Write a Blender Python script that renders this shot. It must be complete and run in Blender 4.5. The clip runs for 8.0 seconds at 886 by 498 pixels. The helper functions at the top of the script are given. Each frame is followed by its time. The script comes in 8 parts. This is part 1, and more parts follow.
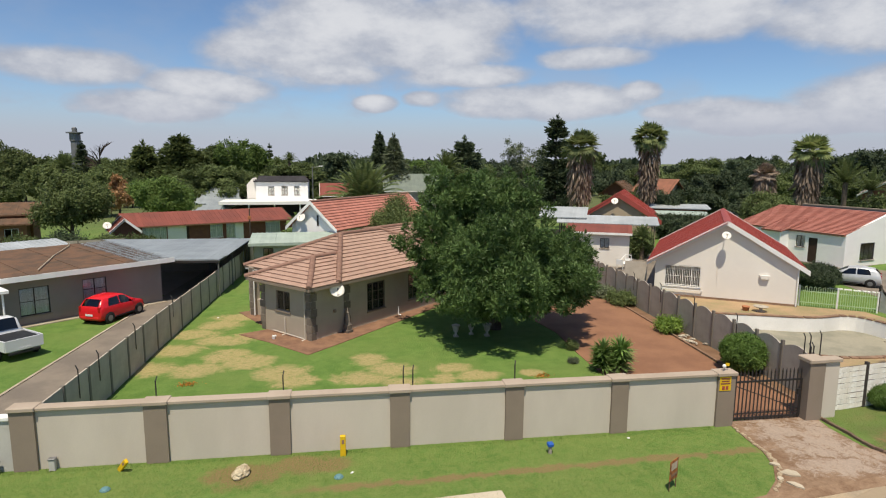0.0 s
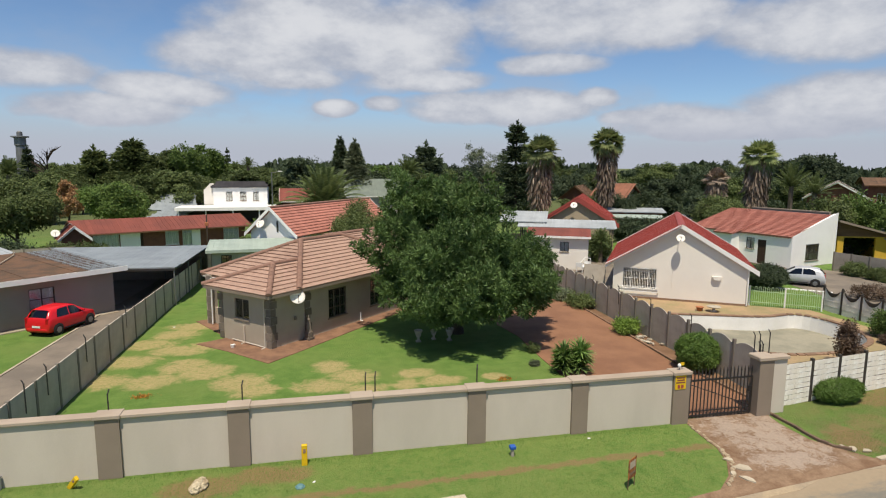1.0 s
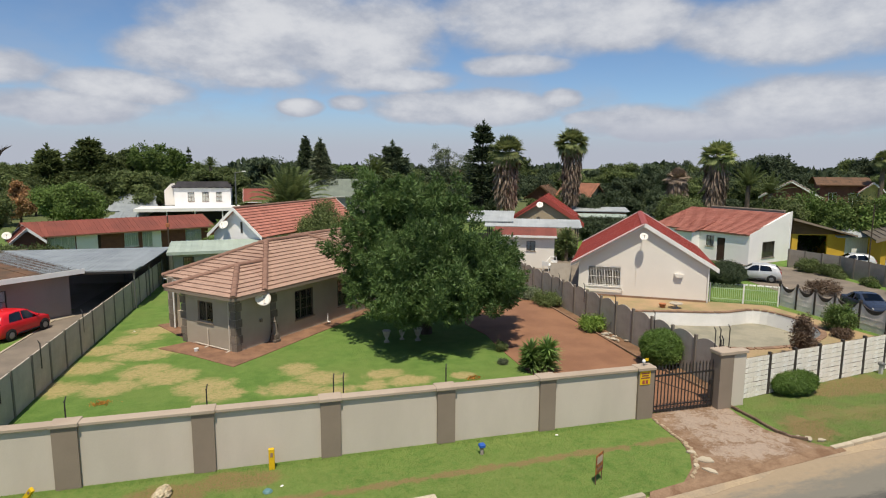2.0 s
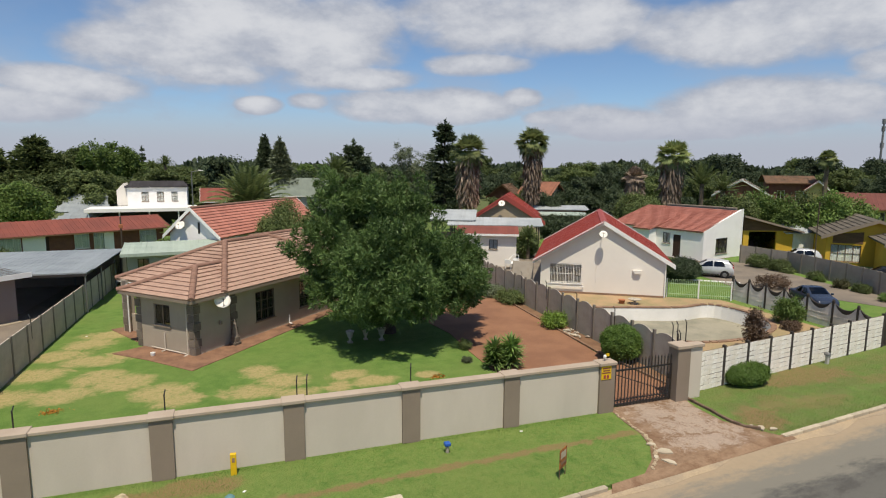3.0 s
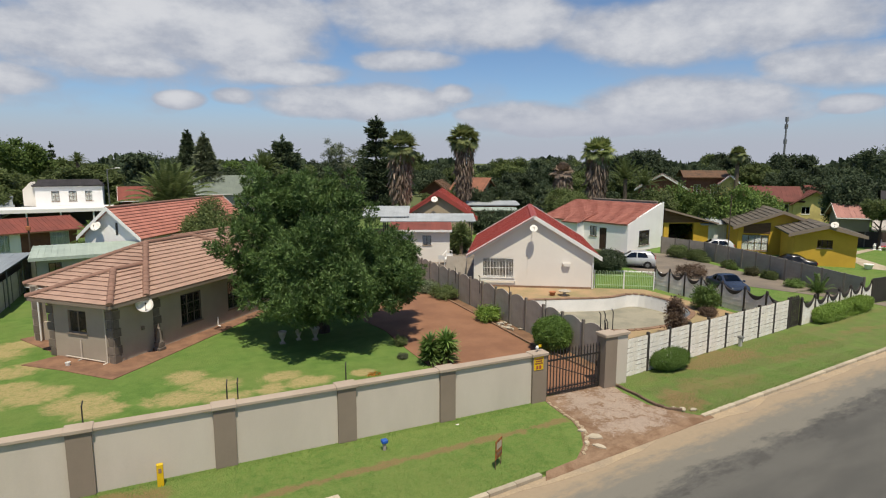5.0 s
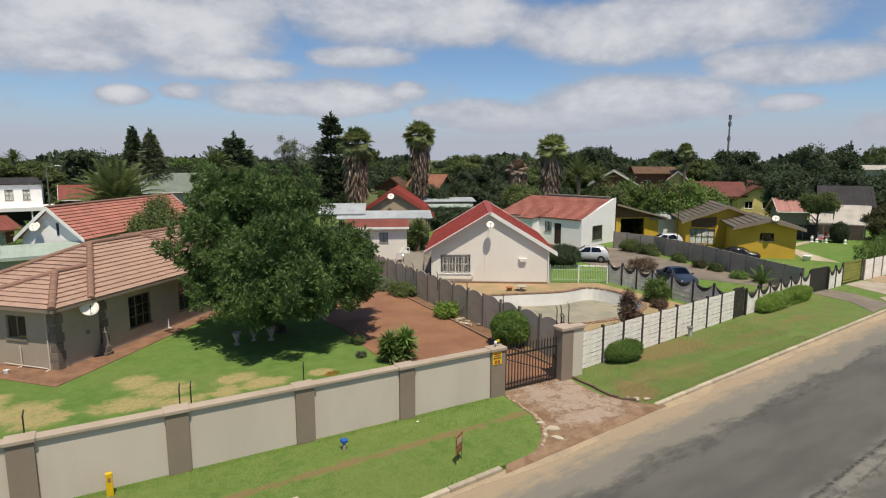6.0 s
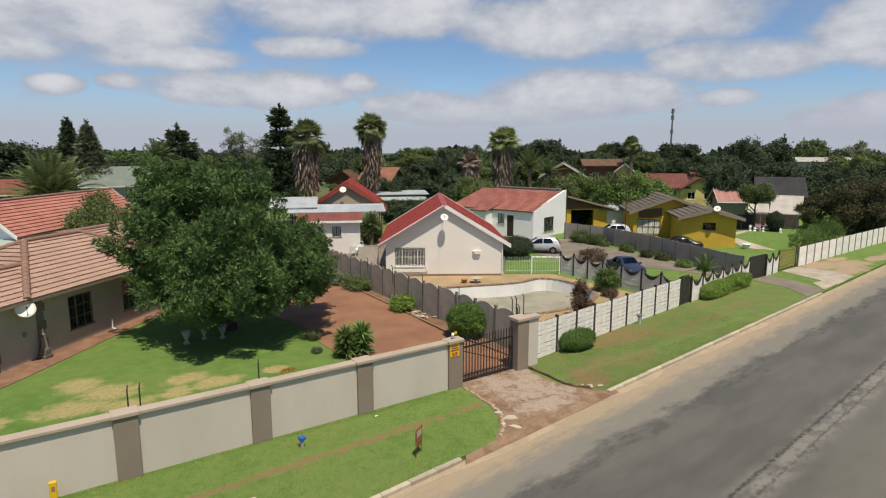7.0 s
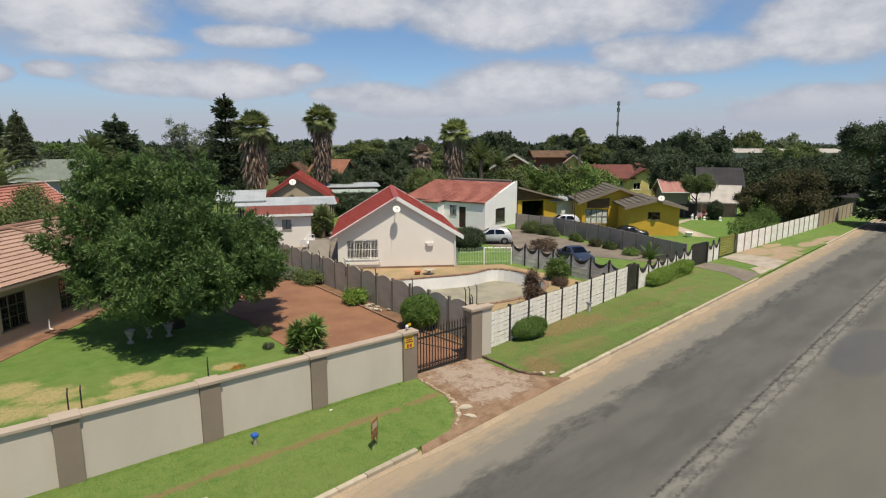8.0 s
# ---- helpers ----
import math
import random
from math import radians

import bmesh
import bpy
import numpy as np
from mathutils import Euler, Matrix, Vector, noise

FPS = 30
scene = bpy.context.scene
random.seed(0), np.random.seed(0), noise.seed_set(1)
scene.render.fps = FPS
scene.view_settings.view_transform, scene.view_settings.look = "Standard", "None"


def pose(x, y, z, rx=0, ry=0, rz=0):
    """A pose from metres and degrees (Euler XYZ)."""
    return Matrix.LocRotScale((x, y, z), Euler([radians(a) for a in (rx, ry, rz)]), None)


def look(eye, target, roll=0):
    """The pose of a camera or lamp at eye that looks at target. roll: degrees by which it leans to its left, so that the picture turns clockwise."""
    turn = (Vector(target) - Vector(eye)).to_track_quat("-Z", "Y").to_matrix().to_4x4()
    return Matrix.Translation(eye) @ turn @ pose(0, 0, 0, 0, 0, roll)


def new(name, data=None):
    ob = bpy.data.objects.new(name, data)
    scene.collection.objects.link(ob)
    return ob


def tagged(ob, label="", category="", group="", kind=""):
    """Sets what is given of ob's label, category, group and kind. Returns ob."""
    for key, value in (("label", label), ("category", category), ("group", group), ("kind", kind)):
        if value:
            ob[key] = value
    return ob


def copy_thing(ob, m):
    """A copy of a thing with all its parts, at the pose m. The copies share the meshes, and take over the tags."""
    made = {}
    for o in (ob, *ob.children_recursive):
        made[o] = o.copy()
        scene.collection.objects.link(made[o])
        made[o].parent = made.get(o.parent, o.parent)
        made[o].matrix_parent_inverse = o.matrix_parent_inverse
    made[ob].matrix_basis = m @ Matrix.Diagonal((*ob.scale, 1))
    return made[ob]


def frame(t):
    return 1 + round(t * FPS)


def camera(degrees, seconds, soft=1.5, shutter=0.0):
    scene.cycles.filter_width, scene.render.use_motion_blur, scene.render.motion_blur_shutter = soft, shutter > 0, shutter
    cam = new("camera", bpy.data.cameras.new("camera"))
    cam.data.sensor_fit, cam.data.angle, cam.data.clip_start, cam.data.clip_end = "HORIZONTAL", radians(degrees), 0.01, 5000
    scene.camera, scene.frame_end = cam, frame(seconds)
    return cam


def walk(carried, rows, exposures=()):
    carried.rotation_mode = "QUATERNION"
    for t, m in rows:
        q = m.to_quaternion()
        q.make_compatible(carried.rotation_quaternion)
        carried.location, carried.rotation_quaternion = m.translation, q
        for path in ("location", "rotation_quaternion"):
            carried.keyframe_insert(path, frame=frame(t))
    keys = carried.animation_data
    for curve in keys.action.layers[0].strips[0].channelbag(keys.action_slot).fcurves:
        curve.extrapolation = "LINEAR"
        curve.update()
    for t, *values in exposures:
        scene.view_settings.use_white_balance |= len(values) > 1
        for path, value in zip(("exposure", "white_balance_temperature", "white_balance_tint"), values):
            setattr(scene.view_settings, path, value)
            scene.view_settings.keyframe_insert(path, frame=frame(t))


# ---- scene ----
# ---- camera and its way ----
cam = camera(73.94, 8.0, soft=1.15)
# seconds, x, y, z, heading, pitch, roll
PATH = [(0, -0.000, -0.000, 9.400, -8.50, -8.52, -0.39), (0.5, 0.007, -0.049, 9.415, -10.01, -8.16, -0.36), (1, 0.044, -0.047, 9.427, -12.18, -8.04, -0.34),
        (1.5, 0.035, -0.031, 9.418, -14.43, -8.03, -0.34), (2, 0.020, -0.024, 9.413, -15.40, -8.02, -0.36), (3.5, -0.017, 0.006, 9.417, -20.93, -8.16, -0.31),
        (4, -0.009, 0.003, 9.414, -22.13, -8.21, -0.24), (5.5, 0.009, -0.016, 9.412, -27.70, -8.56, -0.11), (6, -0.008, 0.029, 9.398, -29.85, -8.72, -0.06),
        (6.5, -0.068, 0.090, 9.410, -32.26, -9.06, -0.04), (7, -0.109, 0.138, 9.398, -34.53, -9.41, -0.02), (7.5, -0.121, 0.151, 9.387, -36.79, -9.77, 0.02),
        (8, -0.114, 0.137, 9.376, -39.20, -10.18, 0.04)]
walk(cam, [(t, pose(x, y, z, 90 + pitch, roll, yaw)) for t, x, y, z, yaw, pitch, roll in PATH], exposures=[(0.0, 0.07), (2.0, 0.03), (5.5, -0.02), (8.0, 0.03)])


# ---- node helpers ----
class Nodes:
    """Short hand for building a node tree."""

    def __init__(self, tree):
        self.tree = tree
        tree.nodes.clear()

    def add(self, kind):
        return self.tree.nodes.new(kind)

    def put(self, socket, value):
        if isinstance(value, bpy.types.NodeSocket):
            self.tree.links.new(value, socket)
        else:
            socket.default_value = value

    def math(self, op, a, b=0.0, c=0.0, clamp=False):
        node = self.add("ShaderNodeMath")
        node.operation, node.use_clamp = op, clamp
        for socket, value in zip(node.inputs, (a, b, c)):
            self.put(socket, value)
        return node.outputs[0]

    def mix(self, fac, a, b, blend="MIX"):
        node = self.add("ShaderNodeMix")
        node.data_type, node.blend_type = "RGBA", blend
        self.put(node.inputs[0], fac)
        self.put(node.inputs[6], (*a, 1) if isinstance(a, tuple) else a)
        self.put(node.inputs[7], (*b, 1) if isinstance(b, tuple) else b)
        return node.outputs[2]

    def noise(self, vector, scale, detail=4.0, rough=0.55, distortion=0.0):
        node = self.add("ShaderNodeTexNoise")
        if vector is not None:
            self.put(node.inputs["Vector"], vector)
        node.inputs["Scale"].default_value = scale
        node.inputs["Detail"].default_value = detail
        node.inputs["Roughness"].default_value = rough
        node.inputs["Distortion"].default_value = distortion
        return node.outputs[0]

    def span(self, value, low, high, a=0.0, b=1.0):
        node = self.add("ShaderNodeMapRange")
        node.interpolation_type = "SMOOTHSTEP"
        self.put(node.inputs[0], value)
        for i, v in enumerate((low, high, a, b)):
            node.inputs[i + 1].default_value = v
        return node.outputs[0]

    def coords(self):
        return self.add("ShaderNodeTexCoord").outputs["Object"]

    def scaled(self, vector, scale):
        node = self.add("ShaderNodeVectorMath")
        node.operation = "MULTIPLY"
        self.put(node.inputs[0], vector)
        node.inputs[1].default_value = scale
        return node.outputs[0]

    def split(self, vector):
        node = self.add("ShaderNodeSeparateXYZ")
        self.put(node.inputs[0], vector)
        return node.outputs

    def blobs(self, x, y, spots):
        """The highest of several flat hills: 1 in the middle of each spot (x, y, half width, half depth), 0 at its rim."""
        top = None
        for cx, cy, rx, ry in spots:
            dx = self.math("MULTIPLY", self.math("SUBTRACT", x, cx), 1 / rx)
            dy = self.math("MULTIPLY", self.math("SUBTRACT", y, cy), 1 / ry)
            d = self.math("SUBTRACT", 1.0, self.math("MULTIPLY_ADD", dx, dx, self.math("MULTIPLY", dy, dy)))
            top = d if top is None else self.math("MAXIMUM", top, d)
        return top


# ---- sky, sun ----
SUN = Vector((-0.10, -0.40, 1.0)).normalized()
world = bpy.data.worlds.new("sky")
scene.world = world
world.use_nodes = True
n = Nodes(world.node_tree)
sky = n.add("ShaderNodeTexSky")
sky.sky_type, sky.sun_disc = "NISHITA", False
sky.sun_elevation = math.asin(SUN.z)
sky.sun_rotation = math.atan2(SUN.x, SUN.y)
sky.altitude, sky.air_density, sky.dust_density, sky.ozone_density = 1600, 1.0, 1.2, 1.5
way = n.add("ShaderNodeTexCoord").outputs["Generated"]
wx, wy, wz = n.split(way)
azimuth = n.math("MULTIPLY", n.math("ARCTAN2", wx, wy), 57.2958)
height = n.math("MULTIPLY", n.math("ARCSINE", wz), 57.2958)
stretched = n.scaled(way, (1.0, 1.0, 1.9))
billow = n.noise(stretched, 6.5, 7.0, 0.55)
wide = n.noise(stretched, 3.0, 4.0, 0.5)
CLOUDS_HIGH = [(-23.2, 7.2, 5.0, 1.3), (-6.7, 9.3, 5.7, 2.1), (-0.1, 11.4, 8.5, 3.8), (7.4, 11.4, 7.4, 3.5), (-1.7, 8.0, 4.9, 1.0), (24.5, 12.8, 8.6, 2.5), (30.8, 12.5, 5.6, 1.9),
               (46.6, 11.4, 9.1, 2.2), (54.6, 11.6, 6.4, 2.3), (56.9, 8.2, 3.2, 1.2), (61.5, 7.4, 6.3, 1.4), (71.7, 8.3, 5.6, 1.8), (72.2, 10.3, 4.4, 1.2)]
CLOUDS_LOW = [(-12.6, 6.7, 4.9, 1.0), (-18.1, 4.7, 5.6, 1.1), (22.4, 9.6, 4.2, 0.8), (11.4, 8.2, 4.1, 0.9), (17.1, 5.6, 9.0, 1.2), (26.5, 6.5, 1.6, 0.7), (2.2, 5.5, 1.7, 0.6), (6.7, 5.9, 1.7, 0.6),
              (47.0, 4.8, 8.8, 1.9), (34.1, 4.1, 6.7, 1.3), (29.4, 4.6, 2.6, 0.6), (59.9, 4.8, 2.2, 0.6), (70.7, 2.9, 6.6, 1.5)]
high = n.blobs(azimuth, height, [(a, e, w * 1.2, h * 1.25) for a, e, w, h in CLOUDS_HIGH])
low = n.blobs(azimuth, height, [(a, e - 0.2, w * 1.2, h * 1.35) for a, e, w, h in CLOUDS_LOW])
known = n.math("MAXIMUM", high, low)
ragged = n.math("MULTIPLY", n.math("SUBTRACT", billow, 0.5), 3.0)
shape = n.math("ADD", n.math("MAXIMUM", known, -1.0), ragged)
inside = n.span(shape, -0.55, 0.5)
others = n.math("MULTIPLY", n.span(wide, 0.5, 0.68), n.span(height, 14.0, 22.0))
veil = n.math("MULTIPLY", n.span(n.math("ADD", n.math("MULTIPLY", billow, 0.6), n.math("MULTIPLY", wide, 0.4)), 0.42, 0.62), n.span(height, 3.0, 9.0, 0.7, 0.25))
mist = n.math("MULTIPLY", n.span(height, 1.0, 6.5, 1.0, 0.0), 0.95)
cover = n.math("MAXIMUM", n.math("MAXIMUM", inside, others), n.math("MAXIMUM", veil, mist), clamp=True)
fluff = n.noise(stretched, 22.0, 6.0, 0.6)
body = n.math("ADD", n.math("MULTIPLY", shape, 0.30), n.math("MULTIPLY", n.math("SUBTRACT", fluff, 0.5), 0.65))
white = n.span(body, -0.1, 0.5)
CLOUD_SHADE, CLOUD_LIGHT = (4.5, 4.9, 5.85), (7.75, 7.9, 8.3)
tone = n.mix(white, CLOUD_SHADE, CLOUD_LIGHT)
tone = n.mix(n.span(height, 1.0, 6.0, 1.0, 0.0), tone, (5.1, 5.4, 6.35))
clear = n.mix(1.0, sky.outputs[0], (1.03, 1.165, 1.29), "MULTIPLY")
back = n.add("ShaderNodeBackground")
n.put(back.inputs[0], n.mix(cover, clear, tone))
back.inputs[1].default_value = 0.085
n.tree.links.new(back.outputs[0], n.add("ShaderNodeOutputWorld").inputs[0])

sun = bpy.data.lights.new("sun", "SUN")
sun.energy, sun.angle, sun.color = 5.0, radians(0.6), (1.0, 0.905, 0.745)
sun_ob = new("sun", sun)
sun_ob.matrix_world = look(SUN * 60, (0, 0, 0))


# ---- materials ----
def material(name, col, col2=None, rough=0.85, coarse=0.6, fine=25.0, bump=0.25, metal=0.0, piece=0.0, island=0.0, streak=None, gloss=0.35,
             amount=0.6):
    """Two colours mixed by a coarse noise, speckled by a fine one that also gives relief; pieces and islands vary in shade."""
    m = bpy.data.materials.new(name)
    m.use_nodes = True
    t = Nodes(m.node_tree)
    at = t.coords()
    broad = t.noise(t.scaled(at, streak) if streak else at, coarse, 5.0, 0.6)
    grain = t.noise(at, fine, 5.0, 0.65)
    col2 = col2 or tuple(c * 0.72 for c in col)
    c = t.mix(t.span(broad, 0.36, 0.66), col, col2)
    shade = t.math("MULTIPLY_ADD", t.math("SUBTRACT", grain, 0.5), amount, 1.0)
    if piece:
        r = t.add("ShaderNodeObjectInfo").outputs["Random"]
        shade = t.math("MULTIPLY", shade, t.math("MULTIPLY_ADD", r, piece, 1 - piece / 2))
    if island:
        r = t.add("ShaderNodeNewGeometry").outputs["Random Per Island"]
        shade = t.math("MULTIPLY", shade, t.math("MULTIPLY_ADD", r, island, 1 - island / 2))
    grey = t.add("ShaderNodeCombineColor")
    for i in range(3):
        t.put(grey.inputs[i], shade)
    c = t.mix(1.0, c, grey.outputs[0], "MULTIPLY")
    p = t.add("ShaderNodeBsdfPrincipled")
    t.put(p.inputs["Base Color"], c)
    p.inputs["Roughness"].default_value, p.inputs["Metallic"].default_value = rough, metal
    p.inputs["Specular IOR Level"].default_value = gloss
    if bump:
        b = t.add("ShaderNodeBump")
        b.inputs["Strength"].default_value, b.inputs["Distance"].default_value = bump, 0.02
        t.put(b.inputs["Height"], t.math("ADD", grain, t.math("MULTIPLY", broad, 0.5)))
        t.put(p.inputs["Normal"], b.outputs[0])
    t.tree.links.new(p.outputs[0], t.add("ShaderNodeOutputMaterial").inputs[0])
    return m


def leaf_material(name, dark, light, shine=0.4, thin=0.25):
    m = bpy.data.materials.new(name)
    m.use_nodes = True
    t = Nodes(m.node_tree)
    r = t.add("ShaderNodeNewGeometry").outputs["Random Per Island"]
    o = t.add("ShaderNodeObjectInfo").outputs["Random"]
    big = t.noise(t.coords(), 0.45, 3.0)
    f = t.math("ADD", t.math("MULTIPLY", r, 0.55), t.math("MULTIPLY", t.span(big, 0.3, 0.7), 0.45))
    c = t.mix(f, dark, light)
    k = t.math("MULTIPLY_ADD", o, 0.5, 0.75)
    grey = t.add("ShaderNodeCombineColor")
    for i in range(3):
        t.put(grey.inputs[i], k)
    c = t.mix(1.0, c, grey.outputs[0], "MULTIPLY")
    p = t.add("ShaderNodeBsdfPrincipled")
    t.put(p.inputs["Base Color"], c)
    p.inputs["Roughness"].default_value = 0.5
    p.inputs["Specular IOR Level"].default_value = shine
    tr = t.add("ShaderNodeBsdfTranslucent")
    t.put(tr.inputs[0], c)
    mx = t.add("ShaderNodeMixShader")
    mx.inputs[0].default_value = thin
    t.tree.links.new(p.outputs[0], mx.inputs[1])
    t.tree.links.new(tr.outputs[0], mx.inputs[2])
    t.tree.links.new(mx.outputs[0], t.add("ShaderNodeOutputMaterial").inputs[0])
    return m


def glass_material(name, tint=(0.94, 0.96, 0.96)):
    m = bpy.data.materials.new(name)
    m.use_nodes = True
    t = Nodes(m.node_tree)
    see = t.add("ShaderNodeBsdfTransparent")
    see.inputs[0].default_value = (*tint, 1)
    shine = t.add("ShaderNodeBsdfGlossy")
    shine.inputs["Roughness"].default_value = 0.03
    fres = t.add("ShaderNodeFresnel")
    fres.inputs[0].default_value = 1.5
    mx = t.add("ShaderNodeMixShader")
    t.put(mx.inputs[0], t.math("MULTIPLY_ADD", fres.outputs[0], 0.9, 0.04))
    t.tree.links.new(see.outputs[0], mx.inputs[1])
    t.tree.links.new(shine.outputs[0], mx.inputs[2])
    t.tree.links.new(mx.outputs[0], t.add("ShaderNodeOutputMaterial").inputs[0])
    return m


def ground_material():
    """Kikuyu grass with straw patches, bare red-brown soil and a trodden path along the verge."""
    m = bpy.data.materials.new("lawn")
    m.use_nodes = True
    t = Nodes(m.node_tree)
    at = t.coords()
    x, y, z = t.split(at)
    big = t.noise(at, 0.22, 5.0, 0.6)
    mid = t.noise(at, 1.3, 5.0, 0.65)
    fine = t.noise(at, 14.0, 5.0, 0.75)
    blades = t.noise(t.scaled(at, (1.0, 0.6, 1.0)), 60.0, 3.0, 0.8)
    green = t.mix(t.span(mid, 0.3, 0.7), (0.076, 0.162, 0.028), (0.140, 0.232, 0.050))
    green = t.mix(t.math("MULTIPLY", t.span(big, 0.42, 0.66), 0.6), green, (0.162, 0.216, 0.056))
    speck = t.span(t.math("ADD", fine, t.math("MULTIPLY", blades, 0.6)), 0.62, 1.02)
    green = t.mix(t.math("MULTIPLY", speck, 0.5), green, (0.20, 0.275, 0.08))
    STRAW = [(-6.8, 35.8, 1.6, 0.8), (-7.6, 34.2, 1.3, 1.0), (-5.4, 31.7, 1.2, 0.8), (-8.7, 32.5, 1.3, 0.9), (-6.9, 31.2, 1.4, 0.8), (-8.9, 29.7, 1.3, 0.9), (-6.2, 28.5, 1.1, 1.0), (-9.2, 27.1, 1.2, 0.9), (-7.2, 26.8, 1.1, 0.9),
             (-5.1, 27.7, 1.2, 1.0), (-3.3, 25.9, 1.1, 1.0), (-2.7, 24.8, 1.0, 0.7), (0.6, 27.2, 0.8, 0.8), (1.5, 25.7, 1.1, 0.9), (0.2, 24.9, 1.2, 0.8), (2.0, 24.1, 0.9, 0.5), (4.3, 25.6, 0.9, 0.6), (5.3, 24.5, 1.0, 0.6),
             (3.7, 24.3, 0.6, 0.6), (7.8, 24.5, 0.5, 0.4)]
    ragged = t.math("MULTIPLY", t.math("SUBTRACT", t.noise(at, 0.75, 9.0, 0.74, 1.2), 0.5), 5.0)
    straw = t.span(t.math("ADD", t.blobs(x, y, STRAW), ragged), -0.7, 0.75)
    straw = t.math("MULTIPLY", straw, t.span(t.noise(at, 5.0, 8.0, 0.85, 0.8), 0.32, 0.58, 0.25, 0.95))
    c = t.mix(straw, green, t.mix(fine, (0.27, 0.20, 0.085), (0.60, 0.475, 0.235)))
    # thin, dull grass on the verge east of the drive
    poor = t.math("MULTIPLY", t.math("MULTIPLY", t.span(x, 16.5, 18.0), t.span(y, 26.0, 23.0)), t.span(t.noise(at, 0.8, 8.0, 0.75, 0.5), 0.34, 0.62, 0.1, 0.65))
    c = t.mix(t.math("MULTIPLY", poor, t.span(x, 40.0, 44.0, 1.0, 0.3)), c, t.mix(fine, (0.12, 0.135, 0.05), (0.22, 0.20, 0.085)))
    # sun-bleached, mottled grass on the verge before the wall
    pale = t.math("MULTIPLY", t.math("MULTIPLY", t.span(y, 18.7, 18.1), t.span(x, 15.0, 14.0)), t.span(t.noise(at, 3.2, 7.0, 0.75, 0.4), 0.36, 0.64, 0.0, 0.6))
    c = t.mix(pale, c, t.mix(fine, (0.155, 0.205, 0.048), (0.27, 0.31, 0.10)))
    # trodden path on the verge
    line = t.math("SUBTRACT", y, t.math("MULTIPLY_ADD", x, 0.035, 16.13))
    near = t.math("SUBTRACT", 0.24, t.math("ABSOLUTE", line))
    trod = t.span(t.math("ADD", near, t.math("MULTIPLY", t.math("SUBTRACT", mid, 0.5), 0.9)), -0.02, 0.3)
    east = t.math("SUBTRACT", y, t.math("MULTIPLY_ADD", x, 0.135, 15.7))
    near2 = t.math("SUBTRACT", 0.5, t.math("ABSOLUTE", east))
    trod2 = t.math("MULTIPLY", t.span(t.math("ADD", near2, t.math("MULTIPLY", t.math("SUBTRACT", mid, 0.5), 1.6)), 0.1, 0.6), t.math("MULTIPLY", t.span(x, 17.0, 19.0), 0.35))
    trod = t.math("MULTIPLY", t.span(x, -3.0, 0.0), t.math("MULTIPLY", trod, t.span(x, 12.5, 13.5, 1.0, 0.0)))
    SOIL = [(24.3, 19.0, 3.0, 1.1), (22.6, 18.8, 1.6, 0.9), (18.4, 16.0, 1.0, 1.2), (-3.4, 17.2, 1.3, 0.9), (-1.6, 17.6, 1.6, 0.7)]
    THIN = [(20.0, 17.0, 1.4, 1.1), (27.5, 17.6, 2.2, 0.6), (22.0, 16.6, 2.0, 0.8), (30.5, 18.4, 3.0, 0.5), (35.5, 19.0, 3.0, 0.5)]
    uneven = t.math("MULTIPLY", t.math("SUBTRACT", mid, 0.5), 3.0)
    bare = t.span(t.math("ADD", t.blobs(x, y, SOIL), uneven), -0.1, 0.7)
    thin = t.span(t.math("ADD", t.blobs(x, y, THIN), uneven), 0.1, 0.9)
    bare = t.math("MAXIMUM", bare, t.math("MULTIPLY", thin, 0.6))
    worn = t.math("MAXIMUM", t.math("MAXIMUM", t.math("MULTIPLY", trod, 1.7, clamp=True), trod2), bare)
    worn = t.math("MULTIPLY", worn, t.span(fine, 0.3, 0.6, 0.4, 0.82))
    c = t.mix(worn, c, t.mix(fine, (0.185, 0.105, 0.052), (0.33, 0.21, 0.115)))
    EARTH = [(53.4, 22.0, 3.0, 1.6), (56.0, 20.9, 3.4, 1.3), (53.0, 19.8, 3.0, 1.2), (57.4, 22.6, 2.2, 0.7), (61.5, 20.7, 3.4, 0.8), (66.0, 20.8, 4.0, 0.7)]
    dirt = t.span(t.math("ADD", t.blobs(x, y, EARTH), t.math("MULTIPLY", t.math("SUBTRACT", t.noise(at, 0.9, 8.0, 0.75, 0.8), 0.5), 3.2)), 0.0, 0.6)
    c = t.mix(t.math("MULTIPLY", dirt, 0.9), c, t.mix(mid, (0.31, 0.19, 0.12), (0.47, 0.37, 0.27)))
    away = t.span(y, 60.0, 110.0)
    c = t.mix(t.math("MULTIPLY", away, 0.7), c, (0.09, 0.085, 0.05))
    p = t.add("ShaderNodeBsdfPrincipled")
    t.put(p.inputs["Base Color"], c)
    p.inputs["Roughness"].default_value = 0.95
    p.inputs["Specular IOR Level"].default_value = 0.15
    b = t.add("ShaderNodeBump")
    b.inputs["Strength"].default_value, b.inputs["Distance"].default_value = 0.7, 0.06
    t.put(b.inputs["Height"], t.math("ADD", fine, blades))
    t.put(p.inputs["Normal"], b.outputs[0])
    t.tree.links.new(p.outputs[0], t.add("ShaderNodeOutputMaterial").inputs[0])
    return m


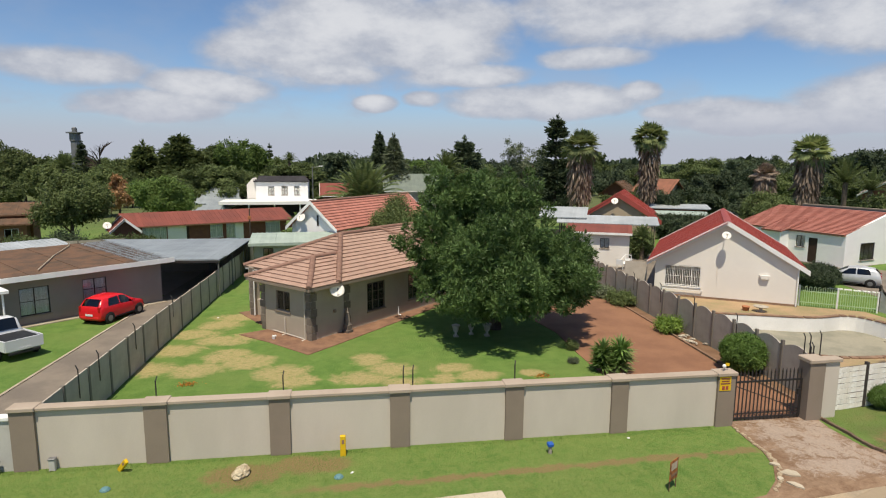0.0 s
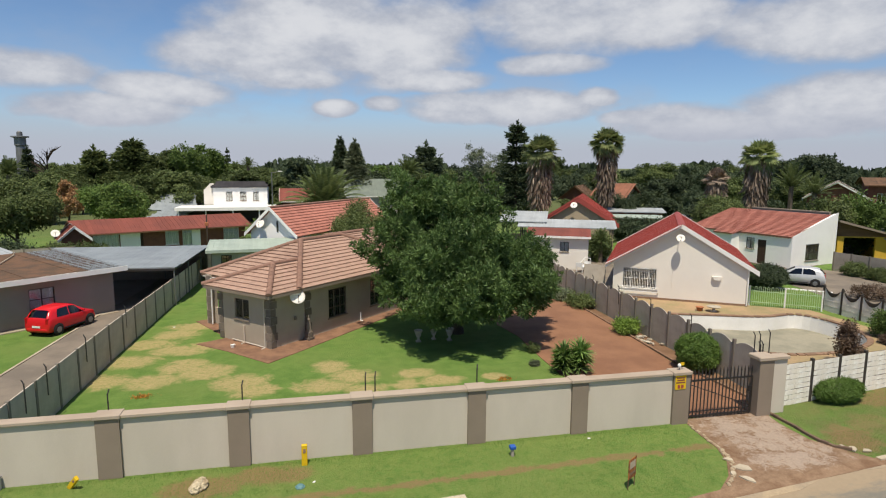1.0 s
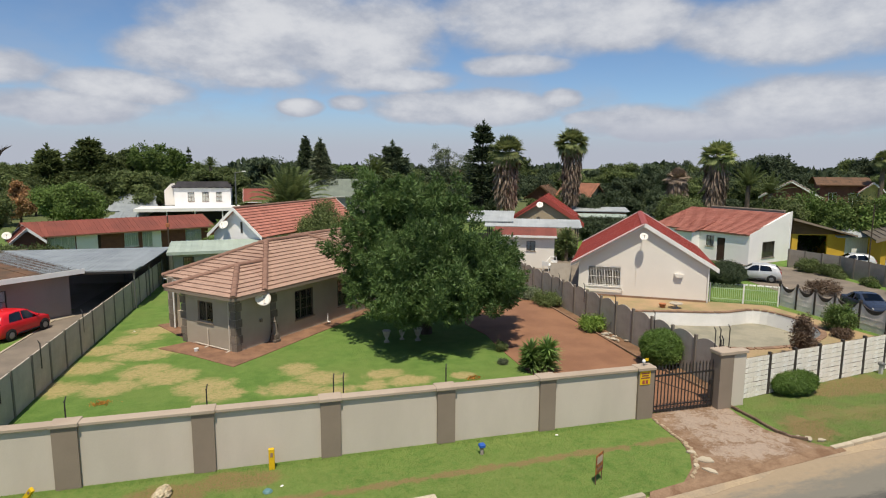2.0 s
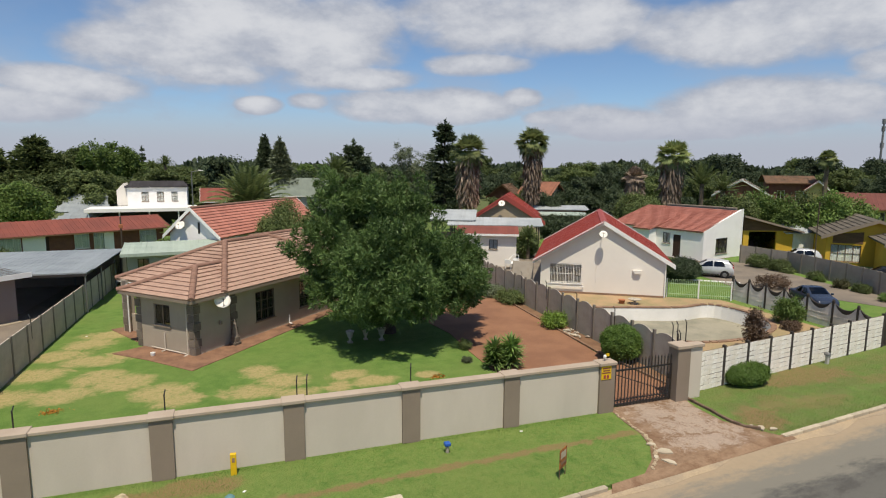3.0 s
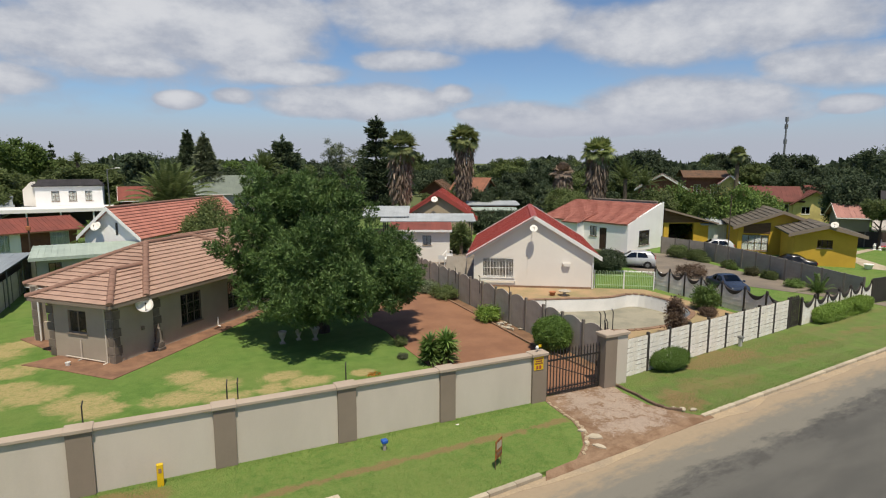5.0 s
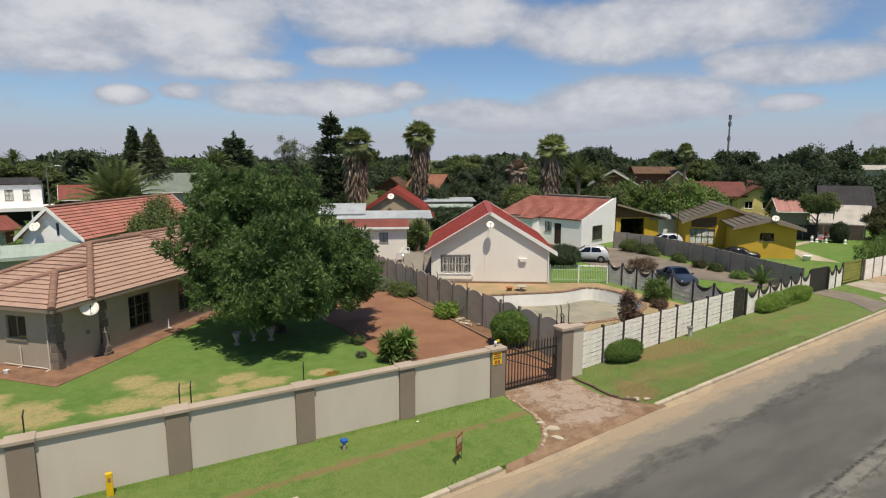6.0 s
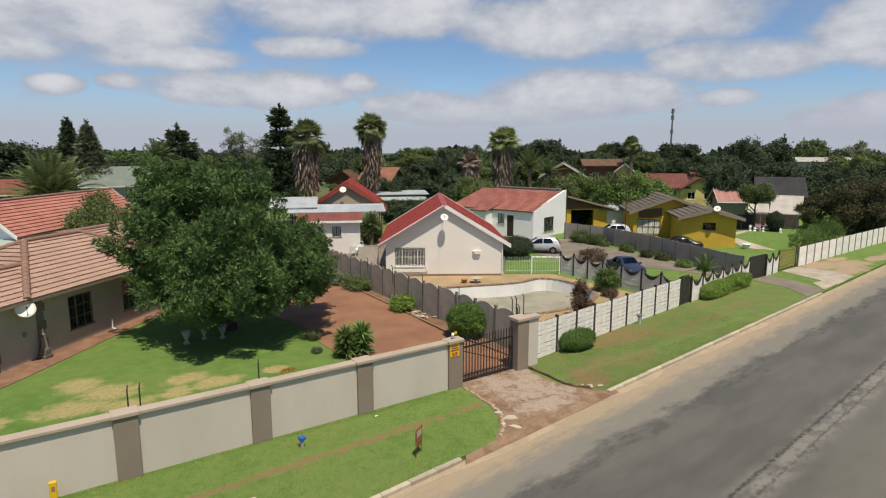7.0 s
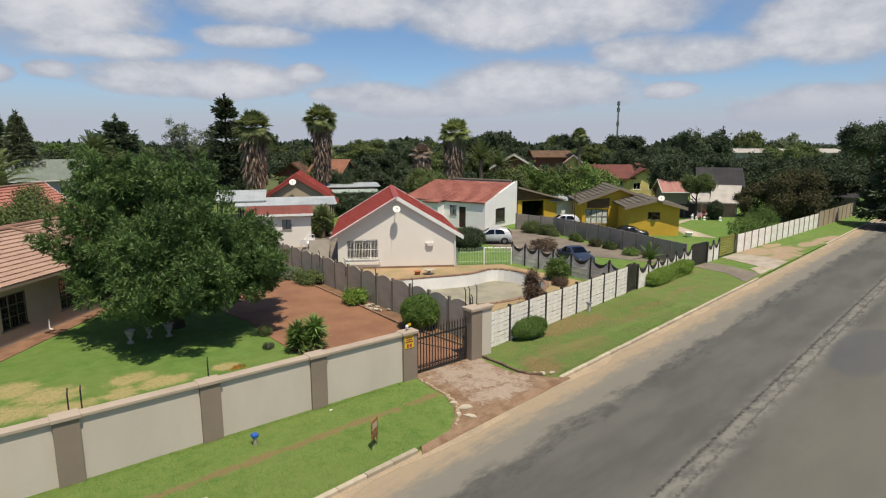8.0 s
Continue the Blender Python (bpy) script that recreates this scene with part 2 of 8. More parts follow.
def drive_material():
    """Old red-brown stained concrete, worn pale along its middle."""
    m = bpy.data.materials.new("old_concrete")
    m.use_nodes = True
    t = Nodes(m.node_tree)
    at = t.coords()
    x, y, z = t.split(at)
    big = t.noise(at, 1.1, 8.0, 0.72, 0.6)
    fine = t.noise(at, 16.0, 5.0, 0.75)
    c = t.mix(t.span(big, 0.35, 0.62), (0.165, 0.098, 0.058), (0.25, 0.165, 0.105))
    worn = t.blobs(x, y, [(15.3, 16.5, 1.8, 1.7), (14.6, 17.7, 1.2, 1.2), (15.2, 15.3, 2.1, 0.8), (16.2, 17.6, 0.8, 1.2)])
    worn = t.span(t.math("ADD", worn, t.math("MULTIPLY", t.math("SUBTRACT", t.noise(at, 2.2, 8.0, 0.8, 1.0), 0.5), 6.0)), 0.0, 1.0)
    c = t.mix(t.math("MULTIPLY", worn, 0.75), c, (0.37, 0.30, 0.24))
    speck = t.math("MULTIPLY_ADD", t.math("SUBTRACT", fine, 0.5), 0.9, 1.0)
    grey = t.add("ShaderNodeCombineColor")
    for i in range(3):
        t.put(grey.inputs[i], speck)
    c = t.mix(1.0, c, grey.outputs[0], "MULTIPLY")
    p = t.add("ShaderNodeBsdfPrincipled")
    t.put(p.inputs["Base Color"], c)
    p.inputs["Roughness"].default_value = 0.92
    p.inputs["Specular IOR Level"].default_value = 0.2
    b = t.add("ShaderNodeBump")
    b.inputs["Strength"].default_value, b.inputs["Distance"].default_value = 0.45, 0.02
    t.put(b.inputs["Height"], t.math("ADD", fine, big))
    t.put(p.inputs["Normal"], b.outputs[0])
    t.tree.links.new(p.outputs[0], t.add("ShaderNodeOutputMaterial").inputs[0])
    return m


def asphalt_material():
    m = bpy.data.materials.new("asphalt")
    m.use_nodes = True
    t = Nodes(m.node_tree)
    at = t.coords()
    x, y, z = t.split(at)
    big = t.noise(t.scaled(at, (0.25, 1.0, 1.0)), 0.5, 5.0, 0.6)
    mid = t.noise(t.scaled(at, (0.5, 1.0, 1.0)), 2.2, 6.0, 0.7)
    fine = t.noise(at, 90.0, 4.0, 0.8)
    c = t.mix(t.span(big, 0.35, 0.65), (0.075, 0.073, 0.066), (0.108, 0.104, 0.092))
    south = t.span(t.math("ADD", y, t.math("MULTIPLY", t.math("SUBTRACT", mid, 0.5), 1.5)), -2.6, -0.4, 1.0, 0.0)
    c = t.mix(t.math("MULTIPLY", south, 0.55), c, (0.138, 0.128, 0.10))
    c = t.mix(t.math("MULTIPLY", t.span(fine, 0.45, 0.75), 0.35), c, (0.24, 0.235, 0.21))
    # crumbled joint in the middle: two ragged dark lines, pale grit between and beside them
    jag = t.math("MULTIPLY", t.math("SUBTRACT", t.noise(at, 2.6, 7.0, 0.82), 0.5), 0.42)
    spots_ = t.noise(at, 5.0, 5.0, 0.75)
    wander = t.math("ADD", y, jag)
    halo = t.math("MULTIPLY", t.span(t.math("ABSOLUTE", t.math("SUBTRACT", wander, -0.32)), 0.1, 0.75, 1.0, 0.0), t.span(mid, 0.36, 0.6))
    c = t.mix(t.math("MULTIPLY", halo, 0.7), c, (0.225, 0.212, 0.18))
    for centre, wide_, strong in ((0.0, 0.10, 0.9), (-0.46, 0.07, 0.6)):
        off = t.math("ABSOLUTE", t.math("SUBTRACT", wander, centre))
        line_ = t.math("MULTIPLY", t.span(off, 0.01, wide_, 1.0, 0.0), t.span(spots_, 0.36, 0.52))
        c = t.mix(t.math("MULTIPLY", line_, strong), c, (0.040, 0.038, 0.035))
    veins = t.add("ShaderNodeTexVoronoi")
    veins.feature = "DISTANCE_TO_EDGE"
    t.put(veins.inputs["Vector"], t.scaled(at, (0.6, 1.0, 1.0)))
    veins.inputs["Scale"].default_value = 0.55
    thin = t.math("MULTIPLY", t.span(veins.outputs[0], 0.0, 0.018, 1.0, 0.0), t.span(big, 0.5, 0.62))
    c = t.mix(t.math("MULTIPLY", thin, 0.08), c, (0.04, 0.038, 0.035))
    # sand blown in from the shoulder, with a dark worn edge of the tar
    rub = t.math("ADD", y, t.math("MULTIPLY", t.math("SUBTRACT", t.noise(t.scaled(at, (0.35, 1.0, 1.0)), 1.6, 8.0, 0.75), 0.5), 2.6))
    dark = t.math("MULTIPLY", t.span(t.math("ABSOLUTE", t.math("SUBTRACT", rub, 3.55)), 0.03, 0.36, 1.0, 0.0), t.span(mid, 0.42, 0.6))
    c = t.mix(t.math("MULTIPLY", dark, 0.6), c, (0.055, 0.052, 0.048))
    c = t.mix(t.math("MULTIPLY", t.span(rub, 3.7, 4.3), 0.8), c, (0.205, 0.19, 0.155))
    c = t.mix(t.math("MULTIPLY", t.span(rub, 4.7, 5.7), 0.9), c, t.mix(spots_, (0.285, 0.215, 0.14), (0.38, 0.295, 0.195)))
    PATCH = [(31.5, -2.0, 4.6, 1.4)]
    tar = t.span(t.math("ADD", t.blobs(x, y, PATCH), t.math("MULTIPLY", t.math("SUBTRACT", mid, 0.5), 0.7)), 0.0, 0.35)
    c = t.mix(t.math("MULTIPLY", tar, 0.6), c, (0.078, 0.08, 0.086))
    p = t.add("ShaderNodeBsdfPrincipled")
    t.put(p.inputs["Base Color"], c)
    p.inputs["Roughness"].default_value = 0.9
    p.inputs["Specular IOR Level"].default_value = 0.25
    b = t.add("ShaderNodeBump")
    b.inputs["Strength"].default_value, b.inputs["Distance"].default_value = 0.4, 0.015
    t.put(b.inputs["Height"], t.math("ADD", fine, mid))
    t.put(p.inputs["Normal"], b.outputs[0])
    t.tree.links.new(p.outputs[0], t.add("ShaderNodeOutputMaterial").inputs[0])
    return m


M = {
    "rubble": material("brown_rock", (0.44, 0.35, 0.23), (0.27, 0.20, 0.13), coarse=4, fine=14, bump=1.0, amount=0.8),
    "lawn": ground_material(),
    "asphalt": asphalt_material(),
    "olddrive": drive_material(),
    "sand": material("sandy_shoulder", (0.385, 0.295, 0.19), (0.31, 0.245, 0.17), coarse=0.9, fine=18, bump=0.4, amount=0.9),
    "kerb": material("kerb_concrete", (0.46, 0.40, 0.30), (0.34, 0.28, 0.20), fine=20, piece=0.3),
    "apronpave": material("worn_red_paving", (0.245, 0.135, 0.08), (0.165, 0.088, 0.055), coarse=1.3, fine=14, bump=0.4, amount=0.6),
    "redpave": material("red_clay_paving", (0.258, 0.130, 0.072), (0.205, 0.100, 0.056), coarse=0.5, fine=12, bump=0.3, amount=0.35),
    "paleapron": material("pale_worn_concrete", (0.40, 0.35, 0.285), (0.31, 0.255, 0.195), coarse=0.9, fine=24),
    "joint": material("brown_stained_mortar", (0.17, 0.13, 0.095), (0.11, 0.085, 0.065), coarse=3.0, fine=30),
    "hedgewall": material("dark_brown_wall", (0.075, 0.058, 0.045), (0.052, 0.042, 0.034), coarse=0.8, fine=25),
    "greydrive": material("grey_tar_drive", (0.215, 0.178, 0.138), (0.155, 0.13, 0.104), coarse=0.5, fine=30),
    "wall": material("beige_plaster", (0.55, 0.487, 0.412), (0.495, 0.437, 0.368), coarse=0.5, fine=40, bump=0.15, amount=0.2, streak=(1, 1, 0.35)),
    "pillar": material("taupe_plaster", (0.245, 0.195, 0.15), (0.225, 0.178, 0.137), coarse=0.7, fine=40, bump=0.15, amount=0.2),
    "cap": material("coping_plaster", (0.40, 0.325, 0.255), (0.35, 0.28, 0.215), coarse=0.8, fine=30, bump=0.2, amount=0.3),
    "precast_light": material("pale_grey_precast", (0.42, 0.38, 0.325), (0.35, 0.315, 0.27), coarse=1.1, fine=25, bump=0.3, amount=0.3, piece=0.12),
    "fadedpink": material("faded_pink_roof", (0.36, 0.18, 0.15), (0.31, 0.155, 0.13), fine=8, island=0.12),
    "precast": material("grey_precast", (0.35, 0.308, 0.255), (0.295, 0.258, 0.213), coarse=1.1, fine=25, bump=0.3, amount=0.3, piece=0.12),
    "precast_warm": material("warm_grey_precast", (0.50, 0.435, 0.365), (0.42, 0.365, 0.305), coarse=1.1, fine=25, bump=0.3, amount=0.3, piece=0.12),
    "precast_post": material("precast_post", (0.20, 0.175, 0.145), (0.16, 0.14, 0.115), fine=25, amount=0.3),
    "whitewash": material("whitewashed_stone", (0.86, 0.83, 0.775), (0.74, 0.68, 0.59), coarse=2.6, fine=14, bump=0.7, piece=0.10, amount=0.5),
    "darkpost": material("brown_post", (0.05, 0.042, 0.036), fine=20),
    "scallop": material("pale_precast", (0.70, 0.66, 0.62), (0.58, 0.54, 0.50), coarse=1.5, fine=18, bump=0.3, piece=0.15),
    "ironblack": material("black_iron", (0.025, 0.022, 0.02), rough=0.5, fine=40, bump=0.1, gloss=0.5),
    "housewall": material("house_taupe_plaster", (0.41, 0.35, 0.28), (0.37, 0.315, 0.25), coarse=0.7, fine=35, bump=0.2, amount=0.2),
    "quoin": material("quoin_stone", (0.19, 0.155, 0.125), (0.14, 0.115, 0.095), coarse=2.0, fine=14, bump=0.5, piece=0.3),
    "tile": material("brown_roof_tile", (0.385, 0.252, 0.192), (0.315, 0.198, 0.148), coarse=0.8, fine=10, bump=0.2, island=0.16, piece=0.16, amount=0.35, rough=0.8),
    "ridge": material("ridge_tile", (0.25, 0.145, 0.105), (0.21, 0.12, 0.09), fine=12, piece=0.2),
    "redroof": material("red_sheet_roof", (0.335, 0.066, 0.05), (0.275, 0.056, 0.044), coarse=0.7, fine=8, bump=0.1, island=0.12, rough=0.55, amount=0.25),
    "redtile": material("red_roof_tile", (0.42, 0.175, 0.13), (0.36, 0.145, 0.108), coarse=0.7, fine=10, island=0.2, amount=0.3),
    "oxidered": material("oxide_red_roof", (0.205, 0.060, 0.043), (0.165, 0.052, 0.039), coarse=0.5, fine=9, island=0.15),
    "terraroof": material("terracotta_tile_roof", (0.27, 0.115, 0.068), (0.21, 0.09, 0.055), fine=8, island=0.15),
    "dullgreen": material("dull_green_roof", (0.18, 0.21, 0.175), (0.145, 0.17, 0.145), fine=8, island=0.1),
    "darkred": material("dark_red_roof", (0.155, 0.053, 0.042), (0.125, 0.045, 0.036), fine=8, island=0.15),
    "leaf_orange": leaf_material("orange_dry_leaf", (0.36, 0.15, 0.03), (0.60, 0.30, 0.06), 0.2),
    "greytile": material("grey_roof_tile", (0.135, 0.117, 0.095), (0.10, 0.088, 0.073), gloss=0.15, coarse=0.7, fine=9, island=0.3),
    "darkroof": material("charcoal_roof", (0.05, 0.047, 0.05), (0.04, 0.038, 0.04), gloss=0.1, fine=9, island=0.15),
    "brownroof": material("rusted_flat_roof", (0.15, 0.082, 0.046), (0.09, 0.058, 0.036), coarse=1.1, fine=8, island=0.12, amount=0.6),
    "zinc": material("zinc_sheet", (0.44, 0.465, 0.475), (0.35, 0.375, 0.385), coarse=0.5, fine=7, rough=0.5, metal=0.15, island=0.1, amount=0.25),
    "oldzinc": material("weathered_zinc_sheet", (0.30, 0.33, 0.345), (0.24, 0.265, 0.28), coarse=0.5, fine=7, rough=0.5, metal=0.15, island=0.1, amount=0.25),
    "greenroof": material("pale_green_roof", (0.36, 0.42, 0.36), (0.30, 0.36, 0.31), fine=8, island=0.1, rough=0.6),
    "whitewall": material("cream_plaster", (0.77, 0.725, 0.655), (0.73, 0.685, 0.62), coarse=0.4, fine=35, bump=0.12, amount=0.12),
    "brightwall": material("white_plaster", (0.86, 0.84, 0.815), (0.81, 0.79, 0.765), coarse=0.5, fine=30, bump=0.12, amount=0.12),
    "yellowwall": material("ochre_plaster", (0.60, 0.375, 0.045), (0.53, 0.325, 0.04), coarse=0.5, fine=25, bump=0.15, amount=0.2),
    "paleyellow": material("pale_yellow_plaster", (0.62, 0.50, 0.20), fine=25, amount=0.2),
    "brick": material("brown_face_brick", (0.165, 0.07, 0.045), (0.13, 0.055, 0.04), coarse=2, fine=12, bump=0.5),
    "rawbrick": material("orange_brown_brick", (0.27, 0.125, 0.07), (0.20, 0.095, 0.055), coarse=2, fine=12, bump=0.5),
    "darkwall": material("grey_brown_plaster", (0.285, 0.24, 0.21), (0.255, 0.215, 0.188), coarse=0.5, fine=30, amount=0.2),
    "greywall": material("grey_plaster", (0.46, 0.44, 0.405), (0.40, 0.38, 0.35), fine=25, amount=0.2),
    "tanwall": material("tan_plaster", (0.40, 0.32, 0.22), (0.36, 0.29, 0.2), fine=25, amount=0.2),
    "white": material("white_paint", (0.80, 0.79, 0.76), (0.74, 0.73, 0.70), fine=30, amount=0.12, rough=0.6),
    "frame": material("bronze_window_frame", (0.045, 0.04, 0.035), rough=0.5, fine=30, bump=0.05),
    "woodframe": material("timber_frame", (0.16, 0.09, 0.05), fine=20, streak=(1, 1, 6)),
    "curtain": material("net_curtain", (0.80, 0.80, 0.78), (0.62, 0.63, 0.63), coarse=2.5, fine=14, streak=(6, 6, 0.3)),
    "inside": material("dim_room_paint", (0.25, 0.24, 0.22), fine=10),
    "door": material("dark_timber_door", (0.05, 0.028, 0.018), fine=16, streak=(4, 4, 0.5)),
    "glass": glass_material("window_glass"),
    "carglass": glass_material("car_glass", (0.035, 0.04, 0.042)),
    "poolwhite": material("pool_plaster", (0.80, 0.785, 0.75), (0.70, 0.69, 0.65), coarse=0.5, fine=18, amount=0.25),
    "poolfloor": material("silted_pool_floor", (0.30, 0.275, 0.205), (0.21, 0.20, 0.15), coarse=0.5, fine=10),
    "coping": material("brown_brick_coping", (0.25, 0.155, 0.10), (0.19, 0.12, 0.08), fine=10, piece=0.3),
    "terrace": material("sandy_terrace", (0.38, 0.255, 0.145), (0.27, 0.22, 0.11), coarse=0.5, fine=12, bump=0.4),
    "bark": material("bark", (0.085, 0.062, 0.045), (0.055, 0.04, 0.03), coarse=3, fine=14, bump=0.9, streak=(3, 3, 0.6)),
    "palmtrunk": material("palm_trunk", (0.15, 0.115, 0.085), (0.10, 0.08, 0.06), coarse=3, fine=12, bump=0.9),
    "skirt": leaf_material("dry_palm_thatch", (0.10, 0.07, 0.05), (0.36, 0.285, 0.22), 0.2, 0.1),
    "leaf_main": leaf_material("deep_green_leaf", (0.024, 0.056, 0.015), (0.138, 0.212, 0.066), 0.25, 0.24),
    "leaf": leaf_material("tree_leaf", (0.062, 0.092, 0.030), (0.175, 0.212, 0.080), 0.15, 0.3),
    "leaf_dark": leaf_material("dark_needle", (0.038, 0.057, 0.032), (0.098, 0.126, 0.068), 0.1, 0.2),
    "leaf_bright": leaf_material("bright_leaf", (0.075, 0.13, 0.030), (0.19, 0.27, 0.075), 0.15, 0.3),
    "leaf_grey": leaf_material("grey_green_leaf", (0.085, 0.11, 0.06), (0.20, 0.23, 0.13)),
    "leaf_brown": leaf_material("withered_leaf", (0.20, 0.10, 0.045), (0.42, 0.26, 0.13), 0.2),
    "grass": leaf_material("grass_blade", (0.10, 0.20, 0.032), (0.22, 0.31, 0.09), 0.2, 0.4),
    "boardart": material("printed_board", (0.45, 0.16, 0.04), (0.10, 0.045, 0.02), coarse=5, fine=12, amount=0.3),
    "soil": material("garden_soil", (0.20, 0.115, 0.065), (0.145, 0.08, 0.045), coarse=1.2, fine=10, bump=0.7, amount=0.7),
    "olive": material("olive_timber", (0.25, 0.23, 0.05), (0.19, 0.17, 0.04), fine=12, piece=0.2),
    "leaf_hedge": leaf_material("clipped_hedge_leaf", (0.145, 0.235, 0.038), (0.29, 0.41, 0.09), 0.2, 0.4),
    "leaf_clip": leaf_material("dark_clipped_leaf", (0.06, 0.115, 0.02), (0.17, 0.265, 0.06), 0.2, 0.3),
    "leaf_olive": leaf_material("olive_brown_leaf", (0.045, 0.046, 0.022), (0.125, 0.118, 0.055), 0.15, 0.25),
    "palmleaf": leaf_material("fan_palm_leaf", (0.08, 0.12, 0.038), (0.31, 0.345, 0.14), 0.3, 0.3),
    "spike": leaf_material("yucca_leaf", (0.11, 0.20, 0.04), (0.28, 0.40, 0.13), 0.3, 0.3),
    "stone": material("pale_rock", (0.52, 0.46, 0.37), (0.38, 0.33, 0.26), coarse=3, fine=14, bump=0.9, piece=0.3),
    "boulder": material("pitted_tan_rock", (0.56, 0.48, 0.33), (0.34, 0.26, 0.16), coarse=5, fine=18, bump=1.2, amount=0.9),
    "yellowpaint": material("yellow_marker_paint", (0.72, 0.46, 0.01), fine=20, rough=0.6, amount=0.2),
    "bluepaint": material("blue_plastic", (0.02, 0.10, 0.42), fine=20, rough=0.5, amount=0.2),
    "tealpaint": material("faded_teal_paint", (0.09, 0.20, 0.22), (0.13, 0.24, 0.25), fine=20, rough=0.6, amount=0.3),
    "redpaint": material("red_car_paint", (0.62, 0.012, 0.018), (0.58, 0.012, 0.018), rough=0.25, fine=4, bump=0.0, gloss=0.6, amount=0.05),
    "whitecar": material("white_car_paint", (0.62, 0.63, 0.64), (0.58, 0.59, 0.6), rough=0.28, fine=4, bump=0.0, gloss=0.6, amount=0.05),
    "silver": material("silver_car_paint", (0.55, 0.56, 0.57), rough=0.28, fine=4, bump=0.0, gloss=0.6, metal=0.15, amount=0.05),
    "blackcar": material("black_car_paint", (0.012, 0.012, 0.015), rough=0.25, fine=4, bump=0.0, gloss=0.6, amount=0.05),
    "palegarage": material("weathered_pale_roof", (0.42, 0.385, 0.34), (0.36, 0.33, 0.29), fine=9, island=0.1),
    "kerbdark": material("dark_brick_kerb", (0.16, 0.105, 0.07), (0.12, 0.085, 0.06), fine=12, piece=0.3),
    "bluecar": material("dark_blue_car_paint", (0.03, 0.042, 0.075), rough=0.25, fine=4, bump=0.0, gloss=0.6, amount=0.05),
    "rubber": material("tyre_rubber", (0.02, 0.02, 0.02), fine=30),
    "rim": material("alloy_rim", (0.30, 0.30, 0.31), rough=0.35, metal=0.7, fine=20),
    "plastic": material("black_plastic", (0.02, 0.02, 0.022), rough=0.6, fine=20),
    "lamp_red": material("tail_lamp", (0.35, 0.01, 0.01), rough=0.2, fine=10, bump=0),
    "lamp_clear": material("head_lamp", (0.7, 0.7, 0.7), rough=0.15, fine=10, bump=0),
    "greenpaint": material("pale_green_fence_paint", (0.42, 0.57, 0.33), fine=20, amount=0.15),
    "terracotta": material("terracotta", (0.42, 0.16, 0.07), fine=15),
    "steel": material("grey_steel", (0.22, 0.22, 0.22), rough=0.5, metal=0.4, fine=10),
    "bush_red": leaf_material("bronze_foliage", (0.075, 0.048, 0.034), (0.20, 0.135, 0.085)),
}


# ---- building helpers ----
def mesh_of(bm, name, mats, smooth=False):
    me = bpy.data.meshes.new(name)
    bmesh.ops.recalc_face_normals(bm, faces=bm.faces)
    bm.to_mesh(me)
    bm.free()
    for mt in mats if isinstance(mats, (list, tuple)) else [mats]:
        me.materials.append(M[mt])
    if smooth:
        me.polygons.foreach_set("use_smooth", [True] * len(me.polygons))
    return me


def part(name, bm, mat, parent=None, label="", m=None, smooth=False, kind=""):
    """One mesh object under a thing or a part. bm may be a ready mesh that several pieces share."""
    me = mesh_of(bm, name, mat, smooth) if isinstance(bm, bmesh.types.BMesh) else bm
    ob = new(name, me)
    ob.parent = parent
    if m is not None:
        ob.matrix_basis = m
    return tagged(ob, label, "", "", kind)


def thing(name, label, category, m=None, group="", kind=""):
    ob = new(name)
    ob.empty_display_size = 0.3
    ob.matrix_basis = m or Matrix()
    return tagged(ob, label, category, group, kind)


def solid(name, bm, mat, label, category, m=None, group="", kind="", smooth=False):
    """A thing that is a single mesh."""
    ob = new(name, mesh_of(bm, name, mat, smooth))
    ob.matrix_basis = m or Matrix()
    return tagged(ob, label, category, group, kind)


def box(bm, x0, y0, z0, x1, y1, z1, bevel=0.0, m=None):
    vs = [bm.verts.new((x, y, z)) for z in (z0, z1) for x, y in ((x0, y0), (x1, y0), (x1, y1), (x0, y1))]
    fs = [bm.faces.new([vs[i] for i in q]) for q in ((3, 2, 1, 0), (4, 5, 6, 7), (0, 1, 5, 4), (1, 2, 6, 5), (2, 3, 7, 6), (3, 0, 4, 7))]
    if bevel:
        edges = list({e for f in fs for e in f.edges})
        out = bmesh.ops.bevel(bm, geom=edges, offset=bevel, segments=1, affect="EDGES", profile=0.5)
        vs = list({v for f in out["faces"] for v in f.verts} | {v for v in vs if v.is_valid})
    if m is not None:
        for v in vs:
            v.co = m @ v.co
    return bm


def boxes(*rows, bevel=0.0):
    bm = bmesh.new()
    for r in rows:
        box(bm, *r, bevel=bevel)
    return bm


def prism(bm, outline, axis, a, b):
    """The outline (pairs) pushed from a to b along an axis: x (pairs are y, z), y (x, z) or z (x, y)."""
    def at(p, s):
        return {"x": (s, p[0], p[1]), "y": (p[0], s, p[1]), "z": (p[0], p[1], s)}[axis]
    lo = [bm.verts.new(at(p, a)) for p in outline]
    hi = [bm.verts.new(at(p, b)) for p in outline]
    bm.faces.new(lo[::-1])
    bm.faces.new(hi)
    for i in range(len(lo)):
        j = (i + 1) % len(lo)
        bm.faces.new((lo[i], lo[j], hi[j], hi[i]))
    return bm


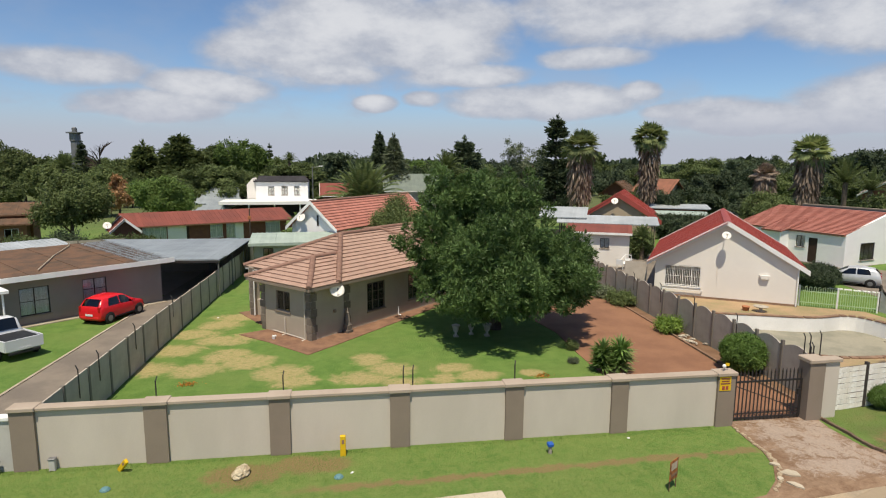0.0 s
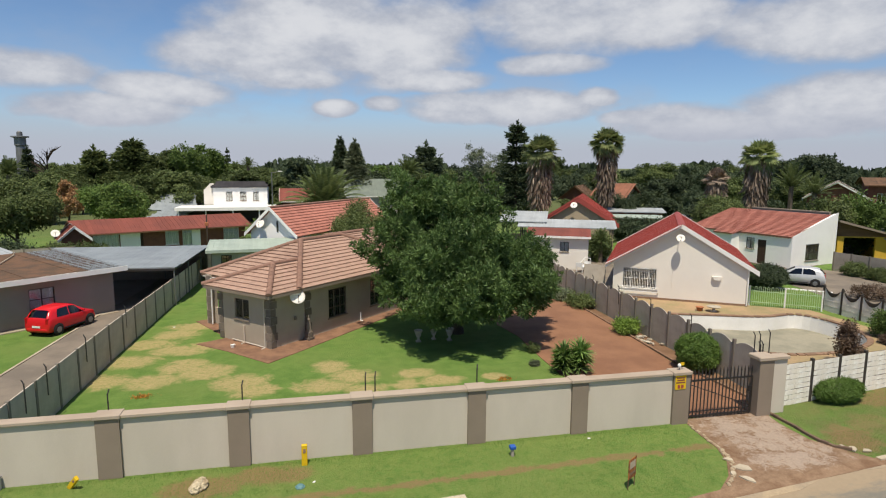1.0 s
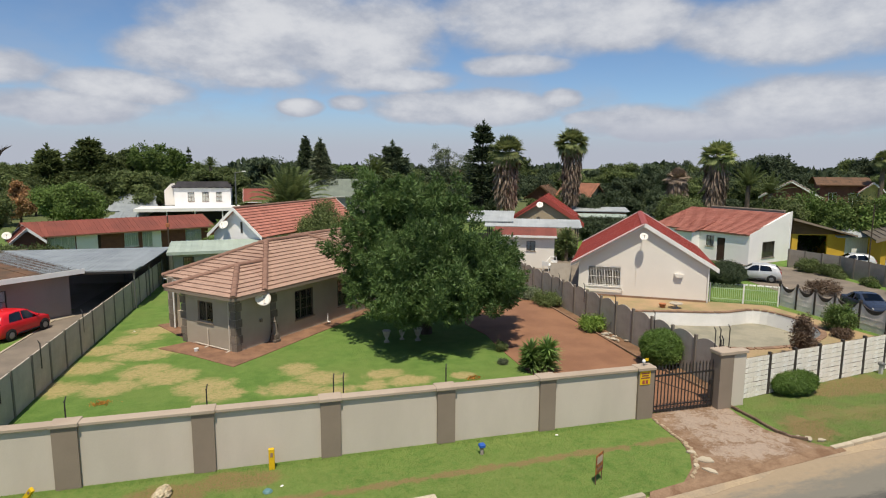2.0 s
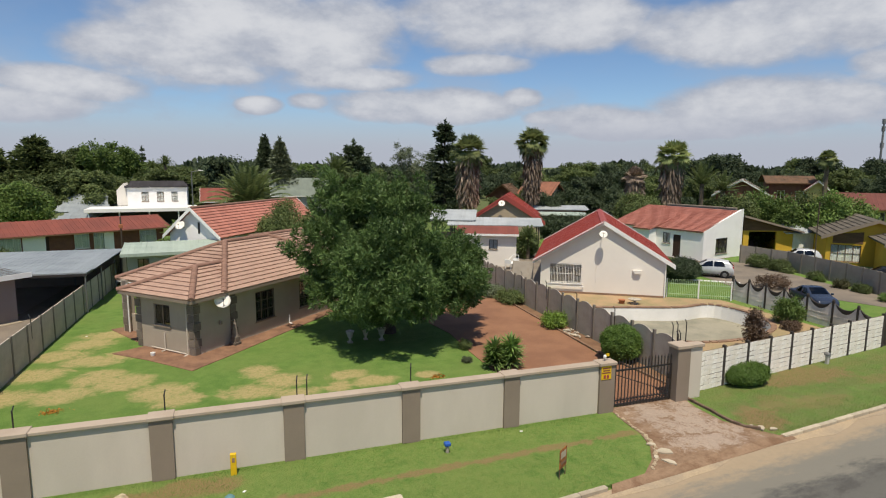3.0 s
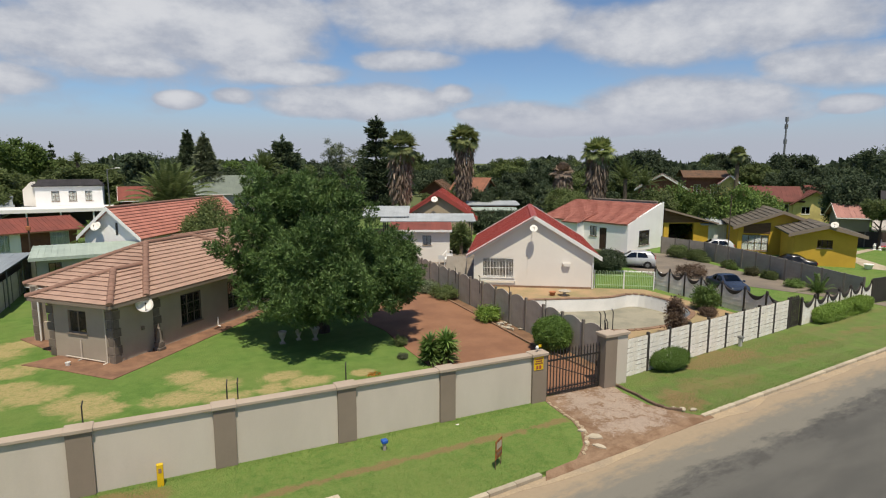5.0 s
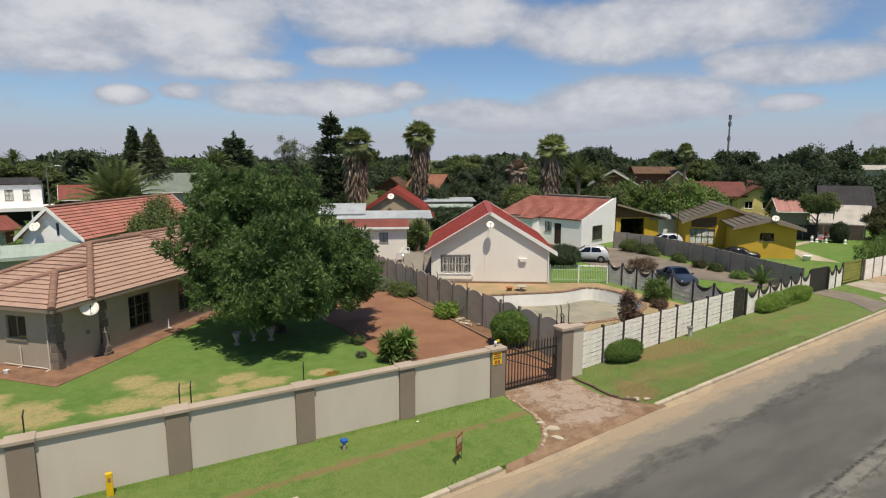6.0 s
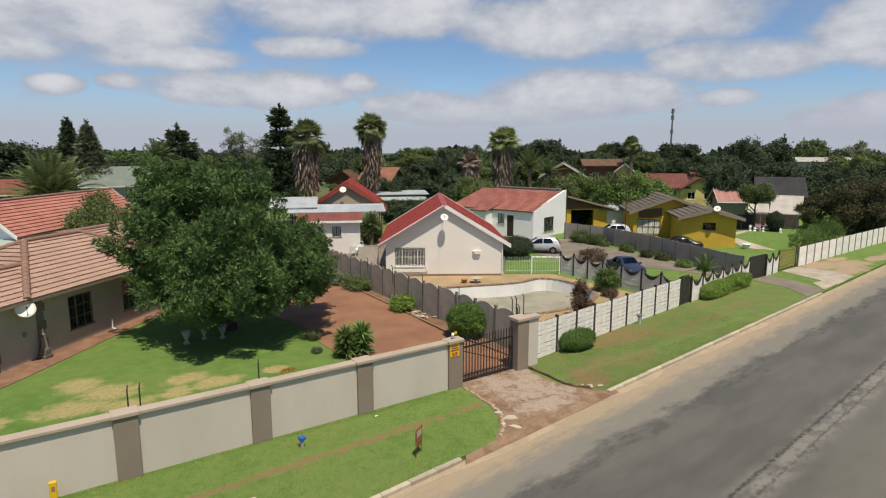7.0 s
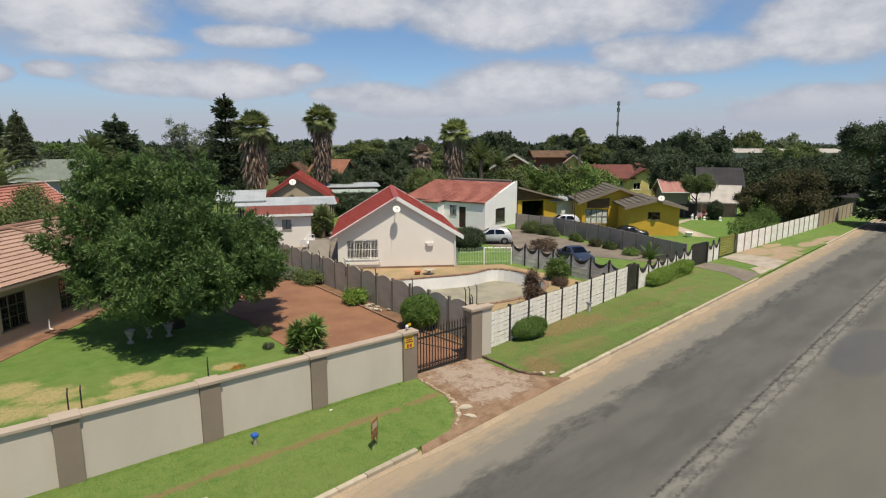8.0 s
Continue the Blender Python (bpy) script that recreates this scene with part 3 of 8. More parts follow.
def tube(bm, p, q, r0, r1=None, sides=8):
    """A round bar from p to q."""
    p, q = Vector(p), Vector(q)
    r1 = r0 if r1 is None else r1
    d = (q - p).normalized()
    a = d.orthogonal().normalized()
    b = d.cross(a)
    rings = []
    for c, r in ((p, r0), (q, r1)):
        rings.append([bm.verts.new(c + (a * math.cos(k * math.tau / sides) + b * math.sin(k * math.tau / sides)) * r) for k in range(sides)])
    for k in range(sides):
        j = (k + 1) % sides
        bm.faces.new((rings[0][k], rings[0][j], rings[1][j], rings[1][k]))
    bm.faces.new(rings[0][::-1])
    bm.faces.new(rings[1])
    return bm


def tubes(*rows, sides=8):
    bm = bmesh.new()
    for r in rows:
        tube(bm, *r, sides=sides)
    return bm


def lathe(profile, sides=20, bm=None, m=None):
    """A turned shape from (radius, height) pairs."""
    bm = bm or bmesh.new()
    rings = []
    for r, z in profile:
        rings.append([bm.verts.new((r * math.cos(k * math.tau / sides), r * math.sin(k * math.tau / sides), z)) for k in range(sides)])
    for a, b in zip(rings, rings[1:]):
        for k in range(sides):
            j = (k + 1) % sides
            bm.faces.new((a[k], a[j], b[j], b[k]))
    bm.faces.new(rings[0][::-1])
    bm.faces.new(rings[-1])
    if m is not None:
        for ring in rings:
            for v in ring:
                v.co = m @ v.co
    return bm


def wall_mesh(length, height, thick, holes=(), gable=None):
    """A wall along x from 0 to length, its outer face at y = 0, with holes (x0, x1, z0, z1); gable: (x, z) of a peak."""
    bm = bmesh.new()
    at = 0.0
    for x0, x1, z0, z1 in sorted(holes):
        if x0 > at:
            box(bm, at, 0, 0, x0, thick, height)
        if z0 > 0:
            box(bm, x0, 0, 0, x1, thick, z0)
        if z1 < height:
            box(bm, x0, 0, z1, x1, thick, height)
        at = x1
    if at < length:
        box(bm, at, 0, 0, length, thick, height)
    if gable:
        prism(bm, [(0, height), (length, height), gable], "y", 0, thick)
    bmesh.ops.remove_doubles(bm, verts=bm.verts, dist=0.0005)
    return bm


RIDGE = {}


def window(parent, m, x0, x1, z0, z1, frame_mat="frame", cols=2, rows=2, bars=0, curtain=False, sill=True, bar_mat="frame", label=""):
    """A window in a hole of a wall whose outer face is y = 0: frame, panes, sill, burglar bars, curtain."""
    fr = bmesh.new()
    w, h = x1 - x0, z1 - z0
    t, y = 0.05, 0.06
    for r in ((x0, y, z0, x1, y + 0.05, z0 + t), (x0, y, z1 - t, x1, y + 0.05, z1), (x0, y, z0 + t, x0 + t, y + 0.05, z1 - t),
              (x1 - t, y, z0 + t, x1, y + 0.05, z1 - t)):
        box(fr, *r)
    bmesh.ops.remove_doubles(fr, verts=fr.verts, dist=0.0005)
    win = part("window", fr, frame_mat, parent, label, m)
    for c in range(1, cols):
        x = x0 + w * c / cols
        part("mullion", boxes((x - 0.025, y, z0 + t, x + 0.025, y + 0.05, z1 - t)), frame_mat, win)
    for c in range(cols):
        a, b = x0 + w * c / cols, x0 + w * (c + 1) / cols
        for k in range(1, rows):
            z = z0 + h * k / rows
            part("glazing_bar", boxes((a + 0.05, y + 0.01, z - 0.015, b - 0.05, y + 0.045, z + 0.015)), frame_mat, win)
    for c in range(cols):
        a, b = x0 + w * c / cols, x0 + w * (c + 1) / cols
        p = part("pane", boxes((a + 0.02, y + 0.02, z0 + 0.02, b - 0.02, y + 0.026, z1 - 0.02)), "glass", win)
        p.visible_shadow = False
    if sill:
        part("sill", boxes((x0 - 0.06, -0.06, z0 - 0.07, x1 + 0.06, 0.055, z0 - 0.003)), "white" if frame_mat == "white" else "pillar", win)
    if bars:
        key = ("bar", round(h, 3), bar_mat)
        if key not in RIDGE:
            RIDGE[key] = mesh_of(tubes(((0, 0, 0), (0, 0, h), 0.014), sides=5), "burglar_bar", bar_mat)
        for k in range(bars + 1):
            part("burglar_bar", RIDGE[key], bar_mat, win, m=pose(x0 + 0.04 + (w - 0.08) * k / bars, 0.02, z0))
        for z in (z0 + 0.05, (z0 + z1) / 2, z1 - 0.05):
            part("bar_rail", tubes(((x0, 0.02, z), (x1, 0.02, z), 0.016), sides=5), bar_mat, win)
    if curtain:
        cb = bmesh.new()
        steps = max(6, int(w / 0.06))
        rows_ = [[cb.verts.new((x0 + 0.03 + (w - 0.06) * k / steps, 0.125 + 0.012 * math.sin(k * 1.7), z)) for k in range(steps + 1)] for z in (z0, z1)]
        for k in range(steps):
            cb.faces.new((rows_[0][k], rows_[0][k + 1], rows_[1][k + 1], rows_[1][k]))
        part("curtain", cb, "curtain", win)
    return win


def slope(parent, name, a, b, c, d, mat, mode="tile", course=0.34, wide=0.3, thick=0.1, label="", pieces=0, rib=0.032):
    """One pitch of a roof from eave a-b up to ridge d-c: a slab covered with lapped tiles or standing ribs."""
    a, b, c, d = (Vector(p) for p in (a, b, c, d))
    e = (b - a).normalized()
    nrm = e.cross(d - a)
    nrm = (nrm if nrm.length > 1e-6 else e.cross(c - a)).normalized()
    if nrm.z < 0:
        nrm = -nrm
    up = nrm.cross(e)
    if up.z < 0:
        up = -up
    run = max((d - a).dot(up), (c - a).dot(up))
    bm = bmesh.new()
    under = [a, b, c] if (c - d).length < 1e-4 else [a, b, c, d]
    lo = [bm.verts.new(p - nrm * thick) for p in under]
    hi = [bm.verts.new(p - nrm * 0.012) for p in under]
    bm.faces.new(lo)
    bm.faces.new(hi)
    for i in range(len(lo)):
        j = (i + 1) % len(lo)
        bm.faces.new((lo[i], lo[j], hi[j], hi[i]))
    verts, faces = [], []

    def ends(t):
        k = t / run
        l = (a - a).dot(e) * (1 - k) + (d - a).dot(e) * k
        r = (b - a).dot(e) * (1 - k) + (c - a).dot(e) * k
        return l, r

    def slabquad(l0, r0, t0, l1, r1, t1, h0, h1, base=-0.006):
        i = len(verts)
        for s, t, h in ((l0, t0, h0), (r0, t0, h0), (r1, t1, h1), (l1, t1, h1)):
            verts.append(a + e * s + up * t + nrm * h)
        for s, t in ((l0, t0), (r0, t0), (r1, t1), (l1, t1)):
            verts.append(a + e * s + up * t + nrm * base)
        faces.extend(((i, i + 1, i + 2, i + 3), (i + 4, i + 5, i + 1, i), (i + 5, i + 6, i + 2, i + 1), (i + 7, i + 4, i, i + 3)))

    singles = []
    if mode == "tile":
        count = max(1, round(run / course))
        for k in range(count):
            t0, t1 = run * k / count, run * (k + 1) / count
            l0, r0 = ends(t0)
            l1, r1 = ends(t1)
            lo_, hi_ = min(l0, l1), max(r0, r1)
            off = (k % 2) * wide / 2
            s = math.floor((lo_ - off) / wide) * wide + off
            while s < hi_:
                s0, s1 = s + 0.002, s + wide - 0.002
                q0, q1 = max(s0, l0), min(s1, r0)
                u0, u1 = max(s0, l1), min(s1, r1)
                if q1 > q0 or u1 > u0:
                    if q1 <= q0:
                        q0 = q1 = min(max(s0, l0), r0) if s1 > l0 else l0
                    if u1 <= u0:
                        u0 = u1 = l1 if s1 < l1 or s0 < l1 else r1
                    lift = 0.066 + random.random() * 0.008
                    if len(singles) < pieces and q0 == s0 and q1 == s1 and u0 == s0 and u1 == s1:
                        singles.append(a + e * s0 + up * t0 + nrm * (lift - 0.066))
                    else:
                        slabquad(q0, q1, t0, u0, u1, t1, lift, 0.008)
                s += wide
    else:
        l0, r0 = ends(0)
        l1, r1 = ends(run)
        s = min(l0, l1)
        while s < max(r0, r1):
            mid = s + wide / 2
            t0, t1 = 0.0, run
            if mid < l0 and abs(l1 - l0) > 1e-6:
                t0 = run * (mid - l0) / (l1 - l0)
            if mid < l1 and abs(l1 - l0) > 1e-6:
                t1 = run * (mid - l0) / (l1 - l0)
            if mid > r0 and abs(r1 - r0) > 1e-6:
                t0 = max(t0, run * (mid - r0) / (r1 - r0))
            if mid > r1 and abs(r1 - r0) > 1e-6:
                t1 = min(t1, run * (mid - r0) / (r1 - r0))
            if t1 - t0 > 0.05:
                g = wide * 0.08
                slabquad(s + g, s + wide - g, t0, s + g, s + wide - g, t1, 0.004, 0.004)
                slabquad(s - g * 1.4, s + g * 1.4, t0, s - g * 1.4, s + g * 1.4, t1, rib, rib)
            s += wide
    ob = part(name, bm, mat, parent, label)
    me = bpy.data.meshes.new("roof_cover")
    me.from_pydata([tuple(v) for v in verts], [], faces)
    me.materials.append(M[mat])
    part("roof_tiling" if mode == "tile" else "roof_sheeting", me, mat, ob, kind="stuff")
    if singles:
        # one lapped tile with a shallow roll, shared by all
        tb = bmesh.new()
        w_, ln = wide - 0.004, run / count
        prof = [(0.0, 0.054), (w_ * 0.2, 0.07), (w_ * 0.42, 0.052), (w_ * 0.58, 0.052), (w_ * 0.8, 0.07), (w_, 0.054)]
        rows_ = [[tb.verts.new((x, y, z)) for x, z in pr] for y, pr in ((0.0, [(x, -0.006) for x, z in prof]), (0.0, prof), (ln, [(x, z - 0.05) for x, z in prof]))]
        for r0_, r1_ in zip(rows_, rows_[1:]):
            for i in range(5):
                tb.faces.new((r0_[i], r0_[i + 1], r1_[i + 1], r1_[i]))
        tile_me = mesh_of(tb, "roof_tile", mat)
        rot = Matrix((e, up, nrm)).transposed().to_4x4()
        for p_ in singles:
            part("roof_tile", tile_me, mat, ob, m=Matrix.Translation(p_) @ rot)
    return ob


def ridge(parent, p, q, mat="ridge", r=0.145, step=0.42):
    """Half-round ridge tiles from p to q, each a piece of its own."""
    key = (mat, r, step)
    if key not in RIDGE:
        bm = bmesh.new()
        k = 6
        rings = []
        for x, rr in ((0, r), (step * 1.04, r * 0.9)):
            rings.append([bm.verts.new((x, rr * 1.15 * math.cos(i * math.pi / k), rr * math.sin(i * math.pi / k) - 0.01)) for i in range(k + 1)])
        for i in range(k):
            bm.faces.new((rings[0][i], rings[1][i], rings[1][i + 1], rings[0][i + 1]))
        bm.faces.new(rings[0])
        bm.faces.new(rings[1][::-1])
        RIDGE[key] = mesh_of(bm, "ridge_tile", mat)
    p, q = Vector(p), Vector(q)
    d = q - p
    count = max(1, round(d.length / step))
    x = d.normalized()
    y = Vector((0, 0, 1)).cross(x).normalized()
    z = x.cross(y)
    rot = Matrix((x, y, z)).transposed().to_4x4()
    for k in range(count):
        part("ridge_tile", RIDGE[key], mat, parent, m=Matrix.Translation(p + d * (k / count)) @ rot)


def dish(parent, at, deg, r=0.4, arm=0.45, name="satellite_dish", mat="whitewall", tilt=35, label="white round satellite dish on an arm"):
    """A satellite dish with its arm, on a wall or a roof."""
    prof = [(0.02, 0.0)] + [(r * k / 6, 0.16 * r * 2 * (k / 6) ** 2) for k in range(1, 7)] + [(r, 0.16 * r * 2 + 0.015), (r * 0.6, 0.05 * r + 0.03), (0.02, 0.02)]
    root = thing(name, label, "satellite dish", Matrix.Translation(at) @ pose(0, 0, 0, 0, 0, deg))
    aim = pose(0, -arm, 0.18, 90 - tilt, 0, 0)
    part("reflector", lathe(prof, 20, m=aim), mat, root, smooth=True)
    part("arm", tubes(((0, 0.02, 0), (0, -arm * 0.7, 0), 0.025), ((0, -arm * 0.7, 0), (0, -arm, 0.18), 0.025)), "steel", root)
    tip = aim @ Vector((0, -r * 0.2, r * 0.95))
    part("feed_horn", tubes((aim @ Vector((0, -r * 0.8, 0.1)), tip, 0.012), (tip, tip + Vector((0, 0.06, 0.03)), 0.035)), "plastic", root)
    return root


def scatter_leaves(points, normals, size, slim=0.4, spread=0.8, seed=1, droop=0.0, lay=0.0):
    """Leaf blades at the points: pointing along the normals, or, for the share lay, lying across them; vertices and quads."""
    rng = np.random.default_rng(seed)
    k = len(points)
    n_ = normals / (np.linalg.norm(normals, axis=1)[:, None] + 1e-9)
    d = n_ + rng.normal(0, spread, (k, 3))
    d[:, 2] -= droop
    o = rng.normal(0, 1, (k, 3))
    flat_ = np.cross(n_, o) + n_ * 0.25 + rng.normal(0, spread * 0.3, (k, 3))
    over = (rng.random(k) < lay)[:, None]
    d = np.where(over, flat_, d)
    d /= np.linalg.norm(d, axis=1)[:, None]
    s = np.cross(d, np.where(over, n_ + o * 0.25, o))
    s /= np.linalg.norm(s, axis=1)[:, None] + 1e-9
    ln = size * rng.uniform(0.65, 1.35, k)[:, None]
    wd = ln * slim
    bend = np.cross(d, s) * ln * rng.uniform(-0.15, 0.15, k)[:, None]
    v = np.stack([points, points + d * ln * 0.5 + s * wd * 0.5 + bend, points + d * ln, points + d * ln * 0.5 - s * wd * 0.5 + bend], 1).reshape(-1, 3)
    f = np.arange(4 * k).reshape(-1, 4)
    return v, f


def mesh_from(name, v, f, mat):
    me = bpy.data.meshes.new(name)
    me.vertices.add(len(v))
    me.vertices.foreach_set("co", np.asarray(v, np.float32).ravel())
    me.loops.add(f.size)
    me.loops.foreach_set("vertex_index", f.astype(np.int32).ravel())
    me.polygons.add(len(f))
    me.polygons.foreach_set("loop_start", np.arange(0, f.size, f.shape[1], dtype=np.int32))
    me.update(calc_edges=True)
    me.validate()
    me.materials.append(M[mat])
    return me


def clumps(rng, count, rx, rz, zc, shell=0.35, flat=0.0):
    """Middle points of leaf clumps in an uneven, roughly round crown."""
    u = rng.normal(0, 1, (count, 3))
    u /= np.linalg.norm(u, axis=1)[:, None]
    wob = 1 + 0.16 * np.sin(3.1 * np.arctan2(u[:, 1], u[:, 0]) + 1.3) + 0.13 * np.sin(4.3 * u[:, 2] + 5 * u[:, 0]) + 0.1 * np.sin(7 * u[:, 1] + 2 * u[:, 2])
    r = (1 - shell * rng.random(count) ** 1.6) * wob
    p = u * r[:, None] * np.array([rx, rx, rz])
    if flat:
        p[:, 2] = np.where(p[:, 2] < 0, p[:, 2] * (1 - flat), p[:, 2])
    p[:, 2] += zc
    return p, u


def crown_mesh(name, seed, rx, rz, zc, count, per, leaf, mat, clump=0.5, slim=0.45, shell=0.4, flat=0.3, spread=0.9):
    """A crown of rounded boughs, each a shell of leaf clumps with its own light and dark side, round a darker core."""
    rng = np.random.default_rng(seed)
    lobes = int(min(34, max(13, 9 + rx * 2.6)))
    mid, out = clumps(rng, lobes, rx * 0.72, rz * 0.74, zc, 0.45, flat)
    size = rx * rng.uniform(0.24, 0.42, lobes)
    which = rng.choice(lobes, count, p=size ** 2 / (size ** 2).sum())
    u = rng.normal(0, 1, (count, 3)) + out[which] * 0.9 + np.array([0, 0, 0.35])
    u /= np.linalg.norm(u, axis=1)[:, None]
    p = mid[which] + u * (size[which] * (1 - 0.3 * rng.random(count) ** 1.5))[:, None] * np.array([1, 1, min(1.0, 0.45 + 0.5 * rz / rx)])
    core, cu = clumps(rng, count // 5, rx * 0.7, rz * 0.7, zc, 0.5, flat)
    p, u = np.concatenate([p, core]), np.concatenate([u, cu])
    q = np.repeat(p, per, 0) + rng.normal(0, min(clump * 0.45, rx * 0.09), (len(p) * per, 3))
    w = np.repeat(u, per, 0) + np.array([0, 0, 0.3])
    v, f = scatter_leaves(q, w, leaf, slim, spread, seed + 7, lay=0.6)
    return mesh_from(name, v, f, mat)


def trunk_mesh(seed, height, r, reach, limbs=6, start=0.35):
    """A tapered, slightly bent trunk with limbs that rise into the crown."""
    rng = random.Random(seed)
    bm = bmesh.new()
    pts = [Vector((0, 0, -0.1))]
    for k in range(1, 6):
        pts.append(Vector((rng.uniform(-1, 1) * r * 0.6, rng.uniform(-1, 1) * r * 0.6, height * k / 5)))
    for k in range(5):
        tube(bm, pts[k], pts[k + 1], r * (1.25 if k == 0 else 1 - 0.15 * k), r * (1 - 0.15 * (k + 1)), 9)
    for k in range(limbs):
        a = k * math.tau / limbs + rng.uniform(-0.4, 0.4)
        base = pts[0].lerp(pts[5], start + (0.95 - start) * k / limbs)
        tip = base + Vector((math.cos(a) * reach, math.sin(a) * reach, reach * rng.uniform(0.5, 1.1)))
        mid = base.lerp(tip, 0.5) + Vector((0, 0, 0.12 * reach))
        tube(bm, base, mid, r * 0.5, r * 0.33, 6)
        tube(bm, mid, tip, r * 0.33, r * 0.1, 6)
        for s in (-1, 1):
            t2 = mid + Vector((math.cos(a + s * 0.7) * reach * 0.5, math.sin(a + s * 0.7) * reach * 0.5, reach * 0.35))
            tube(bm, mid, t2, r * 0.22, r * 0.06, 5)
    return bm


# ---- ground, street ----
STREET = math.degrees(math.atan(0.1135))
STREET_M = pose(0, 12.72, 0, 0, 0, STREET)
DROP = 0.12


def smooth_loop(points, steps=4):
    out = []
    k = len(points)
    for i in range(k):
        p0, p1, p2, p3 = (Vector(points[(i + j) % k]) for j in (-1, 0, 1, 2))
        for s in range(steps):
            t = s / steps
            out.append(tuple(0.5 * ((2 * p1) + (p2 - p0) * t + (2 * p0 - 5 * p1 + 4 * p2 - p3) * t * t + (3 * p1 - p0 - 3 * p2 + p3) * t ** 3)))
    return out


POOL = smooth_loop([(20.6, 33.2), (24.0, 32.5), (27.6, 31.3), (30.2, 31.4), (31.0, 29.8), (30.7, 27.4), (29.2, 25.4), (26.0, 24.4), (22.6, 24.9),
                    (20.6, 27.2), (19.9, 30.4)])


def build_ground():
    bm = bmesh.new()
    m = STREET_M
    far = 2600.0
    inv = m.inverted()
    ring = [bm.verts.new(m @ Vector(p)) for p in ((-far, 0, 0), (far, 0, 0), (far, far, 0), (-far, far, 0))]
    edges = [bm.edges.new((ring[i], ring[(i + 1) % 4])) for i in range(4)]
    hole = [bm.verts.new((x, y, 0)) for x, y in POOL]
    edges += [bm.edges.new((hole[i], hole[(i + 1) % len(hole)])) for i in range(len(hole))]
    bmesh.ops.triangle_fill(bm, use_beauty=True, edges=edges)
    low = [bm.verts.new(m @ Vector(p)) for p in ((-far, 0, -DROP), (far, 0, -DROP), (far, -11.6, -DROP), (-far, -11.6, -DROP))]
    bm.faces.new((ring[0], ring[1], low[1], low[0]))
    bm.faces.new(low)
    other = [bm.verts.new(m @ Vector(p)) for p in ((-far, -11.6, 0), (far, -11.6, 0), (far, -far, 0), (-far, -far, 0))]
    bm.faces.new((low[3], low[2], other[1], other[0]))
    bm.faces.new(other)
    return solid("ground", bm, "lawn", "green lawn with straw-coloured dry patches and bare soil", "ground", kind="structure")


build_ground()


def sheet(name, outline, mat, z, label, category, thick=0.1, m=None):
    bm = prism(bmesh.new(), outline, "z", z - thick, z)
    return solid(name, bm, mat, label, category, m, kind="structure")


seam = pose(0, 6.29, -DROP, 0, 0, STREET)
sheet("road", [(-200, -5.0), (260, -5.0), (260, 6.26), (-200, 6.26)], "asphalt", 0.03, "grey worn asphalt street with a crumbled joint", "road", m=seam)
edge = bmesh.new()
rng = random.Random(4)
xs = [-60 + 1.0 * k for k in range(200)]
lower = [(x, -0.5 + 0.12 * math.sin(x * 0.9) + rng.uniform(-0.12, 0.12)) for x in xs]
prism(edge, lower + [(xs[-1], -0.12), (xs[0], -0.12)], "z", -DROP - 0.05, -DROP + 0.038)
solid("sandy_shoulder", edge, "sand", "sandy gravel shoulder between kerb and asphalt", "shoulder", STREET_M, kind="structure")

# ---- front garden wall ----
WALL_Y = 18.34
front = thing("garden_wall", "beige plastered street wall with taupe pillars and coping", "garden wall", pose(0, WALL_Y, 0), kind="structure")
PILLARS = [(-10.3, -9.62), (-6.53, -5.86), (-2.79, -2.15), (1.05, 1.69), (4.93, 5.56), (8.71, 9.32), (12.69, 13.36)]
for (a, b), (c, d) in zip(PILLARS, PILLARS[1:]):
    bm = boxes((b, 0.06, 0.0, c, 0.26, 1.88))
    part("panel", bm, "wall", front)
    bm = boxes((b - 0.0, -0.03, 1.885, c, 0.35, 2.0), bevel=0.02)
    part("coping", bm, "cap", front)
for a, b in PILLARS:
    part("pillar", boxes((a, -0.04, 0.0, b, 0.34, 1.9)), "pillar", front)
    part("pillar_cap", boxes((a - 0.05, -0.1, 1.9, b + 0.05, 0.42, 2.03), bevel=0.02), "cap", front)

# low white wall that goes on to the west
west = thing("neighbour_wall", "white low plastered wall next to the street wall", "garden wall", pose(0, WALL_Y, 0), kind="structure")
part("panel", boxes((-22, 0.05, 0, -10.32, 0.25, 1.62)), "greywall", west)
part("coping", boxes((-22, -0.01, 1.62, -10.32, 0.31, 1.74), bevel=0.015), "white", west)

# east gate pillar and return wall
east = thing("gate_pillar", "taupe gate pillar with a short beige return wall", "gate pillar", pose(16.3, 18.3, 0), kind="structure")
part("pillar", boxes((0, 0, 0, 0.62, 0.55, 2.2)), "pillar", east)
part("pillar_cap", boxes((-0.06, -0.06, 2.2, 0.70, 0.62, 2.36), bevel=0.03), "cap", east)
part("return_wall", boxes((0.623, 0.18, 0, 1.36, 0.42, 2.16)), "wall", east)
part("coping", boxes((0.703, 0.1, 2.163, 1.42, 0.5, 2.3), bevel=0.02), "cap", east)

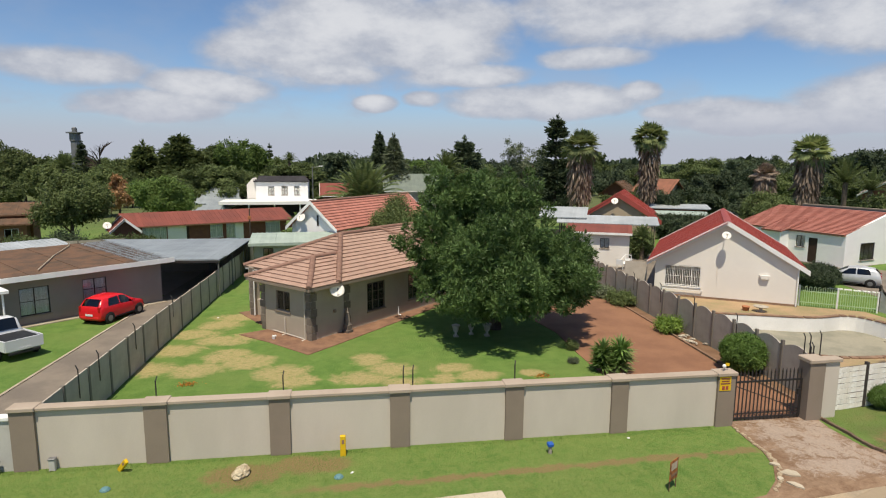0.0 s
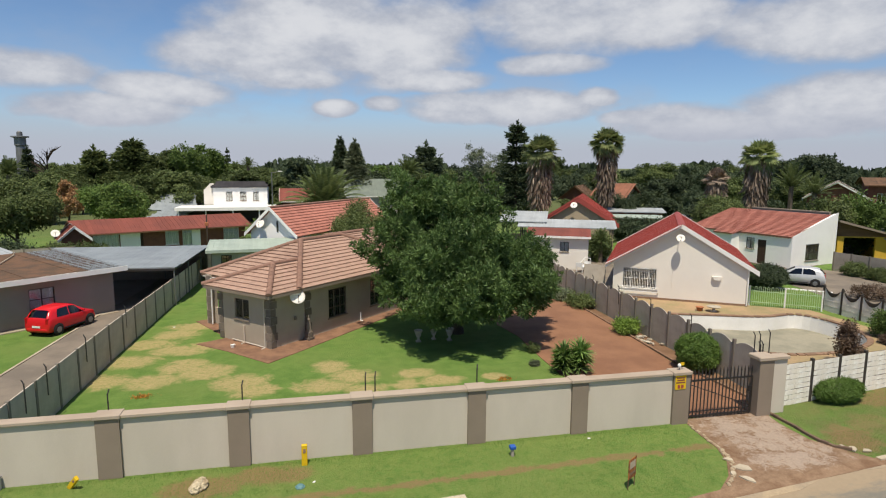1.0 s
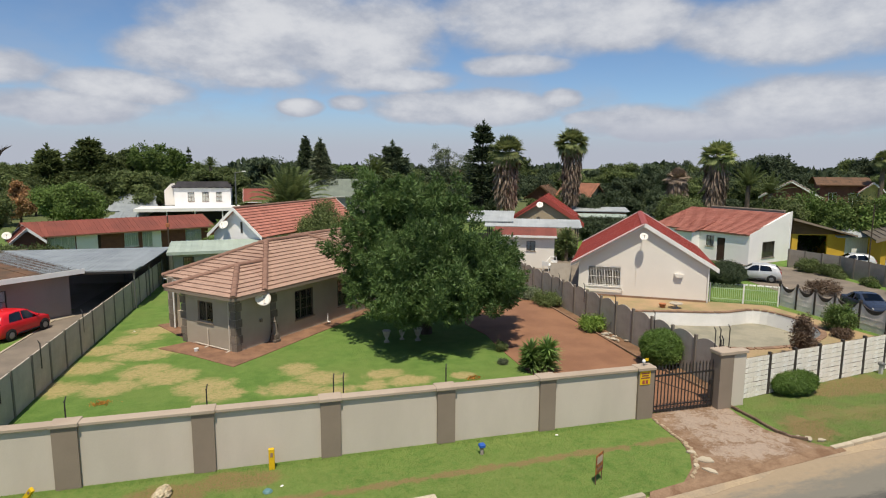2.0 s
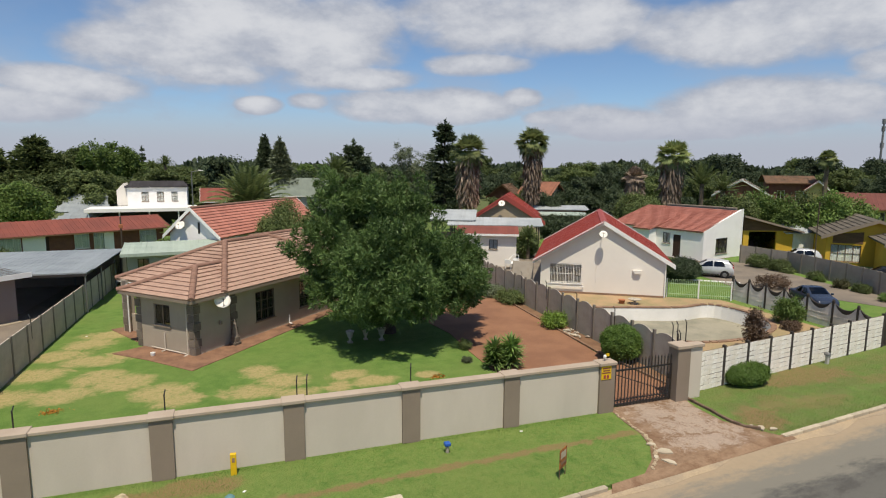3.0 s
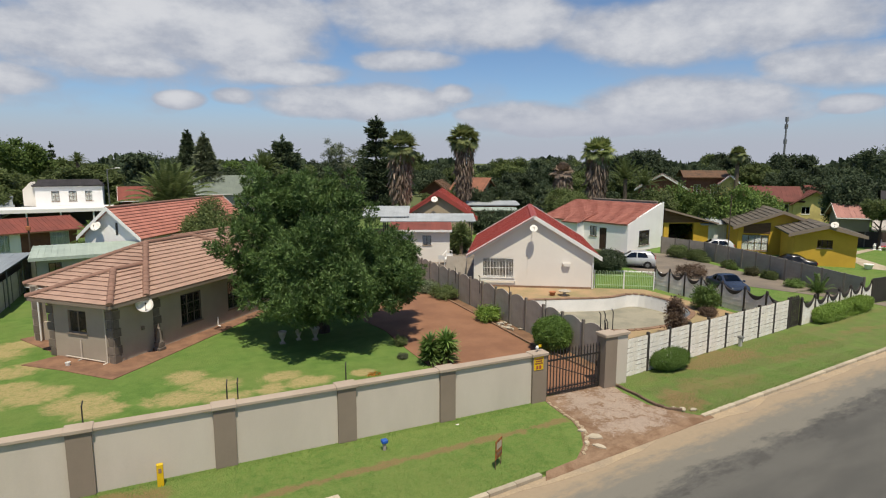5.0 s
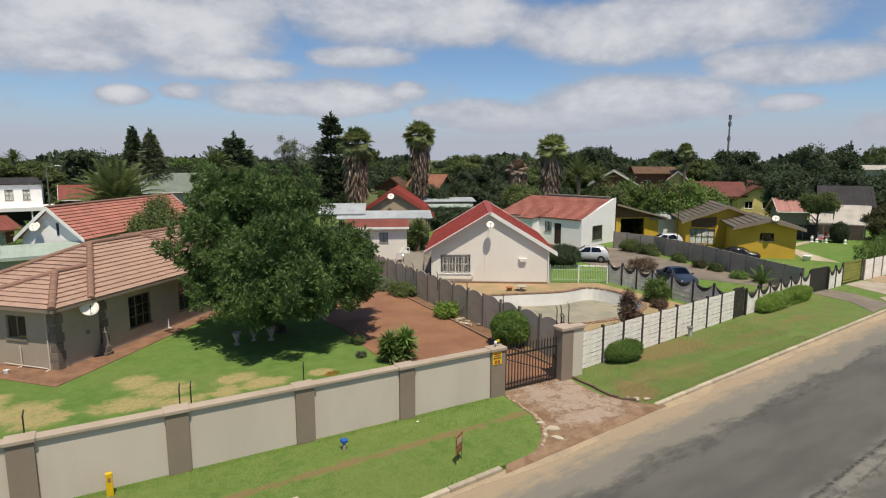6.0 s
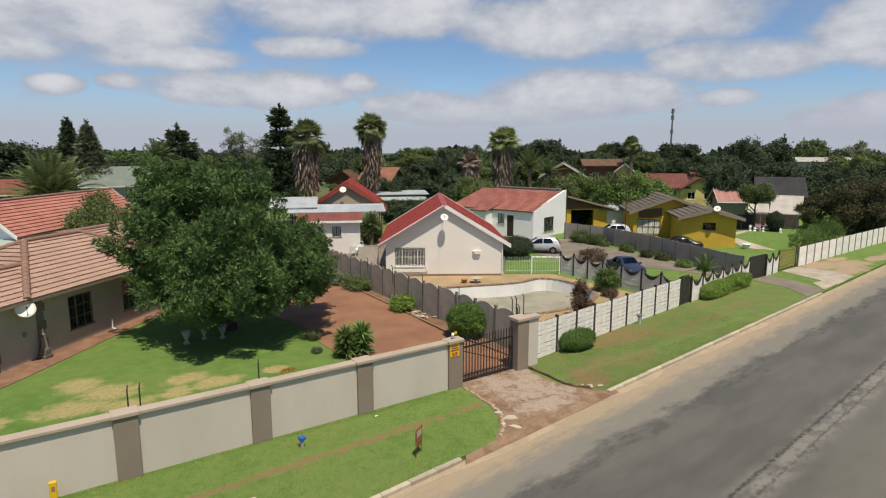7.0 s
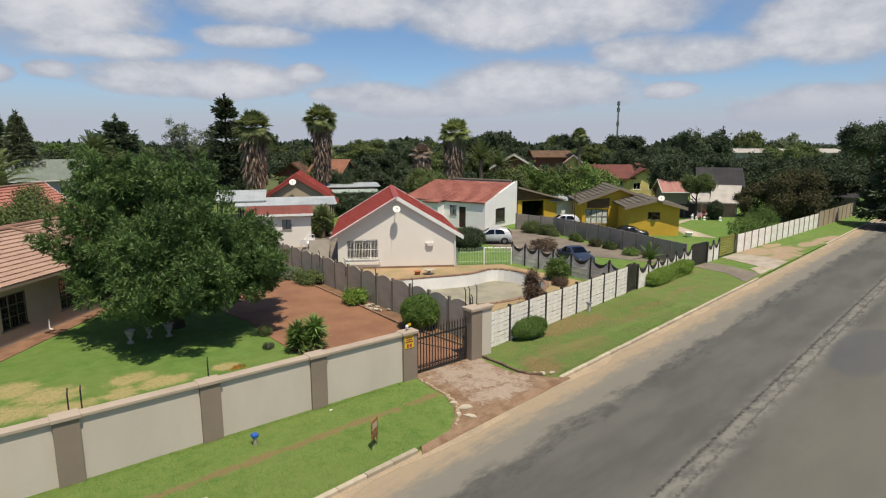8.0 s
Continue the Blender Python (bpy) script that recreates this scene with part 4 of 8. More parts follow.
gate = thing("palisade_gate", "black iron palisade sliding gate with spear tops", "gate", pose(13.36, 18.62, 0.06))
GW = 2.92
part("frame", boxes((0, -0.02, 0.02, GW, 0.02, 0.10), (0, -0.02, 1.42, GW, 0.02, 1.49), (0, -0.02, 0.10, 0.05, 0.02, 1.42), (GW - 0.05, -0.02, 0.1, GW, 0.02, 1.42),
                    (0.05, -0.015, 0.22, GW - 0.05, 0.015, 0.26)), "ironblack", gate)
bar = bmesh.new()
box(bar, -0.025, -0.034, 0.0, 0.025, -0.021, 1.76)
prism(bar, [(-0.034, 1.76), (0.034, 1.76), (0.0, 1.93)], "y", -0.034, -0.021)
bar_me = mesh_of(bar, "bar", "ironblack")
for k in range(19):
    part("bar", bar_me, "ironblack", gate, m=pose(0.08 + k * (GW - 0.16) / 18, 0, 0))
part("brace", tubes(((0.05, -0.005, 1.38), (GW - 0.05, -0.005, 0.30), 0.018)), "ironblack", gate)
part("lock_plate", boxes((GW - 0.2, -0.06, 0.9, GW - 0.06, 0.03, 1.1)), "ironblack", gate)

plate = thing("number_sign", "yellow sign with red bars of writing on the gate pillar", "sign", pose(12.95, WALL_Y - 0.045, 1.36))
part("board", boxes((-0.22, -0.012, 0.0, 0.22, 0.0, 0.56), bevel=0.004), "yellowpaint", plate)
for z, w in ((0.42, 0.34), (0.33, 0.3), (0.24, 0.36)):
    part("text_bar", boxes((-w / 2, -0.016, z, w / 2, -0.0125, z + 0.05)), "oxidered", plate)
for x in (-0.07, 0.07):
    part("text_bar", boxes((x - 0.05, -0.016, 0.04, x + 0.05, -0.0125, 0.18)), "redroof", plate)
lamp = thing("bird_ornament", "small white lamp with a yellow flag on the gate pillar", "lamp", pose(13.0, WALL_Y + 0.16, 2.03) @ Matrix.Diagonal((0.75, 0.75, 0.85, 1)))
part("stem", tubes(((0, 0, 0), (0, 0, 0.12), 0.025)), "steel", lamp)
part("globe", lathe([(0.02, 0.1), (0.07, 0.14), (0.09, 0.2), (0.06, 0.27), (0.01, 0.29)], 12), "white", lamp, smooth=True)
part("flag", boxes((0.06, -0.01, 0.2, 0.26, 0.01, 0.33)), "yellowpaint", lamp)

# ---- drive through the verge ----
DRIVE = [(13.35, 18.6), (13.2, 17.4), (13.15, 16.4), (12.85, 15.5), (12.3, 14.7), (11.5, 14.04), (17.75, 14.72), (17.2, 15.5), (16.75, 16.3), (16.7, 17.6), (16.95, 18.85), (16.22, 18.9)]
sheet("driveway", DRIVE, "olddrive", 0.02, "stained red-brown concrete driveway up to the gate", "driveway")
apron = [(11.5, 14.04), (10.2, 13.86), (9.95, 13.52), (18.3, 14.48), (18.2, 14.76), (17.75, 14.72)]
bm = bmesh.new()
top = [bm.verts.new((x, y, z)) for (x, y), z in zip(apron, (0.02, 0.0, -DROP + 0.045, -DROP + 0.045, 0.0, 0.02))]
bm.faces.new(top)
dn = [bm.verts.new(v.co - Vector((0, 0, 0.15))) for v in top]
bm.faces.new(dn[::-1])
for i in range(6):
    bm.faces.new((top[i], dn[i], dn[(i + 1) % 6], top[(i + 1) % 6]))
solid("driveway_apron", bm, "olddrive", "sloping concrete apron from the street to the driveway", "driveway", kind="structure")

# edging stones beside the drive
edging = thing("drive_edging", "row of pale edging stones beside the driveway", "edging", kind="structure")
rng = random.Random(8)
st = bmesh.new()
bmesh.ops.create_icosphere(st, subdivisions=1, radius=0.5)
for v in st.verts:
    v.co = Vector((v.co.x * 1.0, v.co.y * 0.55, v.co.z * 0.4)) * (1 + 0.25 * noise.noise(v.co * 3))
stone_me = mesh_of(st, "stone", "stone")
edge_me = mesh_of(boxes((-0.5, -0.3, -0.15, 0.5, 0.3, 0.18), bevel=0.08), "stone", "rubble")


def stones_along(parent, pts, step, size, name="stone", mesh=None, mat="stone"):
    for (x0, y0), (x1, y1) in zip(pts, pts[1:]):
        d = math.hypot(x1 - x0, y1 - y0)
        c = max(1, round(d / step))
        for k in range(c):
            t = (k + 0.5) / c
            s = size * rng.uniform(0.7, 1.3)
            part(name, mesh or stone_me, mat, parent,
                 m=pose(x0 + (x1 - x0) * t + rng.uniform(-0.04, 0.04), y0 + (y1 - y0) * t + rng.uniform(-0.04, 0.04), 0.015, 0, 0,
                        math.degrees(math.atan2(y1 - y0, x1 - x0)) + rng.uniform(-25, 25)) @ Matrix.Diagonal((s, s, s, 1)))


stones_along(edging, [(13.3, 18.2), (13.28, 17.2), (13.2, 16.3), (13.0, 15.5), (12.5, 14.75), (11.9, 14.15)], 0.24, 0.21, mesh=edge_me, mat="rubble")
low = thing("drive_kerb", "low dark brick kerb along the driveway side", "kerb", kind="structure")
kerb_brick = mesh_of(boxes((-0.13, -0.055, -0.03, 0.13, 0.055, 0.11), bevel=0.012), "brick", "kerbdark")
line = [(16.98, 18.75), (17.0, 18.0), (17.02, 17.2), (16.98, 16.5), (16.98, 16.0), (17.15, 15.6), (17.5, 15.3)]
for (x0, y0), (x1, y1) in zip(line, line[1:]):
    d = math.hypot(x1 - x0, y1 - y0)
    c = max(1, round(d / 0.27))
    for k in range(c):
        t = (k + 0.5) / c
        part("brick", kerb_brick, "kerbdark", low, m=pose(x0 + (x1 - x0) * t, y0 + (y1 - y0) * t, rng.uniform(-0.02, 0.01), 0, 0, math.degrees(math.atan2(y1 - y0, x1 - x0)) + rng.uniform(-5, 5)))
slabs = thing("broken_slabs", "broken pale concrete pieces at the driveway edge", "rubble")
for x, y, a, s, w in ((13.03, 14.99, -52, 0.27, 0.8), (12.72, 14.36, -75, 0.24, 0.5), (12.95, 15.55, -60, 0.15, 0.7), (12.5, 14.75, 10, 0.12, 0.8), (17.6, 15.35, 20, 0.18, 0.8), (17.95, 15.15, -30, 0.15, 0.7), (17.4, 15.55, 60, 0.12, 0.8)):
    part("concrete_piece", prism(bmesh.new(), [(-s, -s * w), (s * 0.2, -s * w * 0.8), (s, s * 0.1), (s * 0.4, s * w), (-s * 0.5, s * w * 0.7)], "z", 0.0, 0.045), "kerb", slabs, m=pose(x, y, 0.022, 1, 1, a))

# kerb stones
kb = bmesh.new()
box(kb, 0.006, -0.16, -DROP - 0.05, 0.994, 0.02, 0.035, bevel=0.012)
kerb_me = mesh_of(kb, "kerb_stone", "kerb")
kerb = thing("kerb", "weathered pale concrete kerb along the verge", "kerb", STREET_M, kind="structure")
for k in range(-12, 92):
    wx = k / math.cos(radians(STREET))
    if 9.2 < k < 18.0 or 42.5 < k < 62.5:
        continue
    part("kerb_stone", kerb_me, "kerb", kerb, m=pose(k, 0, rng.uniform(-0.01, 0.006), 0, 0, rng.uniform(-0.3, 0.3)))

# ---- paving in the plot ----
sheet("paved_yard", [(17.35, 18.75), (16.85, 24.5), (17.3, 33), (17.7, 41.5), (17.7, 46), (9.5, 46), (10.3, 34), (10.95, 30.3), (10.8, 26.9), (10.8, 24.1), (11.6, 21.0), (13.3, 18.75)],
      "redpave", 0.025, "red-brown gravel-paved yard inside the gate", "paving")
sheet("porch_pad", [(-7.2, 37.0), (-5.4, 33.9), (-4.8, 34.4), (-6.0, 37.6)], "apronpave", 0.026, "red-brown paved pad at the porch", "paving")
sheet("house_apron", [(-6.3, 32.1), (-4.5, 30.5), (-2.35, 28.2), (-0.9, 29.8), (4.7, 36.3), (9.6, 41.2), (10, 46), (4, 42), (-3, 33), (-4.6, 33.2)],
      "apronpave", 0.03, "red-brown paved strip along the house", "paving")
sheet("flower_bed", [(17.1, 24.4), (17.45, 33), (17.8, 41.0), (18.3, 46.0), (18.02, 31.9), (17.95, 20.4), (17.5, 19.6)], "soil", 0.03, "brown bare soil bed along the boundary wall", "flower bed")
bed = thing("yard_edging", "low brick edging along the flower bed", "edging", kind="structure")
bk = boxes((-0.11, -0.05, 0.0, 0.11, 0.05, 0.09), bevel=0.008)
brick_me = mesh_of(bk, "brick", "coping")
for (x0, y0), (x1, y1) in (((16.95, 24.5), (17.3, 33.0)), ((17.3, 33.0), (17.65, 41.0)), ((17.35, 19.4), (16.95, 24.5))):
    d = math.hypot(x1 - x0, y1 - y0)
    c = round(d / 0.24)
    for k in range(c):
        t = (k + 0.5) / c
        part("brick", brick_me, "coping", bed, m=pose(x0 + (x1 - x0) * t, y0 + (y1 - y0) * t, 0.02, 0, 0, math.degrees(math.atan2(y1 - y0, x1 - x0))))

# ---- neighbours' ground ----
sheet("west_driveway", [(-14.3, 18.6), (-13.3, 40.8), (-12.6, 52), (-9.4, 52), (-10.0, 30), (-10.0, 18.6)], "greydrive", 0.02, "grey tar driveway beside the boundary wall", "driveway")
sheet("carport_floor", [(-21.0, 44.8), (-13.0, 42.5), (-12.7, 52.6), (-21.0, 52.6)], "darkwall", 0.014, "grey-brown concrete floor of the carport", "paving")
wk = thing("west_drive_kerb", "thin concrete edge of the tar driveway", "kerb", kind="structure")
part("edge_strip", prism(bmesh.new(), [(-14.42, 18.6), (-13.42, 40.4), (-13.3, 40.4), (-14.3, 18.6)], "z", 0, 0.06), "kerb", wk)
sheet("back_yard", [(19.0, 37.5), (22.0, 39.4), (26.0, 46), (33, 58), (33, 66), (18.4, 66), (18.4, 42)], "greydrive", 0.02, "grey concrete yard behind the white house", "paving")
sheet("east_driveway", [(38.0, 41.5), (45.5, 46.5), (47.3, 44.0), (45.0, 33.0), (44.6, 22.6), (42.8, 22.6), (41.6, 26.5), (40.2, 30.0), (36.6, 35.0)], "greydrive", 0.02, "grey tar driveway of the house behind the scalloped fence", "driveway")
sheet("verge_drive", [(43.0, 22.4), (45.3, 22.4), (45.3, 20.6), (44.2, 18.0), (40.8, 17.5), (42.5, 19.6)], "greydrive", 0.02, "grey tar drive across the grass verge", "driveway")
sheet("gate_apron", [(48.2, 22.75), (50.9, 22.85), (51.4, 20.6), (50.7, 18.6), (46.4, 18.0), (47.3, 20.2)], "paleapron", 0.02, "pale worn concrete apron before the ochre gate", "driveway")
sheet("verge_apron", [(44.0, 17.86), (45.6, 19.3), (47.4, 19.1), (46.8, 18.18)], "kerb", 0.024, "pale concrete apron at the kerb of the verge drive", "driveway")

# terrace ring and pool
ter = bmesh.new()
outer = [ter.verts.new((x, y, 0.02)) for x, y in [(18.3, 20.0), (18.3, 36.3), (22.7, 38.3), (28.7, 34.5), (32.2, 32.3), (32.3, 24.0), (31.2, 21.4)]]
inner = [ter.verts.new((x, y, 0.02)) for x, y in POOL]
es = [ter.edges.new((r[i], r[(i + 1) % len(r)])) for r in (outer, inner) for i in range(len(r))]
bmesh.ops.triangle_fill(ter, use_beauty=True, edges=es)
solid("pool_terrace", ter, "terrace", "sandy earth terrace round the empty pool", "paving", kind="structure")
pool = thing("swimming_pool", "empty white-plastered kidney-shaped swimming pool with brown coping", "swimming pool", kind="structure")
shell = bmesh.new()
rings = [[shell.verts.new((25.6 + (x - 25.6) * s, 28.6 + (y - 28.6) * s, z)) for x, y in POOL] for s, z in ((1.0, 0.0), (0.985, -0.9), (0.9, -1.35))]
for a, b in zip(rings, rings[1:]):
    for i in range(len(a)):
        j = (i + 1) % len(a)
        shell.faces.new((a[i], a[j], b[j], b[i]))
part("basin", shell, "poolwhite", pool)
fl = bmesh.new()
fl.faces.new([fl.verts.new((25.6 + (x - 25.6) * 0.988, 28.6 + (y - 28.6) * 0.988, -0.86)) for x, y in POOL])
part("pool_floor", fl, "poolfloor", pool, "silted grey-brown pool floor")
for i in range(len(POOL)):
    (x0, y0), (x1, y1) = POOL[i], POOL[(i + 1) % len(POOL)]
    d = math.hypot(x1 - x0, y1 - y0)
    c = max(1, round(d / 0.36))
    for k in range(c):
        t = (k + 0.5) / c
        key = "coping_tile"
        if key not in RIDGE:
            RIDGE[key] = mesh_of(boxes((-0.17, -0.02, -0.03, 0.17, 0.3, 0.06), bevel=0.012), "coping_tile", "coping")
        part("coping_tile", RIDGE[key], "coping", pool, m=pose(x0 + (x1 - x0) * t, y0 + (y1 - y0) * t, 0.02, 0, 0, math.degrees(math.atan2(y1 - y0, x1 - x0)) + 0))


# ---- precast fences ----
SAG = 0.5  # depth of the scalloped tops

def fence_posts(pts, step):
    out = []
    for (x0, y0), (x1, y1) in zip(pts, pts[1:]):
        c = max(1, round(math.hypot(x1 - x0, y1 - y0) / step))
        for k in range(c):
            out.append((x0 + (x1 - x0) * k / c, y0 + (y1 - y0) * k / c))
    return out + [pts[-1]]


def precast(name, pts, step, height, style, mat, post_mat, label, slabs=6, sink=None):
    """A precast fence: posts, and between them panels of slabs with a top of the given style."""
    root = thing(name, label, "fence", kind="structure")
    posts = fence_posts(pts, step)
    made = {}
    up = 0.1 if style in ("scallop", "slabs") else 0.04
    pb = boxes((-0.06, -0.07, -0.1, 0.06, 0.07, height + up), bevel=0.01)
    if style == "scallop":
        prism(pb, [(-0.055, height + up + 0.002), (0.055, height + up + 0.002), (0.0, height + up + 0.09)], "y", -0.06, 0.06)
    pm = mesh_of(pb, "post", post_mat)
    for x, y in posts:
        part("post", pm, post_mat, root, m=pose(x, y, 0, 0, 0, 0))
    for (x0, y0), (x1, y1) in zip(posts, posts[1:]):
        d = math.hypot(x1 - x0, y1 - y0)
        m = pose(x0, y0, 0, 0, 0, math.degrees(math.atan2(y1 - y0, x1 - x0)))
        key = round(d, 2)
        L = d - 0.10
        if style == "slabs":
            h = height / slabs
            part("backing", boxes((0.05, -0.014, 0.0, 0.05 + L, 0.03, height - 0.01)), "joint", root, "brown-stained joints between the slabs", m=m)
            for k in range(slabs):
                if (key, k % 5) not in made:
                    bm = bmesh.new()
                    r = random.Random(k * 7 + 1)
                    u = 0.052
                    while u < L + 0.03:
                        v = min(u + r.uniform(0.22, 0.62), 0.048 + L)
                        if 0.048 + L - v < 0.15:
                            v = 0.048 + L
                        g0, g1 = r.uniform(0.004, 0.02), r.uniform(0.004, 0.02)
                        a, b = r.uniform(0.024, 0.034), r.uniform(0.024, 0.034)
                        c = (u + v) / 2 + r.uniform(-0.05, 0.05)
                        prism(bm, [(u + 0.003, -0.015), (u + 0.005, -a), (c, -(a + b) / 2 - r.uniform(0.0, 0.008)), (v - 0.005, -b), (v - 0.003, -0.015)], "z", g0, h - g1)
                        u = v
                    made[(key, k % 5)] = mesh_of(bm, "slab", mat)
                part("slab", made[(key, k % 5)], mat, root, m=m @ pose(0, 0, k * h))
            continue
        if key not in made:
            bm = bmesh.new()
            if style == "arched":
                k = 10
                top = [(0.05 + L * i / k, height - 0.20 + 0.24 * math.sin(math.pi * i / k)) for i in range(k + 1)]
                prism(bm, [(0.05, 0.0), (0.05 + L, 0.0)] + top[::-1], "y", -0.025, 0.025)
            elif style == "scallop":
                k = 14
                dip = [math.sin(math.pi * min(1, max(0, (i / k - 0.07) / 0.86))) ** 0.7 for i in range(k + 1)]
                edge_ = [(0.05 + L * i / k, height - 0.04 - SAG * dip[i]) for i in range(k + 1)]
                prism(bm, [(0.05, 0.0), (0.05 + L, 0.0)] + edge_[::-1], "y", -0.025, 0.025)
                for z in (height * 0.25, height * 0.48):
                    box(bm, 0.05, -0.034, z - 0.016, 0.05 + L, -0.0255, z + 0.016)
            else:
                box(bm, 0.05, -0.025, 0, 0.05 + L, 0.025, height)
                for k in range(1, slabs):
                    box(bm, 0.05, -0.029, height * k / slabs - 0.006, 0.05 + L, -0.0255, height * k / slabs + 0.006)
            made[key] = mesh_of(bm, "panel", mat)
        p = part("panel", made[key], mat, root, m=m)
        if style == "scallop":
            if ("band", key) not in made:
                bb = bmesh.new()
                k = 14
                for i in range(k):
                    u0, u1 = i / k, (i + 1) / k
                    d0, d1 = (math.sin(math.pi * min(1, max(0, (u - 0.07) / 0.86))) ** 0.7 for u in (u0, u1))
                    if d0 + d1 == 0:
                        continue
                    prism(bb, [(0.05 + L * u0, height - 0.037 - SAG * d0), (0.05 + L * u1, height - 0.037 - SAG * d1),
                               (0.05 + L * u1, height - 0.036 - SAG * 0.5 * d1), (0.05 + L * u0, height - 0.036 - SAG * 0.5 * d0)], "y", -0.045, 0.045)
                made[("band", key)] = mesh_of(bb, "scallop_band", post_mat)
            part("scallop_band", made[("band", key)], post_mat, p)
    return root


precast("west_boundary_wall", [(-9.85, 18.75), (-9.8, 30.0), (-9.2, 55.0)], 1.88, 1.78, "plain", "precast_warm", "precast_post", "grey-brown precast concrete boundary wall", 6)
precast("east_boundary_wall", [(18.0, 20.2), (18.1, 31.9), (18.4, 47.0)], 1.76, 1.9, "arched", "precast_light", "precast_post", "grey precast boundary wall with arched panel tops")
precast("white_fence", [(18.0, 19.0), (31.9, 20.95)], 1.52, 1.72, "slabs", "whitewash", "darkpost", "whitewashed precast fence of rough stone-faced slabs", 8)
precast("scalloped_side_fence", [(33.2, 32.3), (33.1, 28.0), (32.9, 24.5), (32.6, 21.3)], 1.56, 1.55, "scallop", "scallop", "darkpost", "pale precast fence with dark scalloped tops beside the pool")
precast("scalloped_front_fence", [(33.3, 21.1), (42.7, 22.45)], 1.5, 1.5, "scallop", "whitewash", "darkpost", "white precast street fence with dark scalloped tops")
precast("scalloped_end_fence", [(45.2, 22.5), (47.6, 22.75)], 1.3, 1.5, "scallop", "whitewash", "darkpost", "short white scalloped fence beside the wooden gate")
precast("far_street_fence", [(51.2, 22.95), (74.0, 24.4)], 1.6, 1.6, "plain", "whitewash", "precast_post", "off-white precast street fence further along", 5)
precast("far_street_wall", [(74.2, 24.4), (90.0, 25.6)], 1.9, 1.75, "plain", "tanwall", "precast_post", "tan precast street wall in the distance", 5)
precast("far_lawn_wall", [(63.0, 44.5), (71.3, 38.8), (76.4, 34.7)], 2.0, 1.75, "plain", "hedgewall", "precast_post", "dark brown wall behind the far lawn", 5)
precast("driveway_fence", [(46.9, 45.0), (47.6, 40.2), (46.2, 33.6), (44.3, 28.3), (43.0, 24.4), (42.6, 22.9)], 1.7, 1.75, "plain", "precast", "precast_post", "dark grey precast fence along the neighbour's driveway", 5)


# ---- houses ----
def shell(root, x0, y0, x1, y1, h, mat, holes=None, gable=None, thick=0.22, skip=""):
    """Four walls of a block, each with its holes; gable: ridge height, on the front and back walls ("y") or the side walls ("x")."""
    holes = holes or {}
    L, D = x1 - x0, y1 - y0
    axis, top = gable if gable else ("", 0)
    spots = {"front": (pose(x0, y0, 0), L), "right": (pose(x1, y0 + thick, 0, 0, 0, 90), D - 2 * thick), "back": (pose(x1, y1, 0, 0, 0, 180), L), "left": (pose(x0, y1 - thick, 0, 0, 0, -90), D - 2 * thick)}
    made = {}
    for key, (m, length) in spots.items():
        if key in skip.split():
            continue
        peak = None
        if (axis == "y" and key in ("front", "back")) or (axis == "x" and key in ("left", "right")):
            peak = (length / 2, top)
        part("wall", wall_mesh(length, h, thick, holes.get(key, ()), peak), mat, root, m=m)
        made[key] = m
    part("floor_slab", boxes((x0 + thick, y0 + thick, -0.05, x1 - thick, y1 - thick, 0.06)), "inside", root)
    return made


def gable_roof(root, x0, y0, x1, y1, eave, top, axis, mat, over=0.4, mode="tile", barge="white", ridge_mat=None, wide=0.3, course=0.34, gap=0.03, rib=0.032):
    """Two pitches over a block, with barge boards and a ridge."""
    if axis == "y":
        xm = (x0 + x1) / 2
        k = (top - eave) / (xm - x0)
        lo = eave - k * over + gap
        ya, yb = y0 - over, y1 + over
        t = top + gap
        slope(root, "roof_pitch", (x0 - over, yb, lo), (x0 - over, ya, lo), (xm, ya, t), (xm, yb, t), mat, mode, course, wide, rib=rib)
        slope(root, "roof_pitch", (x1 + over, ya, lo), (x1 + over, yb, lo), (xm, yb, t), (xm, ya, t), mat, mode, course, wide, rib=rib)
        if barge:
            for y in (ya - 0.03, yb + 0.03):
                for s, e in ((x0 - over - 0.02, xm), (x1 + over + 0.02, xm)):
                    bm = prism(bmesh.new(), [(s, lo - 0.24), (s, lo + 0.08), (e, t + 0.08), (e, t - 0.24)], "y", y - 0.02, y + 0.025)
                    part("barge_board", bm, barge, root)
        ends = ((xm, ya, t + 0.03), (xm, yb, t + 0.03))
    else:
        ym = (y0 + y1) / 2
        k = (top - eave) / (ym - y0)
        lo = eave - k * over + gap
        xa, xb = x0 - over, x1 + over
        t = top + gap
        slope(root, "roof_pitch", (xa, y0 - over, lo), (xb, y0 - over, lo), (xb, ym, t), (xa, ym, t), mat, mode, course, wide)
        slope(root, "roof_pitch", (xb, y1 + over, lo), (xa, y1 + over, lo), (xa, ym, t), (xb, ym, t), mat, mode, course, wide)
        if barge:
            for x in (xa - 0.03, xb + 0.03):
                for s, e in ((y0 - over - 0.02, ym), (y1 + over + 0.02, ym)):
                    bm = prism(bmesh.new(), [(s, lo - 0.16), (s, lo + 0.06), (e, t + 0.06), (e, t - 0.16)], "x", x - 0.02, x + 0.025)
                    part("barge_board", bm, barge, root)
            part("gutter", boxes((xa, y0 - over - 0.09, lo - 0.14, xb, y0 - over + 0.01, lo - 0.02)), barge, root)
        ends = ((xa, ym, t + 0.03), (xb, ym, t + 0.03))
    if ridge_mat:
        ridge(root, ends[0], ends[1], ridge_mat, r=0.13)
    return ends


